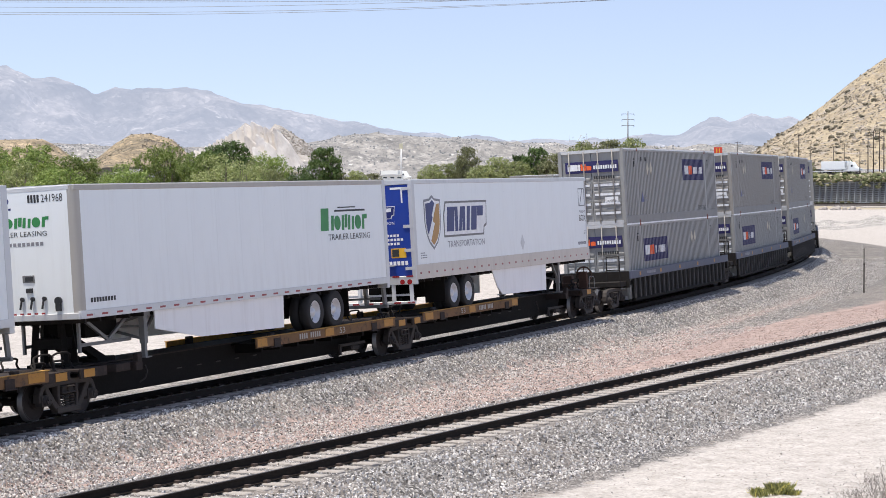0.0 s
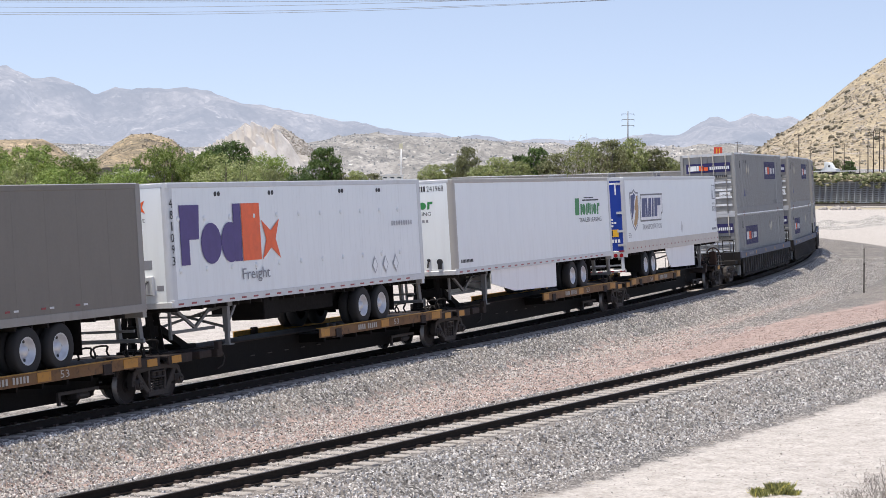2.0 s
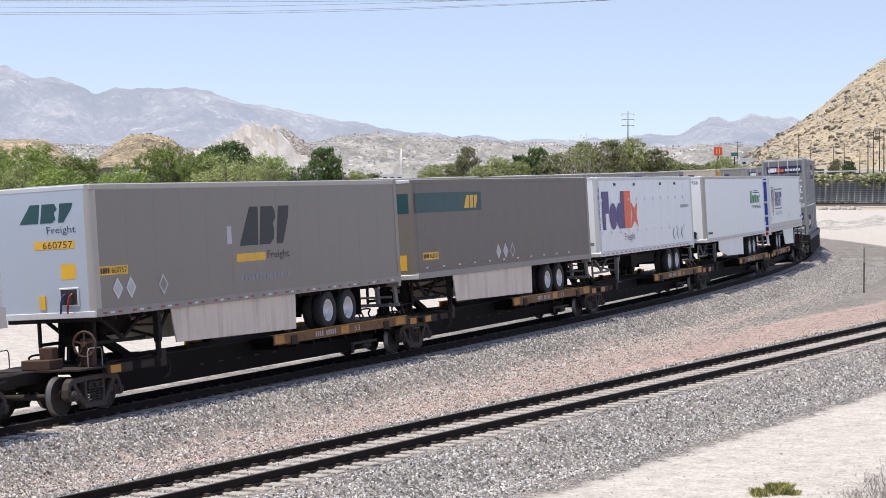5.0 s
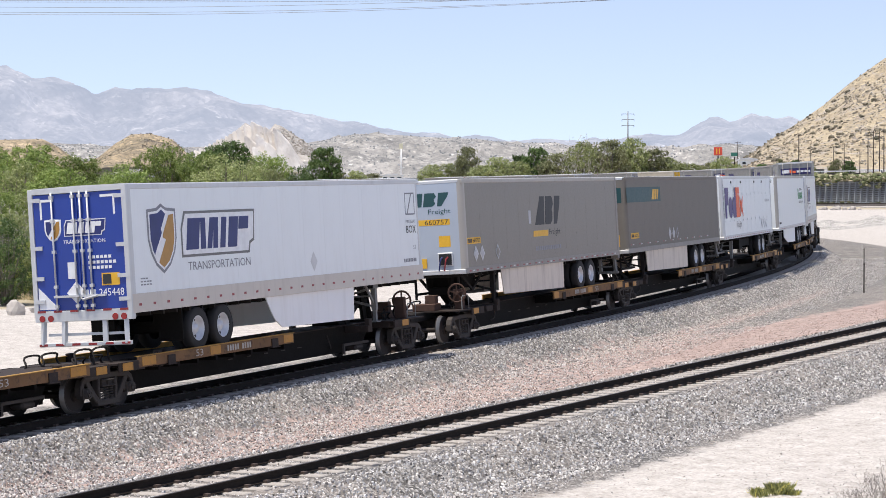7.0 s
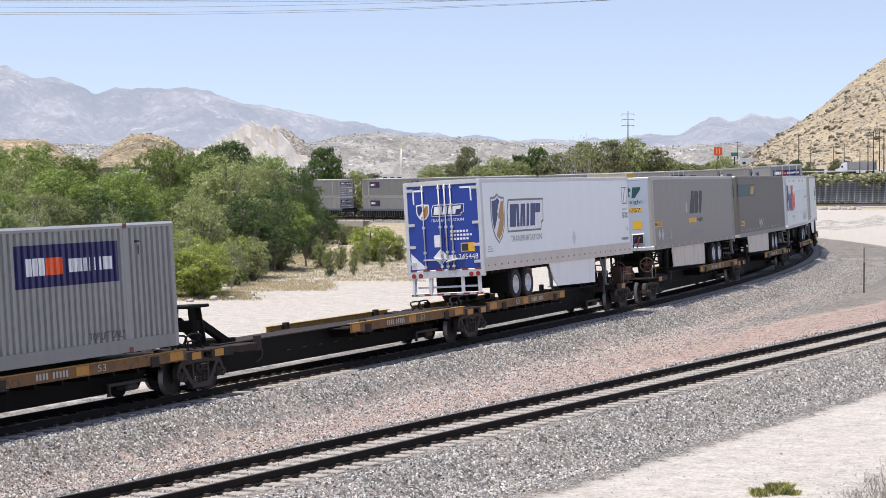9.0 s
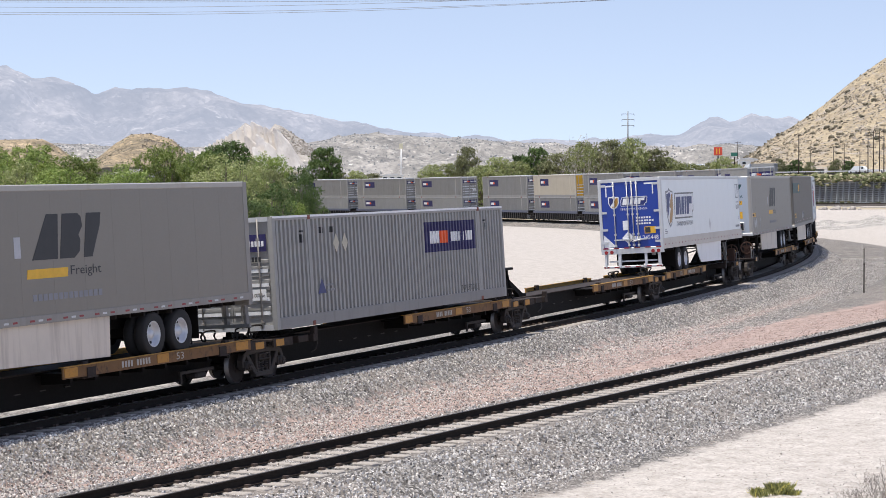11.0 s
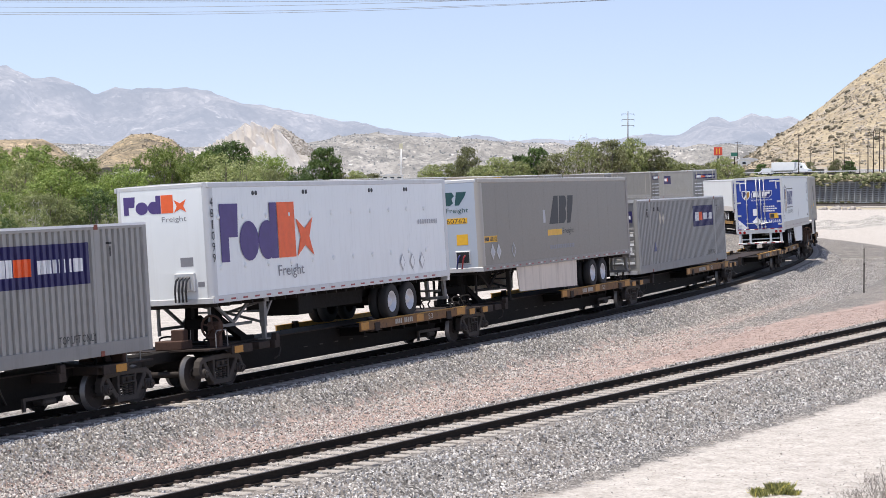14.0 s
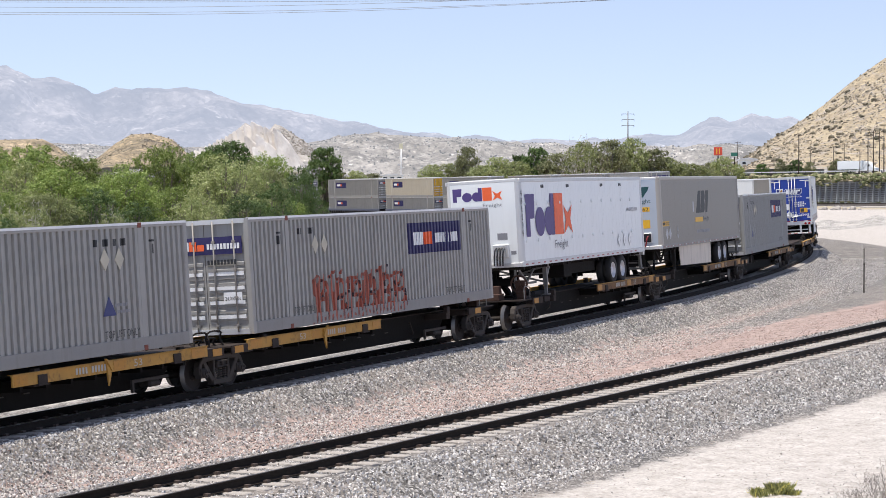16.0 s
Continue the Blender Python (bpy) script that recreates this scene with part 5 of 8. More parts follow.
        def wavy(x0, z0, x1, z1, sway, ph):
            return lambda t: (x0 + (x1 - x0) * t + sway * math.sin(t * 5.0 + ph), z0 + (z1 - z0) * t)

        def loop(x, z, rx, rz, t0, t1):
            return lambda t: (x + rx * math.cos(t0 + (t1 - t0) * t), z + rz * math.sin(t0 + (t1 - t0) * t))

        for q in range(6):
            # six swollen forms with flaring tops and feet
            x = 3.55 + q * 1.0
            top = 1.22 + 0.10 * math.sin(q * 2.1)
            for dx in (0.0, 0.20):
                stroke(wavy(x + dx, 0.06, x + dx + 0.06, top, 0.05, q + dx * 9), 0.13, 36)
            stroke(loop(x + 0.45, 0.88, 0.30, 0.26, -1.9, 2.2), 0.11, 30)
            stroke(loop(x + 0.46, 0.40, 0.34, 0.28, -2.2, 1.9), 0.12, 30)
            stroke(wavy(x + 0.48, 0.10, x + 0.84, 0.72, 0.07, q), 0.10, 22)
            stroke(wavy(x + 0.30, 0.60, x + 0.62, top + 0.06, 0.06, q * 2), 0.07, 22)
            stroke(wavy(x - 0.14, top - 0.10, x + 0.22, top + 0.04, 0.03, q), 0.10, 10)
            stroke(wavy(x - 0.22, 0.02 if q else -0.02, x + 0.10, 0.22, 0.03, q), 0.12, 12)
            stroke(wavy(x + 0.62, 0.06, x + 0.88, 0.30, 0.05, q), 0.10, 12)
        part("spray_mark", bm, M_GRAFFITI, root, "red spray-painted strokes")
        part("spray_outline", bd, M_TRACE, root, "thin dark spray lines")
    return root


# ---------------------------------------------------------------- bogies
def strap(bm, pts, w, y0, y1):
    """A cast bar of width w along a line in x, z, from y0 to y1 deep."""
    P = [Vector((x, 0, z)) for x, z in pts]
    offs = []
    for i, p in enumerate(P):
        d0 = (p - P[i - 1]).normalized() if i else (P[1] - p).normalized()
        d1 = (P[i + 1] - p).normalized() if i < len(P) - 1 else d0
        t = (d0 + d1).normalized()
        k = 1 / max(0.5, t.dot(d1))
        offs.append(Vector((-t.z, 0, t.x)) * (w / 2 * k))
    bev = 0.018
    rings = []
    for p, o in zip(P, offs):
        q = o.normalized() * bev
        ring_pts = [(o, y0 + bev), (o - q, y0), (-o + q, y0), (-o, y0 + bev), (-o, y1), (o, y1)]
        rings.append([bm.verts.new((p.x + v.x, y, p.z + v.z)) for v, y in ring_pts])
    fs = []
    for r0, r1 in zip(rings[:-1], rings[1:]):
        fs += [bm.faces.new((r0[i], r0[(i + 1) % 6], r1[(i + 1) % 6], r1[i])) for i in range(6)]
    fs += [bm.faces.new(rings[0]), bm.faces.new(rings[-1][::-1])]
    bmesh.ops.recalc_face_normals(bm, faces=fs)


def bogie_meshes():
    bm = bmesh.new()
    # arched top, two diagonals down to the narrow foot, columns beside the springs
    strap(bm, [(-1.03, 0.40), (-1.02, 0.56), (-0.96, 0.68), (-0.84, 0.745), (-0.4, 0.77), (0.4, 0.77), (0.84, 0.745), (0.96, 0.68), (1.02, 0.56), (1.03, 0.40)], 0.13, -0.08, 0.08)
    for s in (-1, 1):
        strap(bm, [(s * 0.80, 0.70), (s * 0.72, 0.58), (s * 0.50, 0.32), (s * 0.36, 0.20)], 0.15, -0.075, 0.07)
        strap(bm, [(s * 0.78, 0.46), (s * 0.66, 0.44)], 0.14, -0.07, 0.07)
        strap(bm, [(s * 0.31, 0.20), (s * 0.36, 0.48), (s * 0.34, 0.74)], 0.085, -0.085, 0.07)
        # bearing housing with its end cap and bolts
        prism(bm, [(s * 0.74, 0.32), (s * 1.04, 0.32), (s * 1.04, 0.55), (s * 0.74, 0.55)], -0.10, 0.08)
        cyl(bm, (s * 0.89, -0.17, 0.43), (s * 0.89, 0.1, 0.43), 0.115, 14)
        cyl(bm, (s * 0.89, -0.20, 0.43), (s * 0.89, -0.17, 0.43), 0.085, 12)
        for q in range(3):
            t = 2.1 * q + 0.5
            cyl(bm, (s * 0.89 + 0.05 * math.cos(t), -0.225, 0.43 + 0.05 * math.sin(t)), (s * 0.89 + 0.05 * math.cos(t), -0.20, 0.43 + 0.05 * math.sin(t)), 0.02, 6)
    strap(bm, [(-0.44, 0.18), (0.44, 0.18)], 0.13, -0.085, 0.08)
    # end of the bolster with its two pockets
    for z in (0.54, 0.67):
        strap(bm, [(-0.27, z), (0.27, z)], 0.035, -0.13, 0.05)
    for x in (-0.26, 0.0, 0.26):
        strap(bm, [(x, 0.53), (x, 0.68)], 0.035, -0.128, 0.05)
    box(bm, -0.25, 0.25, -0.06, 0.05, 0.53, 0.68)
    frame_me = mesh_of("side_frame", bm, M_CASTSTEEL)
    bm = bmesh.new()
    for x in (-0.2, 0, 0.2):
        for i in range(5):
            cyl(bm, (x, 0, 0.24 + i * 0.056), (x, 0, 0.275 + i * 0.056), 0.075, 8)
    spring = mesh_of("spring", bm, M_CASTSTEEL)
    bm = bmesh.new()
    box(bm, -0.2, 0.2, -1.0, 1.0, 0.48, 0.78, bevel=0.03)
    bolster = mesh_of("bolster", bm, M_DUSTY)
    bm = bmesh.new()
    prof = [(0.0, 0.08), (0.14, 0.09), (0.16, 0.05), (0.36, 0.045), (0.39, 0.06), (0.415, 0.06), (0.42, -0.04), (0.445, -0.05), (0.445, -0.075), (0.36, -0.075), (0.34, -0.03), (0.16, -0.03), (0.14, -0.07), (0.0, -0.07)]
    n = 24
    for sgn in (-1, 1):
        rr = [[bm.verts.new((max(r, 0.002) * math.cos(2 * math.pi * i / n), sgn * (0.745 + y), max(r, 0.002) * math.sin(2 * math.pi * i / n))) for i in range(n)] for r, y in prof]
        for q, (a, b) in enumerate(zip(rr[:-1], rr[1:])):
            for i in range(n):
                f = bm.faces.new((a[i], a[(i + 1) % n], b[(i + 1) % n], b[i]))
                f.material_index, f.smooth = 1 if q in (5, 6) else 0, q in (5, 6)
    cyl(bm, (0, -0.95, 0), (0, 0.95, 0), 0.075, 12)
    bmesh.ops.recalc_face_normals(bm, faces=bm.faces)
    wheelset = mesh_of("wheelset", bm, [M_WHEELSTEEL, M_TREAD])
    return frame_me, spring, bolster, wheelset


BOGIE = bogie_meshes()


def bogie(s):
    root = thing("rail_bogie", "dusty dark steel two-axle rail bogie on the rails", "bogie", "bogies under the train")
    for sgn in (-1, 1):
        f = new("side_frame", BOGIE[0])
        f.parent = root
        f.matrix_basis = pose(0, sgn * 1.02, 0, 0, 0, 0 if sgn < 0 else 180)
        sp = new("spring", BOGIE[1])
        sp.parent = f
    b = new("bolster", BOGIE[2])
    b.parent = root
    for x in (-0.89, 0.89):
        w = new("wheelset", BOGIE[3])
        w.parent = root
        w.location = (x, 0, 0.425)
        WHEELSETS.append((w, x))
    carry(root, s - 0.89, s + 0.89)


# ---------------------------------------------------------------- spine cars
def spine_unit(sa, sb, lip_front, hitch=True, end_rear=False, end_front=False, label="", mustard=False):
    """One platform of an articulated spine car between the bogies at sa and sb; x from its middle."""
    h = (sb - sa) / 2
    root = thing("spine_car", label or "black steel spine car with worn brown and yellow lips", "rail car", "spine car units")
    sg = 1 if lip_front else -1

    def X(x0, x1):
        return sorted((sg * x0, sg * x1))

    # beam: deep in the middle, raised over the bogies
    bm = bmesh.new()
    pts = [(-h + 0.25, 1.0), (h - 0.25, 1.0), (h - 0.25, 0.82), (h - 1.4, 0.80), (h - 1.9, 0.27), (-h + 1.9, 0.27), (-h + 1.4, 0.80), (-h + 0.25, 0.82)]
    prism(bm, pts, -0.5, 0.5)
    part("spine_beam", bm, M_BLACK, root)
    bm = bmesh.new()
    box(bm, -h + 0.3, h - 0.3, -0.58, 0.58, 0.985, 1.015, bevel=0.005)
    part("beam_cap", bm, M_DECKSTEEL, root)
    # deck that carries the trailer wheels
    bm = bmesh.new()
    box(bm, *X(-0.4, h - 1.15), -1.26, 1.26, 0.93, 0.965)
    for i in range(8):
        x = -0.2 + i * (h - 1.4) / 7.5
        box(bm, *X(x, x + 0.09), -1.25, 1.25, 0.72, 0.93)
    part("deck_plate", bm, M_BLACK, root)
    for s in (-1, 1):
        bm = bmesh.new()
        y0, y1 = sorted((s * 1.27, s * 1.315))
        box(bm, *X(-0.55, h - 1.0), y0, y1, 0.84, 1.085, bevel=0.006)
        lip = part("side_lip", bm, M_LIP if mustard or s > 0 else M_LIPDARK, root, "mustard-yellow steel lip" if mustard or s > 0 else "worn brown steel lip")
        # flange in mustard even on brown lips: its sunlit look put into the paint
        bm = bmesh.new()
        box(bm, *X(-0.55, h - 1.0), *sorted((s * 1.20, s * 1.345)), 1.087, 1.104)
        part("lip_flange", bm, M_LIP, lip)
        if s < 0:
            bm = bmesh.new()
            for x, w in ((-0.5, 0.5), (3.3, 0.5), (h - 1.75, 0.6)):
                if x + w < h - 1.0:
                    box(bm, *X(x, x + w), -1.322, -1.314, 0.87, 1.07)
            part("yellow_patch", bm, M_BRIGHTYELLOW, lip, "brighter yellow patches")
            bm = bmesh.new()
            for i in range(10):
                if i != 4:
                    a, b = X(1.78 + i * 0.125, 1.78 + i * 0.125 + 0.07)
                    box(bm, a, b, -1.327, -1.3185, 0.90, 1.04)
            part("number_marking", bm, M_PALEPAINT, lip)
            wide = 0.34
            lettering("lettering", "53", M_PALEPAINT, lip, "side", min(X(4.15, 4.15 + wide)), 0.89, 0.16, wide, 1.319)
            # bolted brackets over the lip
            for x in (0.35, h - 2.6):
                bm = bmesh.new()
                box(bm, *X(x, x + 0.34), -1.345, -1.312, 0.80, 1.03, bevel=0.01)
                box(bm, *X(x - 0.04, x + 0.38), -1.37, -1.30, 0.80, 0.825)
                part("lip_bracket", bm, M_DECKSTEEL, lip)
            if mustard:
                bm = bmesh.new()
                prism(bm, [(sg * 2.95, 1.09), (sg * 3.15, 1.09), (sg * 3.12, 0.78), (sg * 3.02, 0.55)], -1.36, -1.32)
                prism(bm, [(sg * 2.9, 1.16), (sg * 3.05, 1.10), (sg * 3.2, 0.9), (sg * 3.12, 0.88)], -1.39, -1.33)
                part("gusset", bm, M_LIP, lip)
    # grab iron, pipe stubs and brake rigging on the beam
    bm = bmesh.new()
    tube(bm, [(sg * (-h + 4.1), -0.55, 0.80), (sg * (-h + 4.1), -0.60, 0.66), (sg * (-h + 4.0), -0.60, 0.50), (sg * (-h + 3.85), -0.53, 0.42)], 0.02, 6)
    part("grab_iron", bm, M_CASTSTEEL, root)
    for i in range(5):
        x = -h + 5.6 + i * 0.95
        bm = bmesh.new()
        box(bm, *X(x, x + 0.22), -0.53, -0.50, 0.58, 0.605)
        part("pipe_bracket", bm, M_CASTSTEEL, root)
    bm = bmesh.new()
    box(bm, h - 3.7, h - 2.1, -0.86, -0.80, 0.46, 0.53)
    box(bm, h - 3.7, h - 3.62, -0.86, -0.80, 0.24, 0.46)
    box(bm, h - 2.9, h - 2.4, -0.84, -0.5, 0.3, 0.46, bevel=0.05)
    part("brake_rigging", bm, M_CASTSTEEL, root)
    # box pedestals and brackets for containers
    for x in (h - 2.2, 0.3, -h + 2.6):
        bm = bmesh.new()
        for s in (-1, 1):
            box(bm, *X(x, x + 0.28), *sorted((s * 0.5, s * 1.24)), 0.78, 0.98, bevel=0.015)
            box(bm, *X(x + 0.04, x + 0.24), *sorted((s * 1.12, s * 1.26)), 0.96, 1.16, bevel=0.015)
        part("container_pedestal", bm, M_DECKSTEEL, root)
    bm = bmesh.new()
    for x in (-h + 1.9, h - 1.25):
        box(bm, x, x + 0.6, -1.15, -0.4, 0.8, 0.98, bevel=0.015)
        box(bm, x, x + 0.6, 0.4, 1.15, 0.8, 0.98, bevel=0.015)
    part("cross_bearer", bm, M_DECKSTEEL, root)
    # hitch that holds the kingpin
    if hitch:
        xk = -h + 1.2
        bm = bmesh.new()
        for s in (-1, 1):
            bar(bm, (sg * (xk - 0.20), s * 0.42, 1.0), (sg * (xk - 0.16), s * 0.32, 1.98), 0.12, 0.14)
            bar(bm, (sg * (xk + 0.20), s * 0.42, 1.0), (sg * (xk + 0.16), s * 0.32, 1.98), 0.12, 0.14)
            bar(bm, (sg * (xk + 0.16), s * 0.26, 1.66), (sg * (xk + 1.45), s * 0.36, 1.03), 0.16, 0.17)
        box(bm, *X(xk - 0.24, xk + 0.24), -0.40, 0.40, 1.40, 1.66, bevel=0.02)
        box(bm, *X(xk - 0.36, xk + 0.34), -0.5, 0.5, 1.0, 1.08)
        box(bm, *X(xk + 1.1, xk + 1.85), -0.42, 0.42, 1.0, 1.12, bevel=0.02)
        part("hitch_strut", bm, M_BLACK, root)
        bm = bmesh.new()
        box(bm, *X(xk - 0.5, xk + 0.45), -0.5, 0.5, 1.97, 2.05, bevel=0.02)
        part("hitch_head", bm, M_BLACK, root)
    # ends: platform, hand hoops, hoses
    for s, last in ((-1, end_rear), (1, end_front)):
        bm = bmesh.new()
        e = s * h
        box(bm, *sorted((e - s * 1.3, e - s * 0.12 + (s * 1.0 if last else 0))), -1.28, 1.28, 0.96, 1.0)
        box(bm, *sorted((e - s * 1.25, e - s * 0.2)), -1.31, -1.26, 0.80, 1.01)
        box(bm, *sorted((e - s * 1.25, e - s * 0.2)), 1.26, 1.31, 0.80, 1.01)
        part("end_platform", bm, M_DECKSTEEL, root)
        bm = bmesh.new()
        box(bm, *sorted((e - s * 0.75, e - s * 0.32)), -1.319, -1.311, 0.82, 0.99)
        part("yellow_patch", bm, M_BRIGHTYELLOW, root, "yellow painted end patch")
        bm = bmesh.new()
        n = 12
        for yy, rr, hh in ((-0.75, 0.45, 0.40), (-0.62, 0.30, 0.22), (0.6, 0.4, 0.3)):
            q = [(e - s * 0.35 + rr * math.cos(math.pi * i / n), yy + 0.08 * math.sin(i), 0.98 + hh * math.sin(math.pi * i / n)) for i in range(n + 1)]
            tube(bm, q, 0.026)
        part("air_hose", bm, M_DUSTY, root)
        if last:
            bm = bmesh.new()
            box(bm, *sorted((e, e + s * 1.75)), -0.16, 0.16, 0.72, 1.0, bevel=0.02)
            box(bm, *sorted((e + s * 1.6, e + s * 2.15)), -0.2, 0.2, 0.68, 1.02, bevel=0.05)
            part("coupler", bm, M_DUSTY, root)
            bm = bmesh.new()
            n, xw, yw, zw = 18, e + s * 0.1, -0.95, 1.50
            tube(bm, [(xw, yw + 0.28 * math.cos(2 * math.pi * i / n), zw + 0.28 * math.sin(2 * math.pi * i / n)) for i in range(n + 1)], 0.03, 8)
            for i in range(5):
                t = 2 * math.pi * i / 5 + 0.3
                bar(bm, (xw, yw, zw), (xw + 0.001, yw + 0.27 * math.cos(t), zw + 0.27 * math.sin(t)), 0.035, 0.035)
            cyl(bm, (xw - 0.05, yw, zw), (xw + 0.05, yw, zw), 0.06, 10)
            part("brake_wheel", bm, M_RUSTBROWN, root, "rust-brown spoked brake wheel")
            bm = bmesh.new()
            box(bm, *sorted((xw - s * 0.22, xw - s * 0.05)), yw - 0.16, yw + 0.16, 1.0, 1.62, bevel=0.02)
            part("brake_housing", bm, M_RUSTBROWN, root)
            bm = bmesh.new()
            box(bm, *sorted((e + s * 0.2, e + s * 0.75)), -0.45, 0.30, 1.0, 1.22, bevel=0.02)
            box(bm, *sorted((e + s * 0.3, e + s * 0.55)), -0.40, -0.05, 1.2, 1.48, bevel=0.02)
            part("brake_box", bm, M_RUSTBROWN, root)
            for y in (-1.22, 1.22):
                bm = bmesh.new()
                tube(bm, [(e - s * 0.15, y, 0.98), (e - s * 0.15, y, 1.35), (e - s * 0.10, y, 1.42), (e + s * 0.35, y, 1.42), (e + s * 0.42, y, 1.35), (e + s * 0.42, y, 0.98)], 0.016, 6)
                part("grab_rail", bm, M_STEELGREY, root)
    carry(root, sa, sb)
    return root


def well_unit(sa, sb):
    """One deep-well platform with ribbed sides; x from its middle."""
    h = (sb - sa) / 2
    root = thing("well_car", "dark ribbed steel well car with faded blue-grey sills", "rail car", "well car units")
    x0, x1 = -h + 1.05, h - 1.05
    for s in (-1, 1):
        bm = bmesh.new()
        box(bm, x0, x1, *sorted((s * 1.36, s * 1.47)), 1.12, 1.42, bevel=0.01)
        sill = part("top_sill", bm, M_WELLBLUE, root, "faded blue-grey top sill")
        bm = bmesh.new()
        box(bm, x0 + 0.7, x1 - 0.7, *sorted((s * 1.36, s * 1.39)), 0.32, 1.12)
        box(bm, x0 + 0.7, x1 - 0.7, *sorted((s * 1.30, s * 1.46)), 0.26, 0.36)
        part("well_side", bm, M_BLACK, root)
        n = 22
        bm = bmesh.new()
        box(bm, -0.055, 0.055, -0.04, 0.04, 0.34, 1.13)
        rib = mesh_of("rib", bm, M_RIB)
        for i in range(n):
            ob = new("rib", rib)
            ob.parent = root
            ob.matrix_basis = pose(x0 + 0.8 + i * (x1 - x0 - 1.6) / (n - 1), s * 1.42, 0)
        if s < 0:
            bm = bmesh.new()
            for i in range(5):
                x = x0 + 1.4 + i * 3.3
                box(bm, x, x + 0.22, -1.476, -1.471, 1.2, 1.34)
            part("yellow_patch", bm, M_BRIGHTYELLOW, sill)
            bm = bmesh.new()
            for i in range(10):
                box(bm, x0 + 2.6 + i * 0.14, x0 + 2.69 + i * 0.14, -1.476, -1.471, 1.22, 1.33)
            part("number_marking", bm, M_GREYINK, sill)
    bm = bmesh.new()
    for s in (-1, 1):
        box(bm, *sorted((s * (h - 1.9), s * (h - 0.15))), -1.3, 1.3, 0.86, 1.06, bevel=0.02)
        box(bm, *sorted((s * (h - 1.15), s * (h - 1.0))), -1.42, 1.42, 0.8, 1.42)
    part("end_platform", bm, M_DUSTY, root)
    bm = bmesh.new()
    box(bm, x0 + 0.3, x1 - 0.3, -1.3, 1.3, 0.24, 0.31)
    part("well_floor", bm, M_BLACK, root)
    bm = bmesh.new()
    for s in (-1, 1):
        for y in (-1.2, -0.7):
            cyl(bm, (s * (h - 0.5), y, 1.06), (s * (h - 0.5), y, 2.0), 0.022, 6)
        cyl(bm, (s * (h - 0.5), -1.2, 2.0), (s * (h - 0.5), -0.7, 2.0), 0.022, 6)
        cyl(bm, (s * (h - 0.5), -1.2, 1.5), (s * (h - 0.5), -0.7, 1.5), 0.022, 6)
    part("hand_rail", bm, M_DUSTY, root)
    bm = bmesh.new()
    for x in (x0 + 2.1, x1 - 2.3):
        for s in (-1, 1):
            box(bm, x, x + 0.16, *sorted((s * 1.28, s * 1.42)), 3.02, 3.22)
    carry(root, sa, sb)
    bm.free()
    return root


# ---------------------------------------------------------------- make up the train
SPINES = [(20.9, 37.9), (3.4, 20.9), (-13.83, 3.4), (-30.64, -13.83), (-47.88, -30.64),
          (-68.43, -52.27), (-85.45, -68.43), (-103.36, -85.45), (-120.85, -103.36), (-137.05, -120.85),
          (-158.02, -141.35), (-174.92, -158.02), (-191.92, -174.92)]
# which end carries the trailer wheels: front (True) or rear
LIPS = [False, True, True, True, True, False, True, True, True, True, False, True, True]
for i, ((a, b), lf) in enumerate(zip(SPINES, LIPS)):
    spine_unit(a, b, lf, hitch=i not in (10, 11, 12), end_rear=i in (4, 9), end_front=i in (0, 5, 10),
               label="empty black steel spine car with worn brown lips" if i == 6 else "black steel spine car with mustard-yellow lips" if i > 9 else "", mustard=i > 9)
for s in (37.9, 20.9, 3.4, -13.83, -30.64, -47.88, -52.27, -68.43, -85.45, -103.36, -120.85, -137.05, -141.35, -158.02, -174.92, -191.92):
    bogie(s)


def load(ob, x_left, unit, z):
    a, b = unit
    carry(ob, a, b, Matrix.Translation((x_left - (a + b) / 2, 0, z)))


LBL = {
    "swift": "white box trailer with navy-gold shield and blue rear doors",
    "green": "white leasing trailer with green lettering blocks",
    "parcel": "white freight trailer with violet and orange shapes",
    "old": "weathered taupe box trailer with dark teal band",
    "taupe": "taupe box trailer with dark slanted blocks, gold bar",
}
for style, x, L, i, num in (("swift", 21.58, 16.15, 0, ""), ("green", 3.74, 16.0, 1, "241968"), ("parcel", -13.28, 14.58, 2, "481093"), ("old", -30.6, 16.15, 3, "660513"), ("taupe", -47.98, 16.15, 4, "660757"),
                            ("swift", -67.55, 16.25, 5, "245448"), ("taupe", -120.22, 16.12, 8, "660762"), ("parcel", -137.6, 14.63, 9, "481099")):
    load(trailer(style, LBL[style], L, style != "swift", num), x, SPINES[i], 1.03)
for x, i, paint, gr in ((-102.85, 7, M_LIGHTGREY, False), (-156.62, 10, M_FARGREY, True), (-175.78, 11, M_FARGREY, False)):
    lab = "grey corrugated steel container with red graffiti on a spine car" if gr else "grey corrugated steel container with violet panel on a spine car"
    load(container(paint, lab, True, gr, side_sign=i != 11), x, SPINES[i], 1.215)
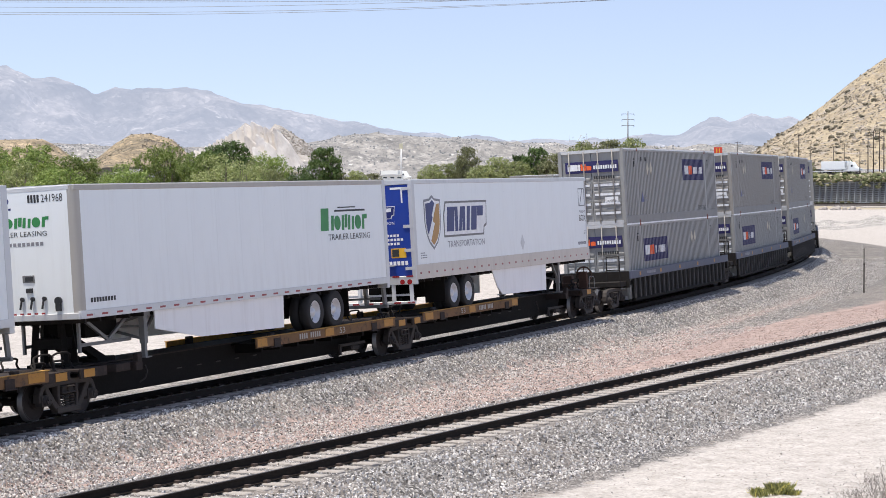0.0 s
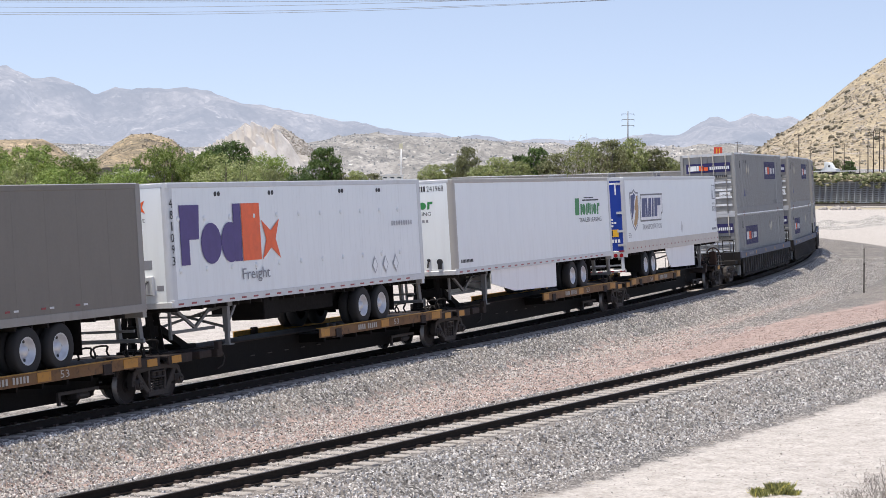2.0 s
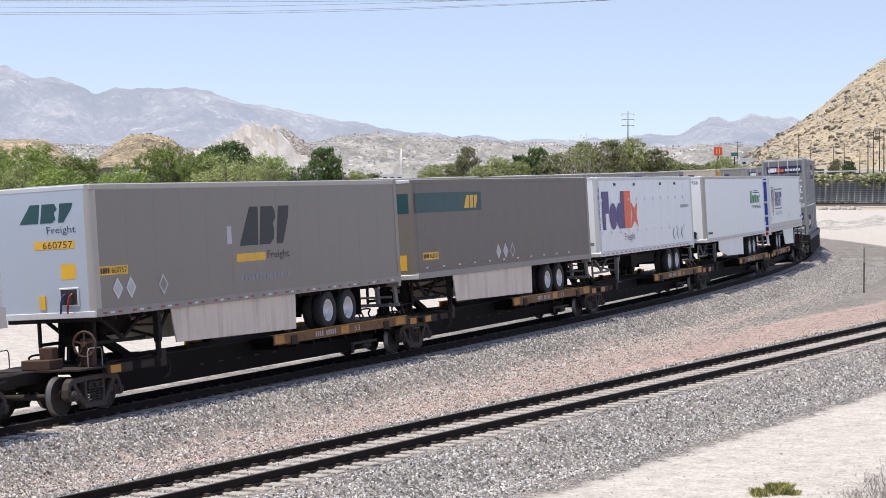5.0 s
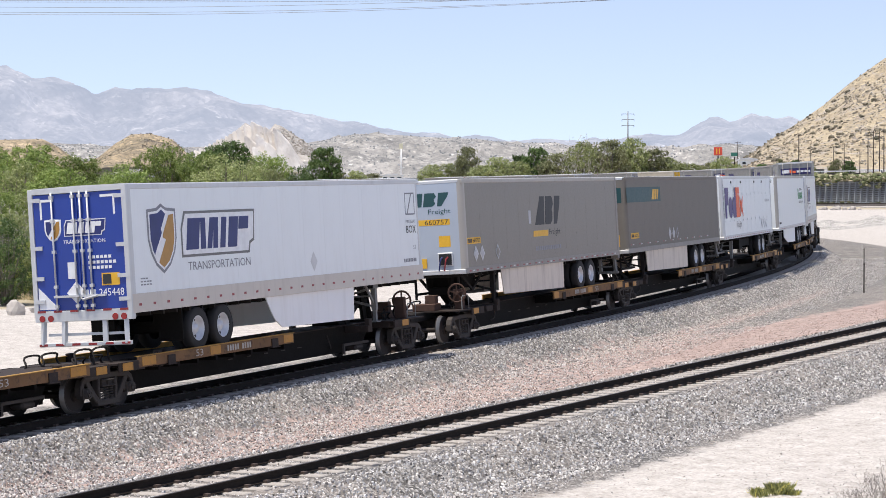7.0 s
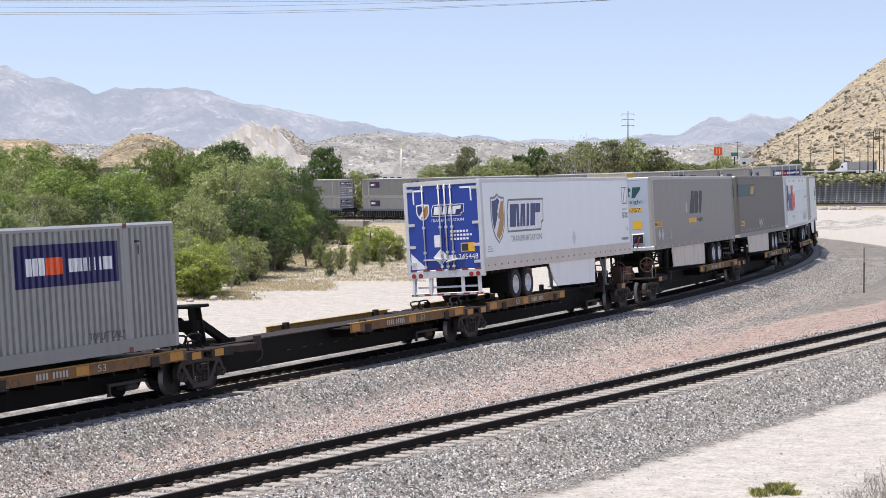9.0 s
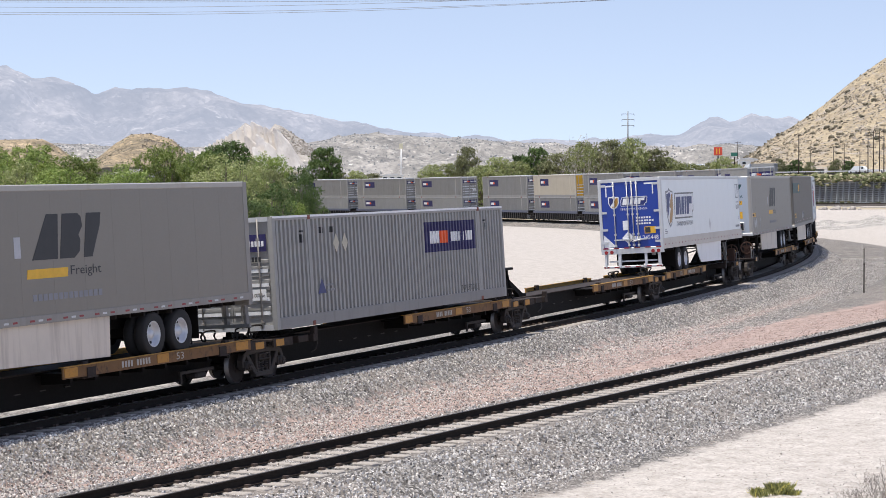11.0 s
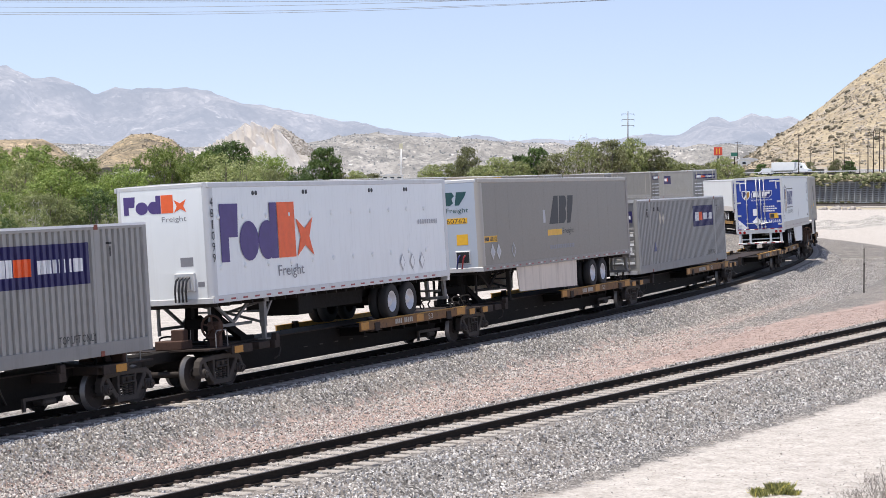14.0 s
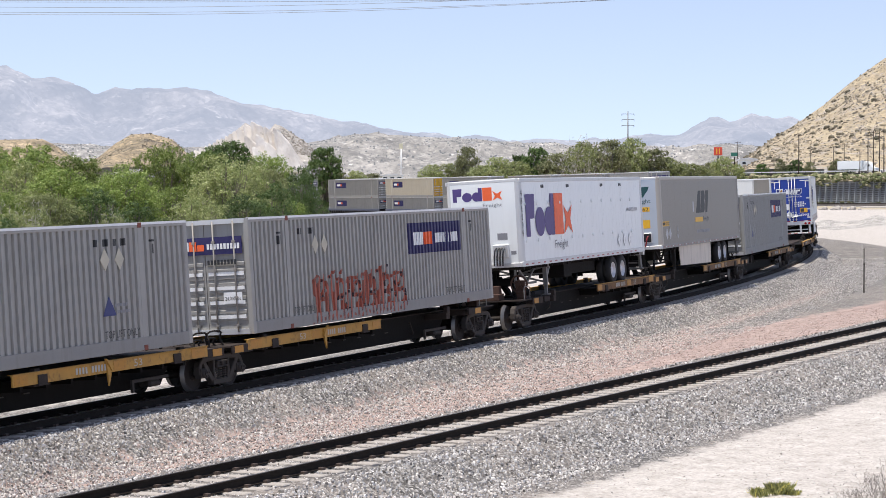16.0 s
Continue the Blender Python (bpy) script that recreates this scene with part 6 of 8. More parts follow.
WELLS = [(42.8, 41.2, 60.9, M_LIGHTGREY, M_LIGHTGREY), (62.78, 60.9, 80.8, M_BRONZE, M_LIGHTGREY), (82.78, 80.8, 100.6, M_BRONZE, M_LIGHTGREY),
         (106.44, 104.6, 124.2, M_FARGREY, M_LIGHTGREY), (125.89, 124.2, 143.2, M_TAN, M_FARGREY), (144.68, 143.2, 162.5, M_FARGREY, M_FARGREY),
         (168.4, 166.5, 186.0, M_FARGREY, M_LIGHTGREY), (187.8, 186.0, 205.3, M_FARGREY, M_LIGHTGREY), (207.2, 205.3, 225.0, M_FARGREY, M_LIGHTGREY),
         (230.9, 229.0, 248.5, M_FARGREY, M_LIGHTGREY), (250.3, 248.5, 268.0, M_LIGHTGREY, M_FARGREY)]
for k, (x, a, b, up, lo) in enumerate(WELLS):
    well_unit(a, b)
    load(container(lo, "grey corrugated container in the well of a well car", True, False, False, k > 2), x, (a, b), 0.32)
    load(container(up, "tan corrugated container stacked on another container" if up is M_TAN else "grey corrugated container stacked on another container", up is not M_TAN, False, True, k > 2), x, (a, b), 3.222)
for s in (41.2, 60.9, 80.8, 100.6, 104.6, 124.2, 143.2, 162.5, 166.5, 186.0, 205.3, 225.0, 229.0, 248.5, 268.0):
    bogie(s)

# ---------------------------------------------------------------- far land
def land_material(name, stops, scale, spots=None, spot_scale=0.2, spot_lo=0.6, rough=0.95, haze_glow=0.0, tint=(0.5, 0.56, 0.68), relief=0.0, speckle=0.0, speckle_mix=1.0):
    m, n, l, b = mat_base(name, rough)
    geo = n.new("ShaderNodeNewGeometry")
    P = geo.outputs["Position"]
    t = tex_noise(n, l, scale, 8, 0.68, P)
    c = ramp(n, l, t.outputs[0], stops).outputs[0]
    if spots:
        s = tex_noise(n, l, spot_scale, 6, 0.7, P)
        f = ramp(n, l, s.outputs[0], [(spot_lo, (0, 0, 0)), (spot_lo + 0.06, (1, 1, 1))])
        c = mix(n, l, f.outputs[0], c, spots)
    if speckle:
        # single stones and bushes, one a cell
        v = n.new("ShaderNodeTexVoronoi")
        v.inputs["Scale"].default_value = speckle
        l.new(P, v.inputs["Vector"])
        sp = n.new("ShaderNodeSeparateColor")
        l.new(v.outputs["Color"], sp.inputs[0])
        k = ramp(n, l, sp.outputs[0], [(0.0, (0.62, 0.62, 0.58)), (0.3, (0.88, 0.88, 0.87)), (0.7, (1.04, 1.03, 1.03)), (0.88, (1.3, 1.29, 1.27)), (1.0, (1.6, 1.58, 1.56))])
        c = mix(n, l, speckle_mix, c, k.outputs[0], "MULTIPLY")
    l.new(c, b.inputs["Base Color"])
    b.inputs["Specular IOR Level"].default_value = 0.1
    if relief:
        r = tex_noise(n, l, scale * 2.2, 10, 0.72, P)
        bump(n, l, b, r.outputs[0], 1.0, relief)
    # aerial haze put into the material: a tinted emission mixed over the slope
    if haze_glow:
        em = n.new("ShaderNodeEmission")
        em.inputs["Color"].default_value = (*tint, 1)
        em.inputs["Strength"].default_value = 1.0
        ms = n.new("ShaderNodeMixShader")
        ms.inputs[0].default_value = haze_glow
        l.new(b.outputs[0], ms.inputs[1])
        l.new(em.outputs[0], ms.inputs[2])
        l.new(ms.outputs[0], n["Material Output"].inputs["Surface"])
    return m


def fractal(X, Y, size, seed, octaves=5, ridged=False):
    out = np.zeros(X.size)
    xf, yf = X.ravel() / size, Y.ravel() / size
    fn = (lambda v: 1 - 2 * abs(noise.noise(v))) if ridged else noise.noise
    for i in range(X.size):
        v, amp, f = 0.0, 1.0, 1.0
        for o in range(octaves):
            v += amp * fn(Vector((xf[i] * f, yf[i] * f, seed + o * 7.3)))
            amp *= 0.5
            f *= 2.05
        out[i] = v
    return out.reshape(X.shape)


def ridge(name, label, skyline, y_foot, y_ridge, y_back, z_foot, material, rough_amp, size, seed, nx=150, ny=44, power=1.0, kind="structure", ridged=True, ribs=None, flat=False, fine_amp=0.0):
    """A range of hills: the skyline gives x and z at the depth y_ridge."""
    sx, sz = [p[0] for p in skyline], [p[1] for p in skyline]
    xs = np.linspace(sx[0], sx[-1], nx)
    vs = np.concatenate([np.linspace(0, 1, ny), [1.06, 1.15, 1.4]])
    U, V = np.meshgrid(xs, vs)
    Y = np.where(V <= 1, y_foot + V * (y_ridge - y_foot), y_ridge + (V - 1) / 0.4 * (y_back - y_ridge))
    X = U * (Y / y_ridge)
    Zr = np.interp(U, sx, sz)
    rise = np.where(V <= 1, V ** power, 1 - (V - 1) * 1.6)
    Z = z_foot + (Zr - z_foot) * rise
    f = fractal(X, Y, size, seed, 5, ridged)
    f = f - f.mean()
    Z = Z + f * rough_amp * np.clip(V * 1.6, 0, 1) * np.where(V > 0.9, 0.05, 1)
    fine = fractal(X, Y, size * 0.22, seed + 5, 4, True)
    Z = Z + (fine - fine.mean()) * rough_amp * fine_amp * np.clip(V * 1.6, 0, 1)
    if ribs:
        # tilted beds: one steep and one long face to each rib
        period, amp, skew = ribs
        ph = (X + skew * Y) / period + 0.35 * fractal(X, Y, period * 5, seed + 3, 3)
        saw = ph - np.floor(ph)
        Z = Z + amp * (np.where(saw < 0.8, saw / 0.8, (1 - saw) / 0.2) - 0.6) * np.clip(V * 2, 0, 1) * (V <= 1.1)
    # slopes stay below their own skyline
    cap = EYE[2] + (Zr - EYE[2]) * Y / y_ridge * (0.80 + 0.2 * np.clip(V, 0, 1))
    over = np.where(V < 0.97, np.maximum(Z - cap, 0), 0)
    Z = Z - over * 0.85
    nv, nu = X.shape
    idx = np.arange(nv * nu).reshape(nv, nu)
    faces = np.stack([idx[:-1, :-1], idx[:-1, 1:], idx[1:, 1:], idx[1:, :-1]], -1).reshape(-1, 4)
    me = bpy.data.meshes.new(name)
    me.from_pydata(np.stack([X, Y, Z], -1).reshape(-1, 3).tolist(), [], faces.tolist())
    me.materials.append(material)
    if not flat:
        me.shade_smooth()
    return tagged(new(name, me), label, "hill", kind=kind), X, Y, Z


M_CRIB = painted("weathered_concrete", (0.25, 0.26, 0.27), 0.9, 0, 0.5, (0.1, 0.09, 0.085), False, 1)
# the far range carries the most painted haze
M_FAR = land_material("hazy_mountain", [(0.36, (0.06, 0.065, 0.07)), (0.5, (0.20, 0.185, 0.175)), (0.64, (0.44, 0.40, 0.37))], 0.006, (0.66, 0.62, 0.57), 0.016, 0.62, haze_glow=0.64, tint=(0.535, 0.59, 0.745), relief=16, speckle=0.12)
# foothill colour with haze mixed in as emission
M_FAR2 = land_material("hazy_foothill", [(0.36, (0.10, 0.095, 0.075)), (0.5, (0.25, 0.235, 0.20)), (0.64, (0.44, 0.41, 0.365))], 0.03, (0.62, 0.595, 0.55), 0.09, 0.58, haze_glow=0.34, tint=(0.57, 0.56, 0.62), relief=5, speckle=0.3)
# nearer slopes: own dry colours plus a little painted haze emission
M_MID = land_material("dry_hill", [(0.34, (0.15, 0.125, 0.085)), (0.5, (0.31, 0.24, 0.145)), (0.66, (0.45, 0.355, 0.235))], 0.06, (0.17, 0.16, 0.105), 0.2, 0.60, haze_glow=0.10, tint=(0.5, 0.54, 0.62), relief=2, speckle=0.5)
M_HILL = land_material("dry_grass_slope", [(0.34, (0.24, 0.19, 0.125)), (0.5, (0.37, 0.295, 0.185)), (0.66, (0.47, 0.385, 0.255))], 0.10, (0.33, 0.285, 0.235), 0.22, 0.52, haze_glow=0.12, tint=(0.55, 0.57, 0.62), relief=0.8, speckle=0.8, speckle_mix=0.6)
M_ROCK = land_material("pale_sandstone", [(0.34, (0.54, 0.49, 0.44)), (0.5, (0.72, 0.67, 0.615)), (0.66, (0.80, 0.76, 0.71))], 0.05, (0.36, 0.315, 0.275), 0.10, 0.64, haze_glow=0.10, tint=(0.55, 0.56, 0.62), relief=0.8)
M_ROCKBASE = land_material("stony_brown_slope", [(0.34, (0.27, 0.24, 0.21)), (0.5, (0.37, 0.335, 0.295)), (0.66, (0.47, 0.43, 0.385))], 0.10, (0.60, 0.565, 0.52), 0.25, 0.60, haze_glow=0.14, tint=(0.55, 0.56, 0.62), relief=0.8)
M_PALEROCK = island_mat("pale_rock", [(0.0, (0.30, 0.27, 0.235)), (0.5, (0.40, 0.365, 0.32)), (1.0, (0.52, 0.485, 0.44))], 0.95, 0.1)
M_BROWNROCK = island_mat("brown_rock", [(0.0, (0.19, 0.16, 0.135)), (0.5, (0.30, 0.26, 0.22)), (1.0, (0.44, 0.395, 0.35))], 0.95, 0.1)

YF = 4400.0


def sky_pts(pairs, y):
    """Skyline from bearings: (tangent right of ahead, tangent above eye level), both times 1000."""
    return [(a * y / 1000, EYE[2] + b * y / 1000) for a, b in pairs]


FAR_LINE = sky_pts([(-330, 40), (-260, 62), (-203, 72.4), (-187, 66.7), (-169, 65.4), (-159, 61), (-141, 62.3), (-114, 61.5), (-92, 55.8), (-76, 52), (-58, 49.3), (-48, 46.7), (-35, 47), (-17, 42.3), (4, 41), (30, 39.7), (56, 38.2), (92, 40.3), (108, 40.7), (122, 47.8), (134, 46.7), (141, 49.8), (160, 48), (180, 44), (230, 52), (300, 46)], YF)
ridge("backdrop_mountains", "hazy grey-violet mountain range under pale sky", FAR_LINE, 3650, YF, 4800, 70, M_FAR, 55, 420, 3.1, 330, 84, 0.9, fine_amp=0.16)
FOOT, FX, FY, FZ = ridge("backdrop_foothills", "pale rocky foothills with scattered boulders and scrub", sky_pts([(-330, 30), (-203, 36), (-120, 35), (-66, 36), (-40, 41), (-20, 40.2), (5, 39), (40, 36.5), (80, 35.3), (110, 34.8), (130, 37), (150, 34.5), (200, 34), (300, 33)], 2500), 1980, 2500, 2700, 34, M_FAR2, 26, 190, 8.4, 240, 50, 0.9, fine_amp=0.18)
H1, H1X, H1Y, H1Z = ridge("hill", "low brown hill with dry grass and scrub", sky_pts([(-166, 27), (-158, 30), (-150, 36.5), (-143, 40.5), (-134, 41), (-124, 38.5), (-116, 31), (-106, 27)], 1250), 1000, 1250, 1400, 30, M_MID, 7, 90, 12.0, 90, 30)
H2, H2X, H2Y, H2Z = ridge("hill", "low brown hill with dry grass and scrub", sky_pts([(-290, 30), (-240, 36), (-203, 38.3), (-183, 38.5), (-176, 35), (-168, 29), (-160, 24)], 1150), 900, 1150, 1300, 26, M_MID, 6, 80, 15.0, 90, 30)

# tilted sandstone slabs: a low brown shoulder with pale fins leaning over it
ROCK_LINE = [(-117, 29), (-115, 34.5), (-111, 36), (-105, 38.5), (-101, 40.6), (-96, 44.3), (-93, 46.6), (-90.5, 48.6), (-86, 46.2), (-81, 43.8), (-77, 46), (-74, 45), (-68, 41), (-62, 37), (-57, 31)]
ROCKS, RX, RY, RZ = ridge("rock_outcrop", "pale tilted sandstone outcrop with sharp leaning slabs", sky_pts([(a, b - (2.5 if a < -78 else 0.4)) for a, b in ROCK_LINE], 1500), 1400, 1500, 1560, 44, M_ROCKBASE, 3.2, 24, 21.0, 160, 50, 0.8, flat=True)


def rock_slab(a, top, foot, wide, run, depth, seed):
    """A leaning plate of bedded rock; bearings and heights are tangents times 1000 at its depth."""
    rng = random.Random(seed)
    k = depth / 1000
    # outline from the left foot over the tip, down the long dip slope to the right foot
    pts = [(a + 0.4 + 0.3 * (top - foot), foot), (a + 0.9, foot + 0.55 * (top - foot)), (a - 0.3, top - 0.8), (a + 0.25, top), (a + 0.42 * wide, top - 0.35 - 0.1 * wide)]
    for q in (0.3, 0.55, 0.8, 1.0):
        pts.append((a + wide * 0.6 + run * q + rng.uniform(-0.3, 0.3), top - 0.8 - (top - 0.8 - foot) * q + rng.uniform(-0.3, 0.3)))
    bm = bmesh.new()
    front = [bm.verts.new((x * k, depth + (x - a) * 2.2 + 1.1 * (z - foot) + rng.uniform(-0.5, 0.5), EYE[2] + z * k)) for x, z in pts]
    back = [bm.verts.new((v.co.x + 2.0 + rng.uniform(-1, 1), v.co.y + 16, v.co.z - 1.5)) for v in front]
    n = len(pts)
    bm.faces.new(front)
    for i in range(n):
        bm.faces.new((front[i], back[i], back[(i + 1) % n], front[(i + 1) % n]))
    bmesh.ops.triangulate(bm, faces=[f for f in bm.faces if len(f.verts) > 4])
    bmesh.ops.subdivide_edges(bm, edges=list(bm.edges), cuts=2, use_grid_fill=True)
    for v in bm.verts:
        v.co += Vector((0.5 * noise.noise(v.co * 0.16 + Vector((seed, 0, 0))), 1.3 * noise.noise(v.co * 0.12 + Vector((0, seed, 0))), 0.5 * noise.noise(v.co * 0.16 + Vector((0, 0, seed)))))
    bmesh.ops.recalc_face_normals(bm, faces=bm.faces)
    part("rock_slab", bm, M_ROCK, ROCKS)


def rock_slabs():
    rng = random.Random(9)
    lx, lz = [p[0] for p in ROCK_LINE], [p[1] for p in ROCK_LINE]
    a, i = -116.5, 0
    while a < -77:
        wide = rng.uniform(1.7, 2.9) if a < -97 else rng.uniform(2.6, 4.2)
        top = float(np.interp(a, lx, lz)) + rng.uniform(-0.5, 0.5)
        rock_slab(a, top, 25.0, wide, (top - 25) * rng.uniform(0.55, 0.8), 1400 - i * 3.0, i)
        a += wide * 0.8
        i += 1
    for q, (a, top) in enumerate(((-104, 35.0), (-98, 37.5), (-92, 40.5), (-87, 41.5), (-83, 38), (-95, 34.5), (-88, 35.5))):
        rock_slab(a, top, 24.0, 3.6, (top - 24) * 0.9, 1350 - q * 3, 50 + q)


rock_slabs()

# the slope beyond the motorway
_hs = [(124, 26), (136, 31.5), (147, 37.5), (157, 45), (168, 51.5), (181, 60.5), (193, 70.5), (211, 83.5), (240, 104), (300, 140), (420, 190)]
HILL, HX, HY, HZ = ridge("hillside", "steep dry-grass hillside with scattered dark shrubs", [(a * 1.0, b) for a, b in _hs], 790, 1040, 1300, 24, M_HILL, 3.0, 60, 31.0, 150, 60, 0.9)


def clumps(name, label, places, material, lumps=3, seed=5, kind="stuff", category="shrub"):
    """Many small bushes as one mesh of jagged lumps."""
    rng = random.Random(seed)
    ico = bmesh.new()
    if lumps > 2:
        bmesh.ops.create_icosphere(ico, subdivisions=1, radius=1)
    else:
        bmesh.ops.create_cube(ico, size=1.35)
    iv = [v.co.copy() for v in ico.verts]
    fi = [tuple(v.index for v in f.verts) for f in ico.faces]
    ico.free()
    V, F = [], []
    for x, y, z, r in places:
        for q in range(lumps):
            b = len(V)
            ox, oy, oz = rng.uniform(-0.6, 0.6) * r, rng.uniform(-0.6, 0.6) * r, rng.uniform(0, 0.5) * r
            rr = r * rng.uniform(0.45, 0.8)
            for v in iv:
                j = rng.uniform(0.6, 1.25)
                V.append((x + ox + v.x * rr * j, y + oy + v.y * rr * j, z + oz + v.z * rr * j * 0.8))
            F += [tuple(i + b for i in f) for f in fi]
    me = bpy.data.meshes.new(name)
    me.from_pydata(V, [], F)
    me.materials.append(material)
    return tagged(new(name, me), label, category, kind=kind)


M_SCRUB = island_mat("dusty_scrub", [(0.0, (0.13, 0.125, 0.09)), (0.5, (0.20, 0.18, 0.135)), (1.0, (0.30, 0.265, 0.205))], 0.9, 0.1)
# these rocks and shrubs get painted haze too, to go with the foothills
M_HAZEROCK = land_material("hazy_pale_rock", [(0.3, (0.46, 0.43, 0.385)), (0.6, (0.68, 0.65, 0.60))], 0.2, haze_glow=0.25, tint=(0.5, 0.52, 0.6))
M_HAZESCRUB = land_material("hazy_scrub", [(0.3, (0.06, 0.065, 0.045)), (0.6, (0.12, 0.115, 0.08))], 0.2, haze_glow=0.40, tint=(0.46, 0.48, 0.55))
M_HILLSCRUB = island_mat("hillside_scrub", [(0.0, (0.20, 0.18, 0.14)), (0.5, (0.31, 0.27, 0.205)), (1.0, (0.43, 0.37, 0.28))], 0.9, 0.1)
M_SAGE = island_mat("sage_brush", [(0.0, (0.06, 0.075, 0.03)), (0.4, (0.13, 0.14, 0.07)), (0.75, (0.225, 0.21, 0.125)), (1.0, (0.36, 0.325, 0.23))], 0.9, 0.1)
_rng = random.Random(11)


def strewn(GX, GY, GZ, count, sizes, rows, cols, off=0.0):
    """Places at random on a slope given by its grid."""
    out = []
    for _ in range(count):
        a, b = _rng.uniform(*rows), _rng.uniform(*cols)
        i, j = int(a), int(b)
        fa, fb = a - i, b - j
        p = [(G[i, j] * (1 - fa) + G[i + 1, j] * fa) * (1 - fb) + (G[i, j + 1] * (1 - fa) + G[i + 1, j + 1] * fa) * fb for G in (GX, GY, GZ)]
        out.append((p[0], p[1], p[2] + off, _rng.choice(sizes)))
    return out


clumps("hillside_scrub", "grey-brown dry shrubs dotted over the hillside", strewn(HX, HY, HZ, 5200, (0.26, 0.34, 0.42, 0.55, 0.72), (1, 59), (0, 90)), M_HILLSCRUB, 2, 6)
clumps("hillside_rocks", "pale broken rocks over the hillside", strewn(HX, HY, HZ, 5200, (0.25, 0.35, 0.5, 0.75), (1, 52), (34, 90), -0.1), M_PALEROCK, 1, 16, category="rock")
clumps("hillside_bushes", "dark olive bushes on the hillside", strewn(HX, HY, HZ, 260, (0.6, 0.8, 1.0, 1.4), (1, 58), (8, 88)), M_SCRUB, 6, 17)
clumps("hill_scrub", "dark dry shrubs dotted over a low hill", strewn(H1X, H1Y, H1Z, 1100, (0.3, 0.4, 0.5, 0.7), (4, 29), (0, 88)) + strewn(H2X, H2Y, H2Z, 1000, (0.3, 0.4, 0.5, 0.7), (4, 29), (20, 88)), M_SCRUB, 1, 7)
clumps("hill_rocks", "brown rocks on a low hill", strewn(H1X, H1Y, H1Z, 900, (0.3, 0.5, 0.7), (12, 30), (40, 88)) + strewn(H2X, H2Y, H2Z, 400, (0.3, 0.5), (14, 30), (20, 88)), M_BROWNROCK, 1, 18, category="rock")
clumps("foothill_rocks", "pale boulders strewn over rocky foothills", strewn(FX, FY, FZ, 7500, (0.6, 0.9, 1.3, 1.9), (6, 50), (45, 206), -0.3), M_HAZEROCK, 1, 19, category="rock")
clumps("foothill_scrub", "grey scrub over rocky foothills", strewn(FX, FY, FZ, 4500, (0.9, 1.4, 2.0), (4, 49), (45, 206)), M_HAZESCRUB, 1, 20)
clumps("outcrop_boulders", "pale brown boulders beside a sandstone outcrop", strewn(RX, RY, RZ, 1300, (0.4, 0.7, 1.0, 1.4), (8, 48), (112, 157), -0.4), M_PALEROCK, 1, 21, category="rock")

# ---------------------------------------------------------------- trees
M_BARK = painted("grey_bark", (0.20, 0.17, 0.145), 0.9, 0, 0.5, (0.08, 0.065, 0.05), True, 3)
LEAF = {
    "lime": island_mat("lime_leaf", [(0.0, (0.19, 0.235, 0.045)), (0.5, (0.34, 0.395, 0.085)), (0.9, (0.47, 0.51, 0.15)), (1.0, (0.62, 0.63, 0.34))], 0.5, 0.4, 0.5),
    "fresh": island_mat("fresh_leaf", [(0.0, (0.105, 0.155, 0.036)), (0.5, (0.19, 0.255, 0.060)), (0.9, (0.285, 0.35, 0.105)), (1.0, (0.42, 0.45, 0.20))], 0.55, 0.3, 0.35),
    "olive": island_mat("olive_leaf", [(0.0, (0.17, 0.20, 0.075)), (0.5, (0.265, 0.30, 0.12)), (0.9, (0.35, 0.375, 0.175)), (1.0, (0.44, 0.44, 0.26))], 0.55, 0.3, 0.35),
    "dun": island_mat("dun_leaf", [(0.0, (0.115, 0.125, 0.055)), (0.5, (0.20, 0.21, 0.10)), (0.9, (0.28, 0.285, 0.15)), (1.0, (0.38, 0.37, 0.24))], 0.55, 0.3, 0.3),
    "deep": island_mat("deep_leaf", [(0.0, (0.045, 0.082, 0.024)), (0.5, (0.088, 0.142, 0.042)), (1.0, (0.17, 0.225, 0.08))], 0.5, 0.3, 0.3),
}


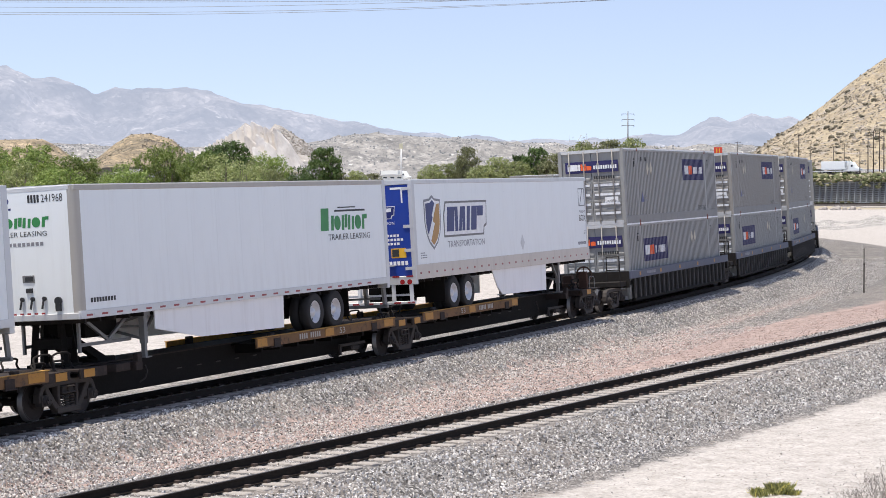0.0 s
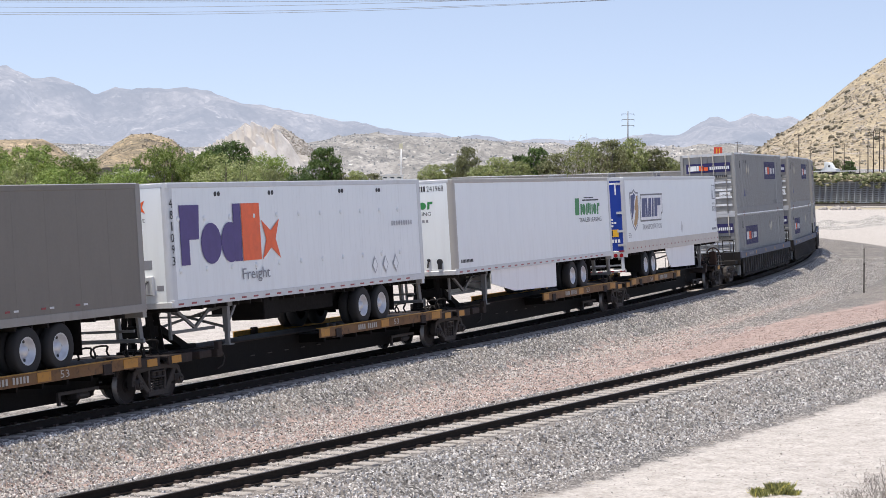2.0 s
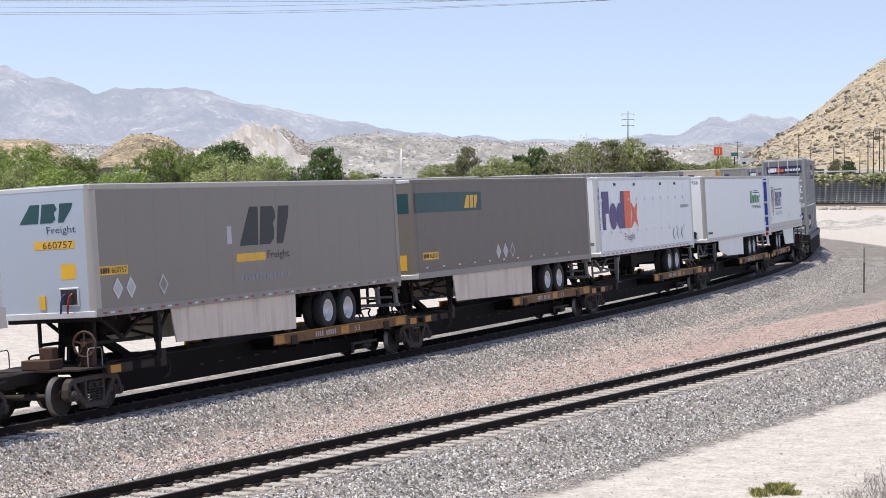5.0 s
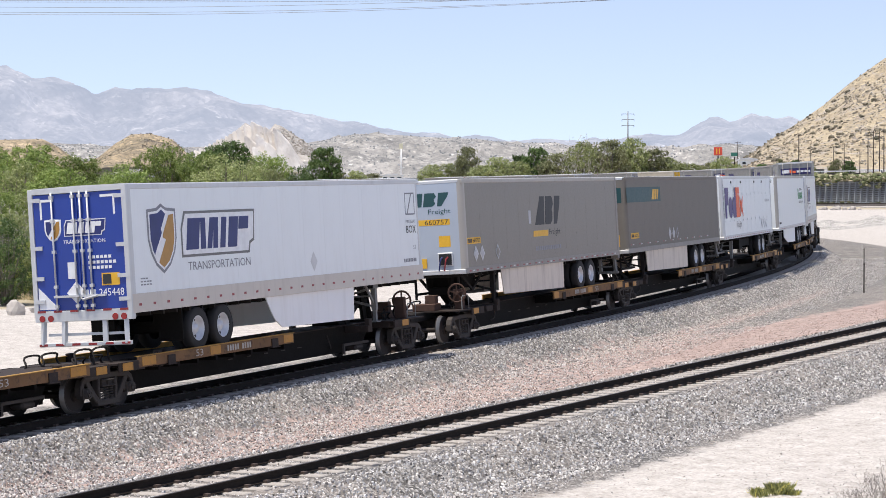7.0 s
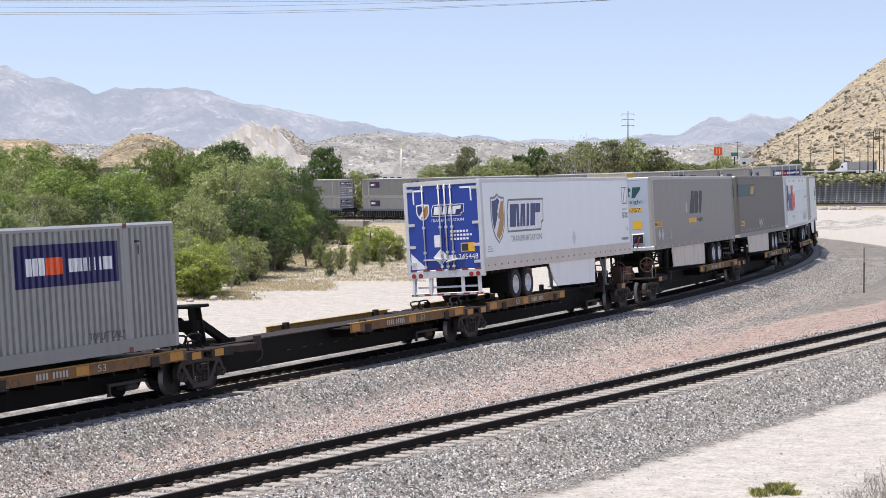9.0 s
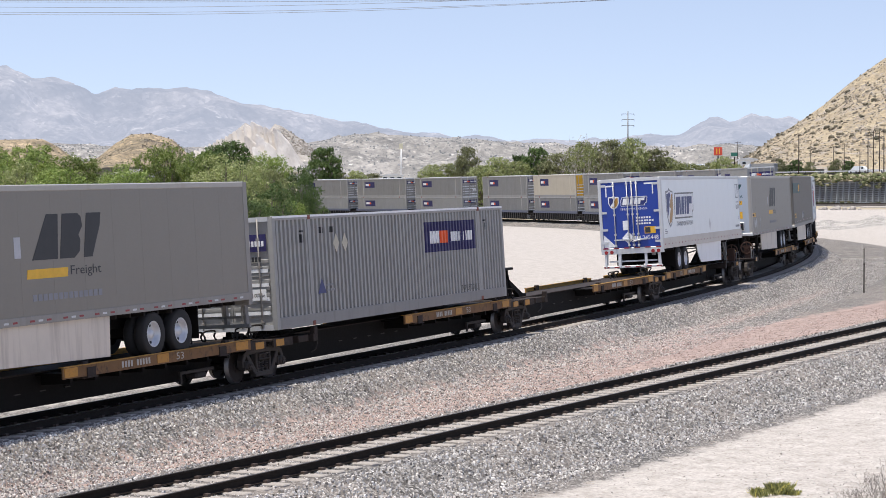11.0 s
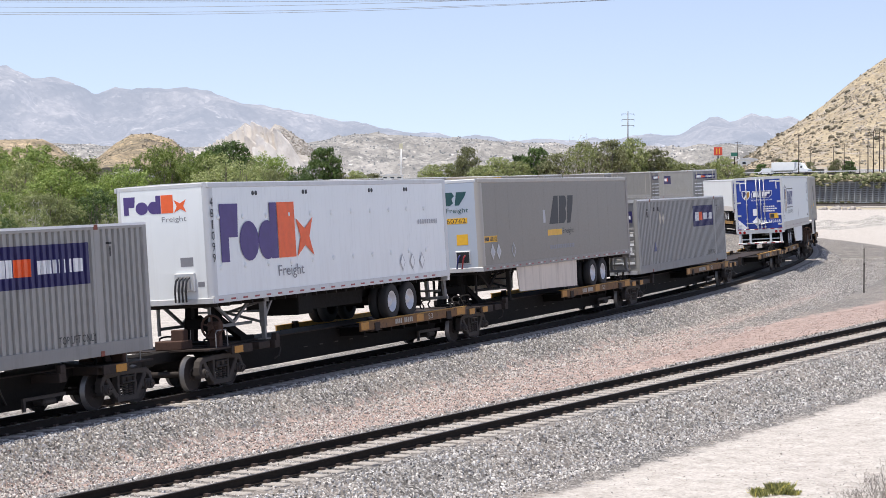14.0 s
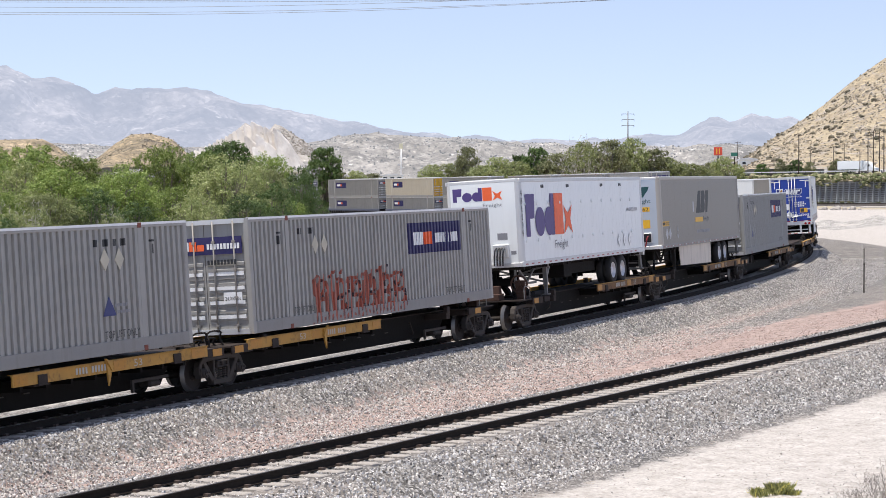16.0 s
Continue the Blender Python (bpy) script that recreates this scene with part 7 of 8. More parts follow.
def tree_meshes(seed, tone, leaves=24000, bushy=False, narrow=False, sparse=False, leaf=0.011, tall=1.0):
    """A tree one metre high and one metre wide: trunk with limbs, and a crown of many small leaves set on rounded lobes."""
    rng = np.random.default_rng(seed)
    r2 = random.Random(seed)
    zc, rz, rx = (0.46, 0.42, 0.40) if bushy else (0.58, 0.33, 0.39)
    lobes = []
    n = int(((38 if bushy else 30) if not sparse else 15) * tall ** 0.7 * (1 if leaves > 8000 or sparse else 0.6))
    for i in range(n):
        # rounded lobes over a dome, no two alike
        q = 1 - (1.9 if bushy else 1.55) * (i + 0.5) / n
        q = max(-0.95 if bushy else -0.7, min(1, q + r2.uniform(-0.08, 0.08)))
        a = i * 2.39996 + r2.uniform(-0.35, 0.35)
        w = math.sqrt(max(0.35 if bushy and q < 0 else 0, 1 - q * q)) * r2.uniform(0.7, 1.02)
        r = r2.uniform(0.085, 0.155)
        k = (1 - r / rx * 0.75)
        lobes.append((rx * w * k * math.cos(a) * 1.12, rx * w * k * math.sin(a) * 1.12, zc + rz * q * (1 - r * 0.9), r * 1.08, r * r2.uniform(0.7, 0.95) / tall))
    for i in range(0 if sparse else 5):
        a = r2.uniform(0, 6.28)
        lobes.append((0.17 * math.cos(a), 0.17 * math.sin(a), zc + r2.uniform(-0.12, 0.12), 0.2, 0.2))
    # each lobe is a heap of smaller tufts, thin below, so that shade shows between them
    subs = []
    for lx, ly, lz, lr, lh in lobes:
        for q in range(9):
            az, el = r2.uniform(0, 6.283), r2.uniform(-0.35, 1.0)
            w = math.sqrt(max(0.0, 1 - el * el))
            k = r2.uniform(0.62, 0.95)
            subs.append((lx + lr * w * k * math.cos(az), ly + lr * w * k * math.sin(az), lz + lh * el * k, lr * r2.uniform(0.28, 0.52), lh * r2.uniform(0.24, 0.42)))
    area = np.array([lr * lr for _, _, _, lr, _ in subs])
    pick = rng.choice(len(subs), leaves // 6, p=area / area.sum())
    L = np.array(subs)[pick]
    v = rng.normal(size=(len(pick), 3))
    v /= np.linalg.norm(v, axis=1)[:, None]
    v[:, 2] = np.where((v[:, 2] < -0.25) & (rng.random(len(pick)) < 0.75), -v[:, 2], v[:, 2])
    q = 1.0 - 0.4 * rng.random(len(pick)) ** 2.0 + np.maximum(0, rng.normal(0, 0.10, len(pick)))
    ctr = np.stack([L[:, 0] + v[:, 0] * L[:, 3] * q, L[:, 1] + v[:, 1] * L[:, 3] * q, np.maximum(0.01, L[:, 2] + v[:, 2] * L[:, 4] * q)], 1)
    C = np.repeat(ctr, 6, 0) + rng.normal(0, 0.010, (len(pick) * 6, 3))
    m = len(C)
    nrm = np.repeat(v + (0, 0, 0.8), 6, 0) + rng.normal(0, 0.7, (m, 3))
    a = np.cross(nrm, rng.normal(size=(m, 3)))
    a /= np.linalg.norm(a, axis=1)[:, None]
    b = np.cross(nrm, a)
    b /= np.linalg.norm(b, axis=1)[:, None]
    s = rng.uniform(0.6, 1.35, (m, 1)) * leaf
    tri = np.stack([C - a * s, C + a * s * 0.8 + b * s * 0.55, C + a * s * 0.7 - b * s * 0.6], 1).reshape(-1, 3)
    faces = np.arange(m * 3).reshape(-1, 3)
    crown = bpy.data.meshes.new("crown")
    crown.from_pydata(tri.tolist(), [], faces.tolist())
    crown.materials.append(LEAF[tone])
    bm = bmesh.new()
    base = Vector((0, 0, -0.02))
    fork = Vector((r2.uniform(-0.03, 0.03), r2.uniform(-0.03, 0.03), 0.20 if not bushy else 0.07))
    cyl(bm, base, fork, 0.026, 8, 0.02)
    for lx, ly, lz, lr, lh in lobes:
        bend = 0.10 if sparse else 0.03
        mid = fork.lerp(Vector((lx, ly, lz)), 0.5) + Vector((r2.uniform(-bend, bend), r2.uniform(-bend, bend), 0.02))
        tip = Vector((lx, ly, lz + lh * 0.3))
        k = 0.55 if sparse else 1.0
        cyl(bm, fork, mid, 0.011 * k, 6, 0.007 * k)
        cyl(bm, mid, tip, 0.007 * k, 5, 0.003 * k)
        for _ in range(0 if sparse else 1 if leaves < 14000 else 2):
            e = Vector((lx + r2.uniform(-0.7, 0.7) * lr, ly + r2.uniform(-0.7, 0.7) * lr, lz + r2.uniform(-0.5, 0.7) * lh))
            cyl(bm, mid.lerp(tip, r2.uniform(0.2, 0.9)), e, 0.004, 4, 0.0015, caps=False)
        for _ in range(16 if sparse else 0):
            # a tangle of short dead twigs
            p = Vector((lx, ly, lz)) + Vector((r2.uniform(-1, 1), r2.uniform(-1, 1), r2.uniform(-0.9, 0.9))) * lr * 1.5
            d = Vector((r2.uniform(-1, 1), r2.uniform(-1, 1), r2.uniform(-0.3, 1.1))).normalized() * r2.uniform(0.05, 0.12)
            w = Vector((r2.uniform(-1, 1), r2.uniform(-1, 1), r2.uniform(-1, 1))) * 0.03
            cyl(bm, p, p + d * 0.5 + w, 0.0032, 3, 0.0025, caps=False)
            cyl(bm, p + d * 0.5 + w, p + d, 0.0025, 3, 0.001, caps=False)
    trunk = mesh_of("trunk", bm, M_PALEBARK if sparse else M_BARK)
    return trunk, crown


M_PALEBARK = painted("pale_bark", (0.42, 0.39, 0.35), 0.9, 0, 0.4, (0.2, 0.18, 0.16), True, 3)
KINDS = {
    "fresh_a": tree_meshes(1, "fresh", 18500), "fresh_b": tree_meshes(2, "fresh", 18500, True), "olive_a": tree_meshes(3, "olive", 18500, True),
    "olive_b": tree_meshes(4, "olive", 20000), "deep_a": tree_meshes(5, "deep", 18500, True), "deep_r": tree_meshes(16, "deep", 24000, False, leaf=0.014, tall=1.5), "bush": tree_meshes(7, "lime", 23000, True, leaf=0.013),
    "bare": tree_meshes(8, "olive", 3600, False, False, True, 0.014), "fresh_c": tree_meshes(9, "fresh", 18500), "small": tree_meshes(14, "lime", 7000, True, leaf=0.022), "small_olive": tree_meshes(15, "olive", 6500, True, leaf=0.022),
    "far_fresh": tree_meshes(11, "olive", 15000, True, leaf=0.015, tall=1.8), "far_olive": tree_meshes(12, "dun", 15000, True, leaf=0.015, tall=1.8), "far_deep": tree_meshes(13, "deep", 13000, True, leaf=0.019, tall=1.8),
}


def tree(kind, x, y, height, width, turn, label, name="tree"):
    z = float(ground_z([x], [y])[0])
    root = thing(name, label, "tree" if name == "tree" else "bush", "trees beyond the gravel pad" if name == "tree" else "bushes beyond the gravel pad")
    root.matrix_basis = pose(x, y, z - (0.10 * height if name == "bush" else 0), 0, 0, turn) @ Matrix.Diagonal((width, width, height, 1))
    for nm, me in zip(("trunk", "crown"), KINDS[kind]):
        ob = new(nm, me)
        ob.parent = root
    return root


def placed(kind, bearing, depth, top, wide, turn, name="tree"):
    """A tree at a bearing (tangent times 1000) and depth whose top stands at an elevation (tangent times 1000)."""
    x = bearing * depth / 1000
    z = float(ground_z([x], [depth])[0])
    h = (EYE[2] + top * depth / 1000 - z) * 1.06
    if depth > 300 and kind != "bare":
        kind = {"f": "far_fresh", "o": "far_olive", "d": "far_deep"}[kind[0]]
    lab = {"small": "low yellow-green bush in dry grass", "small_olive": "low grey-green bush in dry grass", "far_fresh": "yellow-green leafy tree in a far row", "far_olive": "olive-green tree in a far row", "far_deep": "dark green round tree in a far row", "fresh_a": "leafy yellow-green cottonwood tree with grey limbs", "fresh_b": "dense yellow-green leafy tree down to the ground", "fresh_c": "broad yellow-green leafy tree",
           "olive_a": "grey-green leafy tree with open crown", "olive_b": "pale olive tree with thin crown", "deep_a": "dense dark green round tree", "deep_r": "dense round dark green tree behind the thicket",
           "bush": "dense leafy green bush beside the gravel", "bare": "half-bare tree with pale branches"}[kind]
    return tree(kind, x, depth, h, wide * depth / 1000, turn, lab, name)


for i, (k, b, d, top, w) in enumerate((
        # deepest of the thicket first
        ("fresh_a", -190, 185, 36.0, 46), ("fresh_c", -168, 190, 31, 40), ("fresh_b", -205, 178, 35, 44), ("fresh_c", -129, 178, 36.2, 36), ("deep_r", -99, 195, 37.6, 42), ("fresh_a", -114, 190, 33, 36), ("fresh_c", -80, 180, 31.5, 34),
        ("deep_r", -54.5, 425, 37.4, 22), ("fresh_b", -148, 172, 27.5, 36), ("olive_a", -84, 160, 29, 36), ("deep_a", -66, 165, 25, 30),
        ("olive_a", -196, 138, 28.6, 50), ("fresh_a", -176, 135, 25.5, 44), ("fresh_c", -147, 132, 24.8, 44), ("fresh_b", -125, 136, 17, 44), ("olive_a", -100, 140, 32, 52), ("deep_a", -77, 134, 17.5, 34), ("deep_a", -62.5, 142, 24.5, 18), ("deep_a", -57, 160, 9, 24),
        ("fresh_b", -208, 126, 22, 46), ("deep_a", -160, 128, 15, 40), ("olive_a", -113, 122, 13, 40), ("deep_a", -140, 120, 9, 40), ("olive_b", -182, 122, 14, 42), ("deep_a", -92, 126, 12, 44), ("fresh_c", -202, 118, 12, 40), ("fresh_a", -74, 138, 10, 36),
        # a line of trees behind the far track
        ("fresh_b", -5, 440, 28.6, 18), ("olive_a", 11, 445, 37.6, 17), ("fresh_b", 3, 452, 29, 22), ("fresh_b", 25, 450, 32, 24), ("deep_a", 43, 445, 37.4, 19), ("deep_a", 35, 447, 33.6, 14), ("olive_a", 52, 440, 34.5, 26), ("bare", 64, 430, 37.5, 24), ("olive_a", 66, 446, 39.8, 27), ("olive_a", 77, 440, 41.0, 24), ("fresh_b", 86, 445, 41.4, 24), ("olive_a", 96, 450, 36.5, 26), ("fresh_b", 103, 450, 32, 26), ("fresh_b", 113, 455, 28.8, 28), ("fresh_b", 34, 430, 30, 24),
        ("fresh_b", 128, 500, 32.2, 17), ("olive_a", 121, 503, 29.5, 12), ("fresh_b", 135, 505, 28.5, 10), ("olive_a", 119, 480, 28, 22), ("fresh_b", -40, 430, 25.5, 17), ("olive_a", -32, 440, 24.5, 16), ("olive_a", -48, 425, 25, 18), ("fresh_b", 18, 430, 28, 24),
        ("deep_a", 146, 780, 28.5, 10), ("olive_a", 155, 776, 30.8, 9), ("deep_a", 161.5, 774, 30.4, 11), ("deep_a", 186, 768, 30.2, 10), ("olive_a", 180, 768, 30.6, 10), ("olive_a", 168, 772, 29.4, 9))):
    placed(k, b, d, top, w, (i * 67) % 360)
for i, (k, b, d, top, w) in enumerate((
        ("deep_a", -200, 100, 6.0, 32), ("bush", -176, 104, -7, 30), ("bush", -150, 105.5, -5.6, 54), ("bush", -112, 106.0, -4.8, 38), ("small_olive", -176, 105, -8, 26), ("small_olive", -183, 107, -4, 24), ("fresh_b", -76, 136, 3.0, 27), ("olive_a", -88, 122, -3, 22), ("fresh_b", -82, 140, 4, 22), ("bush", -31, 150, 2.2, 30), ("olive_a", -60, 152, -3, 13), ("bush", -166, 110, 0, 36), ("bush", -122, 112, 1.5, 36), ("olive_a", -188, 112, 0, 34), ("olive_a", -45, 190, 1, 20))):
    placed(k, b, d, top, w, (i * 97) % 360, "bush")
_rng = random.Random(5)
for i in range(40):
    d = _rng.uniform(107, 126)
    b = _rng.uniform(-206, -104) if d < 114 else _rng.uniform(-206, -90)
    placed(_rng.choice(("small", "small", "small_olive")), b, d, _rng.uniform(-13, -5) + (d - 104) * 0.35, _rng.uniform(10, 22), _rng.uniform(0, 360), "bush")
for b, d, w in ((-52, 128, 9), (-47, 136, 8), (-41, 130, 6), (-56, 140, 10), (-36, 144, 8), (-28, 140, 5), (-20, 150, 8)):
    placed("small_olive", b, d, -9 + (d - 128) * 0.25, w, b * 11 % 360, "bush")
for b, d, top, w in ((-199, 109, 11, 26), (-188, 112, 4, 22), (-125, 105.8, -8, 16), (-118, 108, -2, 24), (-97, 109, -6, 16), (-80, 134, 1, 18), (-151, 114, 9, 20), (-186, 116, 12, 24)):
    placed("bare", b, d, top, w, b * 7 % 360, "bush")

# ---------------------------------------------------------------- pad edge: boulders, dry grass
M_BOULDER = painted("pale_boulder", (0.40, 0.365, 0.33), 0.9, 0, 0.5, (0.3, 0.26, 0.22), False, 3)


def boulder(x, y, r, seed, flat=0.7):
    rng = random.Random(seed)
    bm = bmesh.new()
    bmesh.ops.create_icosphere(bm, subdivisions=2, radius=r)
    for v in bm.verts:
        k = 1 + 0.35 * noise.noise(v.co / r * 1.3 + Vector((seed * 3.1, 0, 0)))
        v.co = Vector((v.co.x * k * 1.15, v.co.y * k, v.co.z * k * flat))
    ob = part("boulder", bm, M_BOULDER)
    ob.matrix_basis = pose(x, y, float(ground_z([x], [y])[0]) + r * flat * 0.35, 0, 0, rng.uniform(0, 360))
    return tagged(ob, "pale angular boulder at the edge of the gravel", "rock", "boulders at the gravel edge")


for k, (b, d, r, f) in enumerate(((-196, 93, 0.62, 1.3), (-184, 95, 0.75, 0.5), (-180, 96, 0.6, 0.5), (-172, 99, 0.35, 0.6), (-147, 101.5, 0.35, 0.8), (-128, 102, 0.42, 0.8), (-116, 103, 0.3, 0.6), (-105, 104, 0.36, 0.8), (-97, 105, 0.28, 0.7), (-88, 108, 0.25, 0.7), (-160, 100.5, 0.25, 0.6))):
    boulder(b * d / 1000, d, r * 0.6, k, f)
for k, (b, d, r) in enumerate(((173, 372, 1.0), (175, 376, 1.5), (178, 374, 0.9), (181, 377, 1.7), (184, 375, 1.3), (188, 378, 1.6), (170, 371, 0.9), (186, 371, 0.8), (179.5, 378, 1.2), (191, 377, 0.8), (167, 370, 0.6))):
    boulder(b * d / 1000, d, r * 0.32, 40 + k, 0.9)


def windrow(x, y, ln, w, h, seed):
    """A low windrow of grey gravel."""
    bm = bmesh.new()
    nx, ny = 26, 9
    rng = random.Random(seed)
    ph = rng.uniform(0, 9)
    grid = []
    for i in range(nx):
        row = []
        for j in range(ny):
            a, b = -1 + 2 * i / (nx - 1), -1 + 2 * j / (ny - 1)
            px, py = x + a * ln / 2, y + b * w / 2 + 0.8 * math.sin(a * 3 + ph)
            e = max(0, 1 - a ** 4) * (1 - abs(b)) * (0.72 + 0.28 * math.sin(a * 7 + ph) + 0.25 * noise.noise(Vector((a * 5, b * 3, seed))))
            row.append(bm.verts.new((px, py, float(base_z(np.array([px]), np.array([py]))[0]) - 0.12 + 0.75 * h * max(0, e) ** 0.8)))
        grid.append(row)
    for i in range(nx - 1):
        for j in range(ny - 1):
            bm.faces.new((grid[i][j], grid[i + 1][j], grid[i + 1][j + 1], grid[i][j + 1]))
    bmesh.ops.recalc_face_normals(bm, faces=bm.faces)
    ob = part("gravel_mound", bm, M_HEAP, smooth=True)
    return tagged(ob, "low windrow of grey gravel on pale sand", "gravel mound", "mounds on the sand lot")


M_HEAP = land_material("heaped_gravel", [(0.34, (0.27, 0.255, 0.24)), (0.5, (0.36, 0.345, 0.325)), (0.66, (0.44, 0.42, 0.395))], 1.2, (0.22, 0.21, 0.2), 4, 0.6, relief=0.08, speckle=14)
for k, (x, y, ln, w, h) in enumerate(((47, 268, 9, 5, 1.0), (53, 264, 9, 5, 1.2), (58, 270, 8, 5, 0.9), (50, 250, 12, 6, 0.7), (44, 255, 8, 5, 0.5))):
    windrow(x, y, ln, w, h, k + 1)


def tufts(name, label, places, material, blades=14, seed=9, spread=0.18):
    """Grass as tapered blades, all in one mesh."""
    rng = random.Random(seed)
    V, F = [], []
    for x, y, z, h in places:
        for _ in range(blades):
            a = rng.uniform(0, 6.28)
            bx0, by0 = x + rng.uniform(-spread, spread), y + rng.uniform(-spread, spread)
            lean = rng.uniform(0.3, 1.0) * h
            w = rng.uniform(0.008, 0.018)
            b = len(V)
            px, py = -math.sin(a) * w, math.cos(a) * w
            V += [(bx0 - px, by0 - py, z - 0.03), (bx0 + px, by0 + py, z - 0.03), (bx0 + math.cos(a) * lean * 0.5 + px * 0.7, by0 + math.sin(a) * lean * 0.5 + py * 0.7, z + h * 0.6), (bx0 + math.cos(a) * lean, by0 + math.sin(a) * lean, z + h * rng.uniform(0.85, 1.1))]
            F += [(b, b + 1, b + 2), (b, b + 2, b + 3)]
    me = bpy.data.meshes.new(name)
    me.from_pydata(V, [], F)
    me.materials.append(material)
    return tagged(new(name, me), label, "grass", kind="stuff")


M_DRYGRASS = island_mat("dry_grass", [(0.0, (0.42, 0.34, 0.20)), (0.5, (0.60, 0.51, 0.33)), (1.0, (0.74, 0.66, 0.48))], 0.9, 0.1, 0.45)
M_WEED = island_mat("dull_weed", [(0.0, (0.16, 0.15, 0.06)), (0.5, (0.26, 0.23, 0.11)), (1.0, (0.38, 0.33, 0.19))], 0.8, 0.2, 0.2)
M_GREENGRASS = island_mat("green_tuft", [(0.0, (0.10, 0.11, 0.04)), (0.5, (0.20, 0.205, 0.075)), (0.85, (0.36, 0.34, 0.14)), (1.0, (0.62, 0.55, 0.10))], 0.8, 0.2, 0.3)
_rng = random.Random(21)


def scatter_z(pts):
    a = np.array(pts)
    z = ground_z(a[:, 0], a[:, 1])
    return [(x, y, float(q), h) for (x, y, h), q in zip(pts, z)]


_pl = []
for _ in range(3200):
    d = _rng.uniform(112, 168)
    b = _rng.uniform(-98, -8) if d > 122 else _rng.uniform(-98, -50)
    _pl.append((b * d / 1000, d, _rng.uniform(0.05, 0.16)))
for _ in range(1300):
    d = _rng.uniform(104, 112)
    _pl.append((_rng.uniform(-206, -90) * d / 1000, d, _rng.uniform(0.05, 0.2)))
tufts("dry_grass", "dry straw-coloured grass between gravel and bushes", scatter_z(_pl), M_DRYGRASS, 12, 22, 0.3)
_pl = []
for _ in range(260):
    _y = _rng.uniform(102, 109)
    _pl.append((_rng.uniform(-0.2, -0.085) * _y, _y + 1.5, _rng.uniform(0.05, 0.13)))
tufts("weeds", "green weeds along the edge of the gravel", scatter_z(_pl), M_WEED, 14, 23, 0.3)
# small plants near the camera
_pl = []
for cx_, cy_, sp_, lo_, hi_, k_ in ((5.78, 39.9, 0.05, 0.06, 0.14, 18), (6.22, 40.2, 0.075, 0.10, 0.22, 46), (6.40, 40.0, 0.04, 0.05, 0.11, 10)):
    _pl += [(cx_ + _rng.gauss(0, sp_), cy_ + _rng.gauss(0, sp_ * 1.5), _rng.uniform(lo_, hi_)) for _ in range(k_)]
tufts("green_tufts", "small green tufts growing in pale sand", scatter_z(_pl), M_GREENGRASS, 16, 24, 0.1)


def twigs():
    rng = random.Random(31)
    bm = bmesh.new()

    def grow(p, d, ln, r, lvl):
        q = p + d * ln
        cyl(bm, p, q, r, 4, r * 0.6, caps=False)
        if lvl:
            for _ in range(rng.choice((2, 2, 3))):
                nd = (d + Vector((rng.uniform(-0.7, 0.7), rng.uniform(-0.7, 0.7), rng.uniform(-0.2, 0.5)))).normalized()
                grow(q, nd, ln * rng.uniform(0.6, 0.85), r * 0.62, lvl - 1)

    for _ in range(420):
        y = 39.0 + 5.5 * rng.random() ** 1.5
        x = y * rng.uniform(0.18, 0.215)
        if x / y < 0.184 + 0.0045 * (y - 39) + 0.004 * math.sin(y * 3):
            continue
        z = float(ground_z([x], [y])[0])
        grow(Vector((x, y, z - 0.03)), Vector((rng.uniform(-0.5, 0.5), rng.uniform(-0.5, 0.5), 1)).normalized(), rng.uniform(0.05, 0.12), 0.0045, 3)
    ob = part("dry_shrub", bm, plain("dry_twig", (0.20, 0.175, 0.155), 0.9))
    tagged(ob, "leafless grey dry shrub on pale sand", "shrub", kind="stuff")


twigs()

# loose stones on the beds, the strip between them and the verge
def stones(name, label, material, X, Y, r, seed):
    """Crushed stone: small angular wedges, each with its own turn and shape."""
    rng = np.random.default_rng(seed)
    iv = np.array([(1.0, 0.0, -0.8), (-0.55, 0.9, -0.8), (-0.55, -0.9, -0.8), (0.72, 0.0, 0.75), (-0.4, 0.68, 0.75), (-0.4, -0.68, 0.75)])
    fi = np.array([(3, 4, 5), (0, 1, 4), (0, 4, 3), (1, 2, 5), (1, 5, 4), (2, 0, 3), (2, 3, 5)])
    n, k = len(X), len(iv)
    Z = ground_z(X, Y)
    base = (iv[None] + rng.uniform(-0.32, 0.32, (n, k, 3))) * rng.uniform(0.7, 1.25, (n, 1, 3)) * r[:, None, None]
    a = rng.uniform(0, 6.28, n)
    ca, sa = np.cos(a)[:, None], np.sin(a)[:, None]
    V = np.stack([base[:, :, 0] * ca - base[:, :, 1] * sa + X[:, None], base[:, :, 0] * sa + base[:, :, 1] * ca + Y[:, None], base[:, :, 2] + Z[:, None] + 0.3 * r[:, None]], -1).reshape(-1, 3)
    F = (fi[None] + (np.arange(n) * k)[:, None, None]).reshape(-1, 3)
    me = bpy.data.meshes.new(name)
    me.from_pydata(V.tolist(), [], F.tolist())
    me.materials.append(material)
    return tagged(new(name, me), label, "gravel", kind="stuff")


def beside_main(s, lat):
    return np.interp(s, PS, PX) + lat * np.sin(np.interp(s, PS, PTH)), np.interp(s, PS, PY) - lat * np.cos(np.interp(s, PS, PTH))


def beside_near(s, lat):
    x, y, _, th = near_at(s)
    return x + lat * np.sin(th), y - lat * np.cos(th)


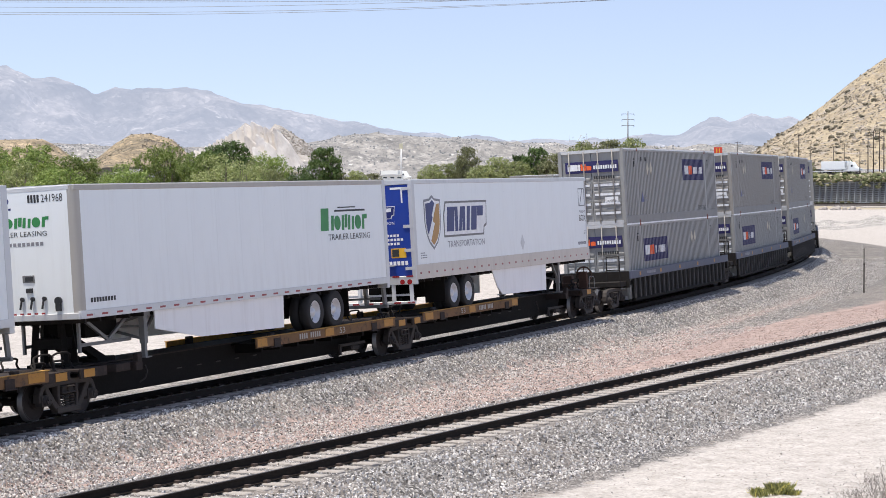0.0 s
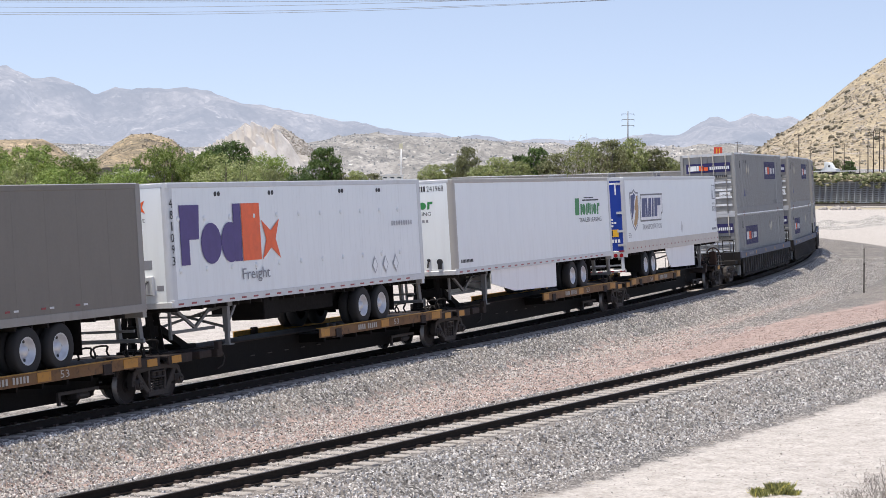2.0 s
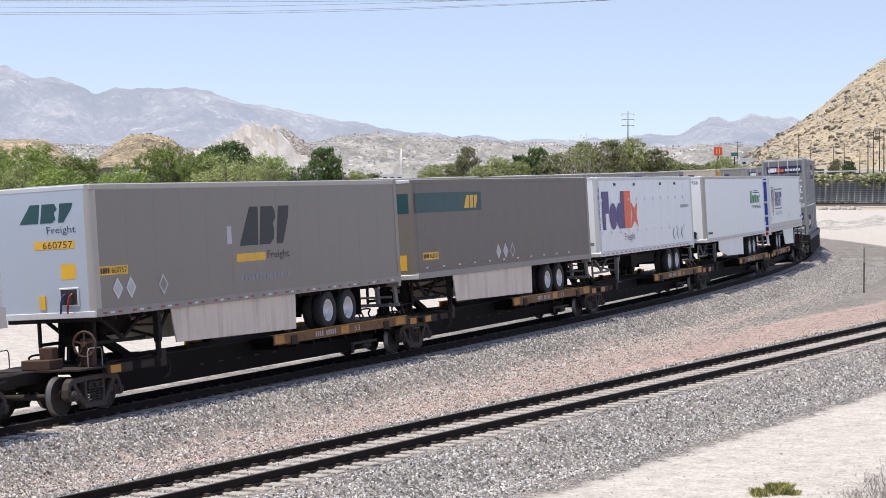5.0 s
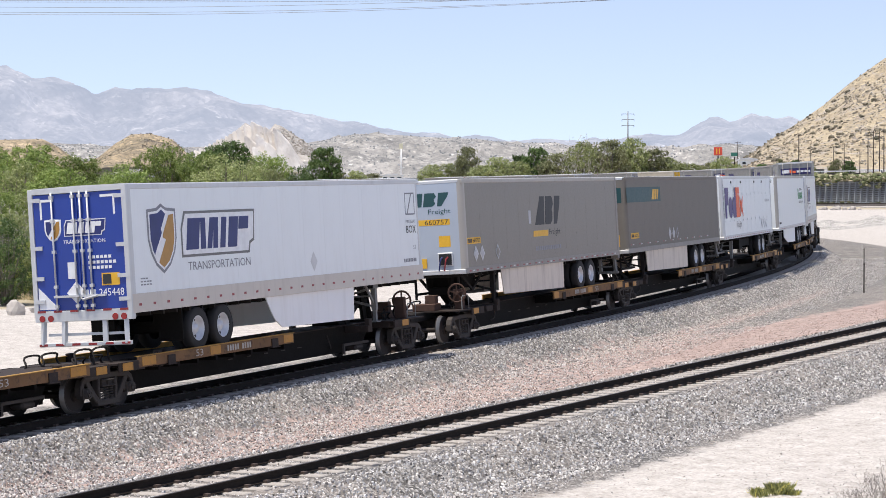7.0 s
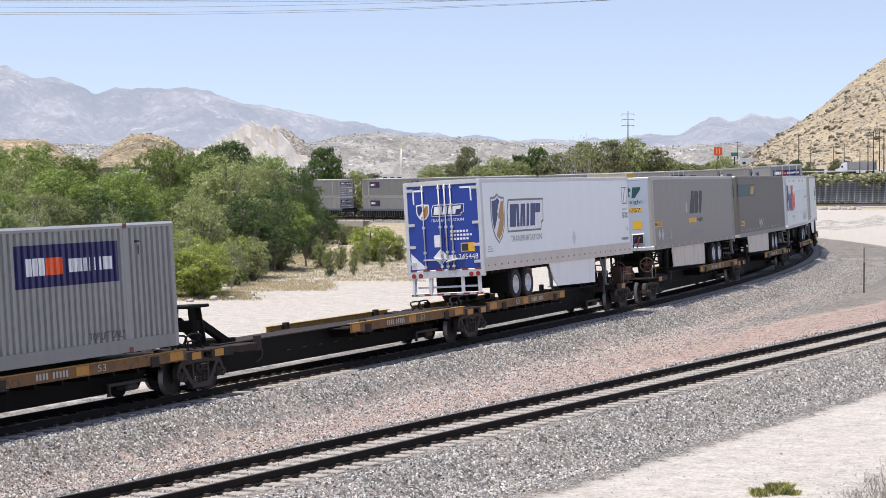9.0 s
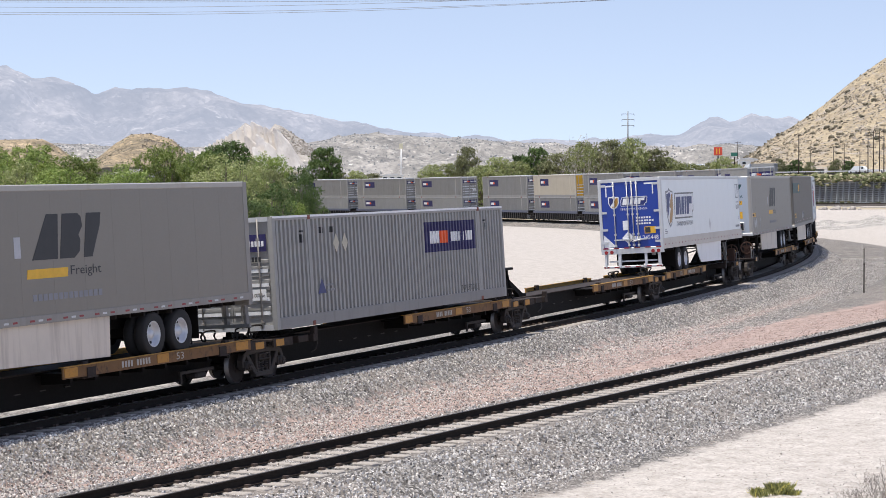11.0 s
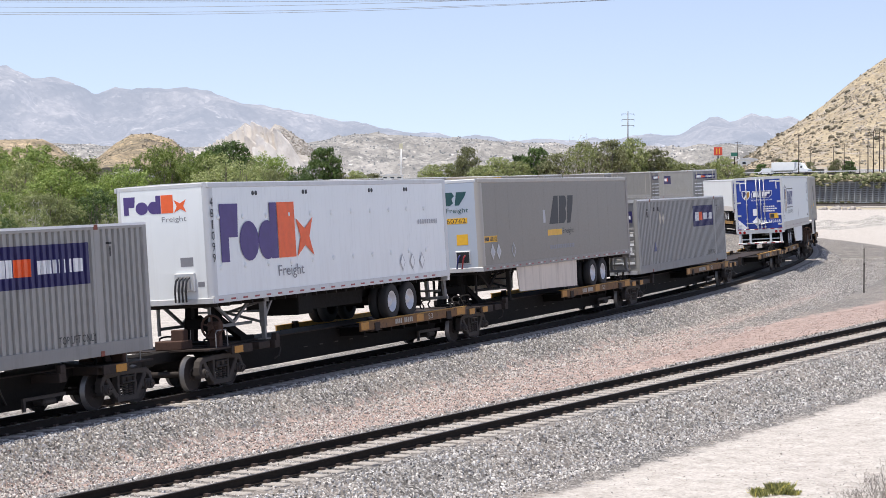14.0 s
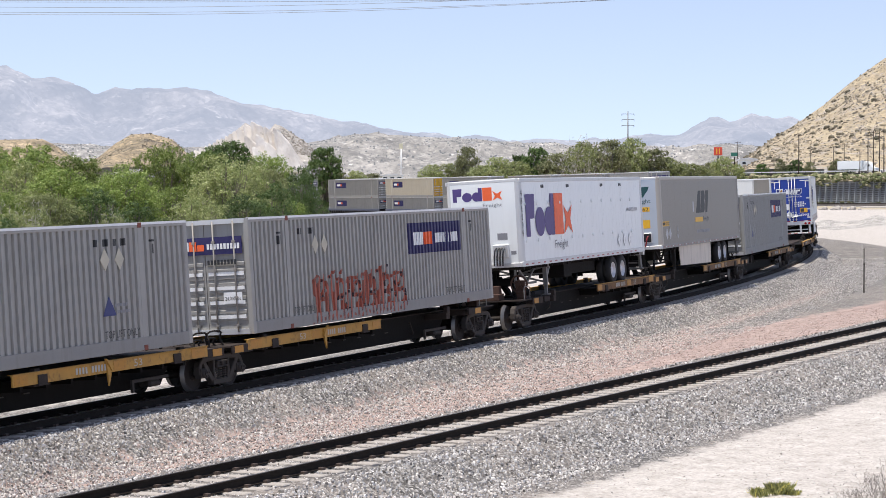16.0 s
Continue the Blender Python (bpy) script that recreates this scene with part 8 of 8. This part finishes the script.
def strew_stones():
    rng = np.random.default_rng(5)
    # shoulder of the main track
    n = 70000
    lat = 1.55 + 4.4 * rng.random(n) ** 1.25
    Xa, Ya = beside_main(-7 + 125 * rng.random(n) ** 1.9, lat)
    ra = rng.uniform(0.016, 0.036, n) * np.where(lat > 3.9, 0.72, 1)
    # both shoulders of the near track and the cribs between its ties
    n = 70000
    u = rng.random(n)
    lat = np.where(u < 0.55, 1.42 + 2.5 * rng.random(n) + np.abs(rng.normal(0, 0.28, n)), np.where(u < 0.80, -1.42 - 1.7 * rng.random(n) - np.abs(rng.normal(0, 0.3, n)), rng.uniform(-1.3, 1.3, n)))
    sn = 11 + 125 * rng.random(n) ** 1.9
    sn = np.where(u < 0.93, sn, np.round(sn / 0.61) * 0.61 + 0.305 + rng.uniform(-0.13, 0.13, n))
    Xb, Yb = beside_near(sn, lat)
    rb = rng.uniform(0.016, 0.036, n) * np.where(np.abs(lat) > 4.0, 0.65, np.where(u < 0.80, 1, 0.6))
    stones("ballast_stones", "grey crushed ballast stones along the tracks", M_STONE, np.concatenate([Xa, Xb]), np.concatenate([Ya, Yb]), np.concatenate([ra, rb]), 6)
    n = 20000
    lat = -2.6 - 4.4 * rng.random(n)
    Xc, Yc = beside_near(8 + 105 * rng.random(n) ** 1.5, lat)
    stones("strip_stones", "red-brown and grey chips on the dirt strip", M_REDSTONE, Xc, Yc, rng.uniform(0.009, 0.019, n), 7)
    n = 3000
    Xd, Yd = rng.uniform(2.0, 11, n), rng.uniform(38.5, 62, n)
    Yd[:1500] = 38.3 + np.abs(rng.normal(0, 2.2, 1500))
    Xd[:1500] = Yd[:1500] * (0.215 - np.abs(rng.normal(0, 0.018, 1500)))
    stones("verge_pebbles", "pale pebbles scattered on the sand verge", M_PEBBLE, Xd, Yd, rng.uniform(0.005, 0.013, n) * rng.choice([1, 1, 1, 1.7], n), 8)


strew_stones()

# ---------------------------------------------------------------- right: wall, motorway, poles, buildings
def crib_wall():
    root = thing("retaining_wall", "grey stepped concrete crib wall with shrubs above", "wall", kind="structure")
    x0, y0, x1, y1 = 76.0, 540.0, 150.0, 480.0
    d = Vector((x1 - x0, y1 - y0, 0))
    n = 40
    u = d.normalized()
    nrm = Vector((u.y, -u.x, 0))
    L = d.length
    z0, zt = 9.2, 14.4
    bm = bmesh.new()
    prism(bm, [(0, 0), (L, 0), (L, zt - z0), (0, zt - z0)], 0.9, 1.5)
    back = part("backing", bm, plain("dark_earth", (0.13, 0.125, 0.12), 0.95), root)
    bm = bmesh.new()
    box(bm, 0, 1.56, -0.1, 0.25, 0, 0.24)
    st = mesh_of("stretcher", bm, M_CRIB)
    bm = bmesh.new()
    box(bm, -0.12, 0.12, -0.16, 1.0, 0, 5.2)
    hd = mesh_of("header", bm, M_CRIB)
    M0 = Matrix((u, -nrm, Vector((0, 0, 1)))).transposed().to_4x4()
    M0.translation = Vector((x0, y0, z0))
    root.matrix_basis = M0
    k = int(46 / 1.6)
    for i in range(k):
        ob = new("header", hd)
        ob.parent = root
        ob.matrix_basis = pose(i * 1.6, -0.05, 0, -9)
        for r in range(10):
            ob = new("stretcher", st)
            ob.parent = root
            ob.matrix_basis = pose(i * 1.6 + 0.02, r * 0.08, r * 0.52)
    # embankment between the wall and the motorway
    rows = [(nrm * -1.2, zt - 0.1), (nrm * -12, 15.9), (nrm * -60, 17.1), (nrm * -165, 19.5), (nrm * -330, 24.5)]
    V, F = [], []
    m = 30
    for off, z in rows:
        for i in range(m):
            p = Vector((x0, y0, 0)) - u * 40 + u * (L + 140) * i / (m - 1) + off
            V.append((p.x, p.y, z + 0.5 * noise.noise(Vector((i * 0.7, z, 1)))))
    for r in range(len(rows) - 1):
        for i in range(m - 1):
            F.append((r * m + i, r * m + i + 1, (r + 1) * m + i + 1, (r + 1) * m + i))
    me = bpy.data.meshes.new("embankment")
    me.from_pydata(V, [], F)
    me.materials.append(M_HILL)
    me.shade_smooth()
    tagged(new("embankment", me), "dry-grass embankment below the motorway", "embankment", kind="structure")
    rng = random.Random(3)
    pl = []
    for _ in range(420):
        t = rng.uniform(-20, L + 60)
        o = rng.uniform(0.2, 14)
        p = Vector((x0, y0, 0)) + u * t - nrm * (1.0 + o)
        pl.append((p.x, p.y, np.interp(o, [0, 11], [zt, 15.8]) - 0.2, rng.uniform(0.5, 1.5)))
    for _ in range(520):
        t, o = rng.uniform(-40, L + 90), rng.uniform(14, 170)
        p = Vector((x0, y0, 0)) + u * t - nrm * o
        pl.append((p.x, p.y, np.interp(o, [12, 60, 165], [15.9, 17.1, 19.5]) - 0.3, rng.uniform(0.6, 1.6)))
    for _ in range(300):
        # trailing down over the face
        t = rng.uniform(-8, 48)
        drop = rng.random() ** 1.6 * 2.6 * (0.5 + 0.5 * math.sin(t * 0.9 + math.sin(t * 0.37) * 2))
        p = Vector((x0, y0, 0)) + u * t + nrm * rng.uniform(0.0, 0.5)
        pl.append((p.x, p.y, zt + 0.4 - drop, rng.uniform(0.35, 0.7)))
    for _ in range(260):
        t = rng.uniform(-14, 60)
        p = Vector((x0, y0, 0)) + u * t - nrm * rng.uniform(0, 5)
        pl.append((p.x, p.y, zt + rng.uniform(0, 1.2), rng.uniform(0.6, 1.3)))
    clumps("wall_top_shrubs", "olive and straw shrubs along the wall top", pl, M_SAGE, 3, 8)
    pl = []
    for _ in range(120):
        t = rng.uniform(-10, L)
        p = Vector((x0, y0, 0)) + u * t + nrm * rng.uniform(0.5, 4)
        pl.append((p.x, p.y, z0 - 0.2, rng.uniform(0.3, 0.8)))
    clumps("wall_foot_shrubs", "low shrubs at the foot of the wall", pl, M_SAGE, 2, 9)


crib_wall()


def far_siding():
    """A dark line of track along the foot of the wall."""
    a, b = Vector((70, 520, 8.75)), Vector((135, 474, 8.75))
    u = (b - a).normalized()
    root = thing("far_siding", "distant railway track on dark ballast below the wall", "railway track", kind="structure")
    bm = bmesh.new()
    bar(bm, a + Vector((0, 0, -0.3)), b + Vector((0, 0, -0.3)), 5.0, 0.7)
    part("ballast_bed", bm, painted("dark_ballast", (0.13, 0.115, 0.105), 0.95, 0, 0.5, (0.2, 0.17, 0.15), False, 2), root)
    w = Vector((-u.y, u.x, 0))
    for q in (-0.72, 0.72):
        bm = bmesh.new()
        bar(bm, a + w * q + Vector((0, 0, 0.14)), b + w * q + Vector((0, 0, 0.14)), 0.1, 0.18)
        part("rail", bm, M_RAIL, root)


far_siding()

ROAD_A, ROAD_D = Vector((100, 772, 21.2)), Vector((0.76, -0.65, 0)).normalized()


def motorway():
    n = Vector((ROAD_D.y, -ROAD_D.x, 0))
    V, F = [], []
    for i in range(12):
        for w in (-9, 9):
            V.append(tuple(ROAD_A + ROAD_D * (-90 + i * 25) + n * w))
    for i in range(11):
        F.append((2 * i, 2 * i + 1, 2 * i + 3, 2 * i + 2))
    me = bpy.data.meshes.new("motorway")
    me.from_pydata(V, [], F)
    me.materials.append(painted("asphalt", (0.06, 0.06, 0.062), 0.9, 0, 0.3, (0.1, 0.1, 0.1), False))
    tagged(new("motorway", me), "grey asphalt motorway on the embankment", "road", kind="structure")
    root = thing("guard_rail", "pale steel guard rail beside the motorway", "guard rail", kind="structure")
    bm = bmesh.new()
    a, b = ROAD_A + ROAD_D * -80 + n * 9.2, ROAD_A + ROAD_D * 150 + n * 9.2
    bar(bm, a + Vector((0, 0, 0.62)), b + Vector((0, 0, 0.62)), 0.06, 0.32)
    part("beam", bm, M_SILVER, root)
    bm = bmesh.new()
    box(bm, -0.07, 0.07, -0.07, 0.07, 0, 0.7)
    me = mesh_of("post", bm, M_DUSTY)
    for i in range(40):
        ob = new("post", me)
        ob.parent = root
        ob.matrix_basis = Matrix.Translation(ROAD_A + ROAD_D * (-78 + i * 5.8) + n * 9.2)


motorway()
M_CARGLASS = plain("dark_glass", (0.02, 0.025, 0.03), 0.1)


def road_wheel(root, x, y, r=0.5):
    bm = bmesh.new()
    cyl(bm, (x, y - 0.15, r), (x, y + 0.15, r), r, 14)
    part("wheel", bm, M_TYRE, root)


def lorry(label, box_trailer=True, box_m=None):
    """x forward; the nose of the cab is at x = 0."""
    root = thing("lorry", label, "truck", "vehicles on the motorway")
    bm = bmesh.new()
    prism(bm, [(-6.2, 0.9), (-0.1, 0.75), (0, 1.5), (-1.6, 1.95), (-2.2, 2.9), (-2.9, 3.75), (-4.6, 4.0), (-4.8, 0.9)], -1.2, 1.2)
    bmesh.ops.bevel(bm, geom=list(bm.edges), offset=0.06, segments=2, affect="EDGES")
    part("cab", bm, M_WHITE, root)
    bm = bmesh.new()
    prism(bm, [(-1.75, 2.05), (-2.2, 2.85), (-2.3, 2.85), (-1.85, 2.05)], -1.05, 1.05)
    box(bm, -3.1, -2.4, -1.215, -1.19, 2.1, 2.8)
    box(bm, -3.1, -2.4, 1.19, 1.215, 2.1, 2.8)
    part("window", bm, M_CARGLASS, root)
    for x in (-1.0, -5.2, -6.4):
        for y in (-1.0, 1.0):
            road_wheel(root, x, y)
    bm = bmesh.new()
    box(bm, -7.2, -4.8, -0.45, 0.45, 0.8, 1.1)
    part("chassis", bm, M_BLACK, root)
    if box_trailer:
        bm = bmesh.new()
        box(bm, -14.6, -5.4, -1.3, 1.3, 1.25, 4.1, bevel=0.04)
        part("trailer_box", bm, box_m or M_WHITE, root)
        for x in (-12.2, -13.4):
            for y in (-1.0, 1.0):
                road_wheel(root, x, y)
    return root


def van(label, m):
    root = thing("van", label, "van", "vehicles on the motorway")
    bm = bmesh.new()
    prism(bm, [(-5.4, 0.4), (0, 0.4), (0, 1.0), (-0.9, 1.25), (-1.7, 2.1), (-2.1, 2.3), (-5.4, 2.3)], -0.95, 0.95)
    bmesh.ops.bevel(bm, geom=list(bm.edges), offset=0.05, segments=2, affect="EDGES")
    part("body", bm, m, root)
    bm = bmesh.new()
    box(bm, -2.4, -1.6, -0.965, -0.94, 1.3, 1.95)
    box(bm, -5.42, -5.39, -0.7, 0.7, 1.3, 1.9)
    part("window", bm, M_CARGLASS, root)
    for x in (-1.0, -4.4):
        for y in (-0.8, 0.8):
            road_wheel(root, x, y, 0.38)
    return root


def road_pose(s, lane, back=False):
    n = Vector((ROAD_D.y, -ROAD_D.x, 0))
    p = ROAD_A + ROAD_D * s + n * lane
    d = -ROAD_D if back else ROAD_D
    m = Matrix((d, Vector((0, 0, 1)).cross(d), Vector((0, 0, 1)))).transposed().to_4x4()
    m.translation = p + Vector((0, 0, 0.02))
    return m


ROADSTERS = []   # (object, place along the road at t = 0, speed, lane, back)
ROADSTERS.append((lorry("white lorry with a white box trailer on the motorway"), 56.0, 14.8, 3.5, False))
ROADSTERS.append((lorry("white lorry with a long pale trailer on the motorway"), -145.6, 13.0, 3.5, False))
ROADSTERS.append((lorry("white lorry without trailer on the motorway", False), 14.0, 16.5, 3.0, False))
ROADSTERS.append((lorry("dark-cabbed lorry with a pale trailer on the motorway", True, M_LIGHTGREY), 218.0, -19.5, -4.0, True))
ROADSTERS.append((van("white van on the motorway", M_WHITE), -116.0, 16.0, 5.0, False))
ROADSTERS.append((van("white van on the motorway", M_WHITE), 180.0, -12.0, -3.0, True))


def pole(x, y, z, h, arms, label):
    root = thing("utility_pole", label, "utility pole", "utility poles")
    root.matrix_basis = pose(x, y, z)
    bm = bmesh.new()
    cyl(bm, (0, 0, -0.5), (0, 0, h), 0.17, 8, 0.11)
    part("pole", bm, plain("tarred_wood", (0.055, 0.042, 0.034), 0.9), root)
    for k in range(arms):
        bm = bmesh.new()
        box(bm, -1.3, 1.3, -0.06, 0.06, h - 0.5 - k * 1.2, h - 0.36 - k * 1.2)
        for q in (-1.2, -0.5, 0.5, 1.2):
            cyl(bm, (q, 0, h - 0.36 - k * 1.2), (q, 0, h - 0.1 - k * 1.2), 0.05, 6)
        part("cross_arm", bm, M_DUSTY, root)
    return root


for b, d, zb_, h, a in ((163, 560, 13.6, 13.8, 1), (194.7, 640, 18.5, 12.0, 1), (197.2, 640, 18.5, 13.0, 1), (200, 640, 18.5, 13.0, 2), (202, 640, 18.5, 15.0, 1), (179, 780, 22, 10, 1), (168.5, 800, 23, 9, 1), (183.8, 760, 22, 10, 1), (135, 900, 30, 8, 1), (191, 700, 20, 8, 0)):
    pole(b * d / 1000, d, zb_, h, a, "dark wooden utility pole with cross arm")


def pylon():
    root = thing("transmission_pole", "slender grey steel transmission pole with four arms", "pylon")
    d = 900.0
    root.matrix_basis = pose(84.7 * d / 1000, d, 18)
    bm = bmesh.new()
    cyl(bm, (0, 0, 0), (0, 0, 32.5), 0.45, 10, 0.2)
    part("mast", bm, M_STEELGREY, root)
    for z in (31.3, 29.0, 26.6):
        bm = bmesh.new()
        box(bm, -2.6, 2.6, -0.1, 0.1, z, z + 0.18)
        for q in (-2.5, 2.5):
            cyl(bm, (q, 0, z), (q, 0, z - 0.6), 0.1, 6)
        part("arm", bm, M_STEELGREY, root)


pylon()


def overhead_wires():
    root = thing("overhead_wires", "thin dark power lines across the sky", "power line")
    for y0, c in ((4.5, 7.0e-6), (2.0, 1.5e-5), (14.0, 2.7e-5), (23.0, 2.6e-5), (27.0, 3.0e-5)):
        bm = bmesh.new()
        pts = []
        for i in range(25):
            u = -420 + i * 75
            v = y0 - c * (u - 150) ** 2
            pts.append(((u - 784) * 250 / 3861, 250.0, EYE[2] + (395.66 - v) * 250 / 3861))
        tube(bm, pts, 0.022, 5)
        part("wire", bm, M_GREYINK, root)


overhead_wires()


def far_building(x, y, w, d, h, m, label, gable=0.0, windows=3, up=26):
    z = EYE[2] + up * y / 1000
    root = thing("building", label, "building", "distant buildings")
    root.matrix_basis = pose(x, y, z)
    bm = bmesh.new()
    prism(bm, [(-w / 2, -4), (w / 2, -4), (w / 2, h), (-w / 2, h)], -d / 2, d / 2)
    part("wall", bm, m, root)
    bm = bmesh.new()
    prism(bm, [(-w / 2 - 0.4, h), (w / 2 + 0.4, h), (w / 2 + 0.2, h + 0.3 + gable * 0.3), (0, h + 0.3 + gable), (-w / 2 - 0.2, h + 0.3 + gable * 0.3)], -d / 2 - 0.3, d / 2 + 0.3)
    part("roof", bm, M_SILVER if gable else M_CONCRETE, root)
    for i in range(windows):
        bm = bmesh.new()
        xx = -w / 2 + (i + 0.5) * w / windows
        box(bm, xx - 0.7, xx + 0.7, -d / 2 - 0.05, -d / 2 + 0.05, h * 0.35, h * 0.75)
        part("window", bm, M_CARGLASS, root)


far_building(140.0, 905, 13, 10, 3.2, M_WHITE, "white metal-roofed shed among trees", 1.6, 3)
far_building(131.0, 880, 11, 8, 2.6, M_LIGHTGREY, "low grey building with flat roof", 0, 3)
far_building(120.0, 860, 7, 6, 2.4, M_WHITE, "small white house among trees", 0.8, 2)
far_building(152.0, 915, 14, 9, 3.4, M_WHITE, "long white shed below the hillside", 0.9, 4)
far_building(-19.0, 820, 8, 7, 1.3, M_WHITE, "pale building beyond the trees", 0.4, 3, 20)


def road_sign():
    root = thing("roadside_sign", "square red sign with two yellow bars on a pole", "sign")
    d = 900.0
    root.matrix_basis = pose(126 * d / 1000, d, EYE[2] + 26.5 * d / 1000)
    bm = bmesh.new()
    box(bm, -1.75, 1.75, -0.15, 0.15, 4.2, 7.6, bevel=0.05)
    part("panel", bm, plain("red_sign", (0.62, 0.07, 0.04), 0.5), root)
    bm = bmesh.new()
    for x in (-0.75, 0.35):
        box(bm, x, x + 0.4, -0.2, -0.16, 4.8, 7.0)
    part("yellow_bars", bm, M_YELLOW, root)
    bm = bmesh.new()
    cyl(bm, (0, 0, -3), (0, 0, 4.1), 0.25, 8)
    part("post", bm, M_DUSTY, root)
    root = thing("roadside_sign", "small green road sign board on posts", "sign")
    root.matrix_basis = pose(133.5 * d / 1000, d, EYE[2] + 27 * d / 1000)
    bm = bmesh.new()
    box(bm, -1.4, 1.4, -0.1, 0.1, 3.4, 4.9)
    part("panel", bm, plain("green_sign", (0.03, 0.16, 0.12), 0.5), root)
    bm = bmesh.new()
    box(bm, -0.2, 0.2, -0.1, 0.1, -3, 3.2)
    part("post", bm, M_DUSTY, root)


    root = thing("mast_sign", "small yellow sign on a tall pale mast", "sign")
    d = 820.0
    root.matrix_basis = pose(-19.2 * d / 1000, d, EYE[2] + 19 * d / 1000)
    bm = bmesh.new()
    cyl(bm, (0, 0, 0), (0, 0, 12.5), 0.22, 8)
    part("mast", bm, M_SKIRT, root)
    bm = bmesh.new()
    box(bm, -0.65, 0.65, -0.2, 0.2, 12.4, 14.4, bevel=0.1)
    part("panel", bm, plain("faded_yellow", (0.60, 0.57, 0.42), 0.6), root)


road_sign()


def marker(x, y, h, r=0.03):
    root = thing("marker_post", "thin dark marker post in the gravel", "post", "marker posts")
    root.matrix_basis = pose(x, y, float(ground_z([x], [y])[0]))
    bm = bmesh.new()
    cyl(bm, (0, 0, -0.1), (0, 0, h), r, 8)
    box(bm, -r * 1.3, r * 1.3, -r * 1.3, r * 1.3, h - 0.08, h)
    part("rod", bm, M_DUSTY, root)


marker(193 * 0.107, 107, 1.45)
marker(193 * 0.146, 146, 1.0)


def trackside_sign():
    x, y = 21.3, 222.0
    root = thing("trackside_sign", "round red and white sign on a thin post", "sign")
    root.matrix_basis = pose(x, y, float(ground_z([x], [y])[0]))
    bm = bmesh.new()
    cyl(bm, (0, 0, -0.1), (0, 0, 2.2), 0.04, 8)
    part("post", bm, M_SILVER, root)
    bm = bmesh.new()
    cyl(bm, (0, -0.03, 1.9), (0, 0.03, 1.9), 0.33, 16)
    part("disc", bm, M_RED, root)
    bm = bmesh.new()
    box(bm, -0.22, 0.22, -0.04, -0.031, 1.85, 1.95)
    box(bm, -0.2, 0.2, -0.04, 0.02, 0.9, 1.4)
    part("white_bar", bm, M_WHITEINK, root)


trackside_sign()


def bridge():
    """Short concrete span that carries the track over a wash."""
    root = thing("rail_bridge", "short concrete railway bridge over a dry wash", "bridge", kind="structure")
    m = rail_frame(315, 337)
    root.matrix_basis = m
    bm = bmesh.new()
    box(bm, -11, 11, -3.2, 3.2, -1.5, -0.42, bevel=0.05)
    part("deck", bm, M_CONCRETE, root)
    for x in (-9.5, 0.5, 9.5):
        bm = bmesh.new()
        box(bm, x - 0.35, x + 0.35, -3.0, 3.0, -6.5, -1.5)
        part("pier", bm, M_CONCRETE, root)
    for s in (-1, 1):
        bm = bmesh.new()
        for z in (0.3, 0.7, 1.05):
            box(bm, -17, 17, s * 3.1 - 0.04, s * 3.1 + 0.04, z - 0.42, z - 0.33)
        for i in range(13):
            box(bm, -17 + i * 2.83 - 0.05, -17 + i * 2.83 + 0.05, s * 3.1 - 0.04, s * 3.1 + 0.04, -0.42, 0.7)
        part("hand_rail", bm, M_DUSTY, root)


bridge()



def run_s(s0, t):
    """Place along the track at t; the slack of the train runs in and out a little."""
    return s0 + SPEED * t + SLOWING * t * t / 2 + float(np.interp(t, [0, 4, 6.3, 9.2, 12.5, 16], [0, 0, 0.12, 0.48, 0.74, 0.92]))


def motions():
    times = [0.5 * i for i in range(33)]
    for ob, sa, sb, local in MOVERS:
        walk(ob, [(t, rail_frame(run_s(sa, t), run_s(sb, t)) @ local) for t in times])
    for ob, s0, v, lane, back in ROADSTERS:
        walk(ob, [(t, road_pose(s0 + v * t, lane, back)) for t in (0.0, 4.0, 8.0, 12.0, 16.0)])
    # each wheelset rolls without slipping
    for ob, x in WHEELSETS:
        rows = []
        for k in range(0, 481):
            t = k / 30
            rows.append((t, pose(x, 0, 0.425, 0, math.degrees(run_s(0, t) / 0.425), 0)))
        walk(ob, rows)


motions()
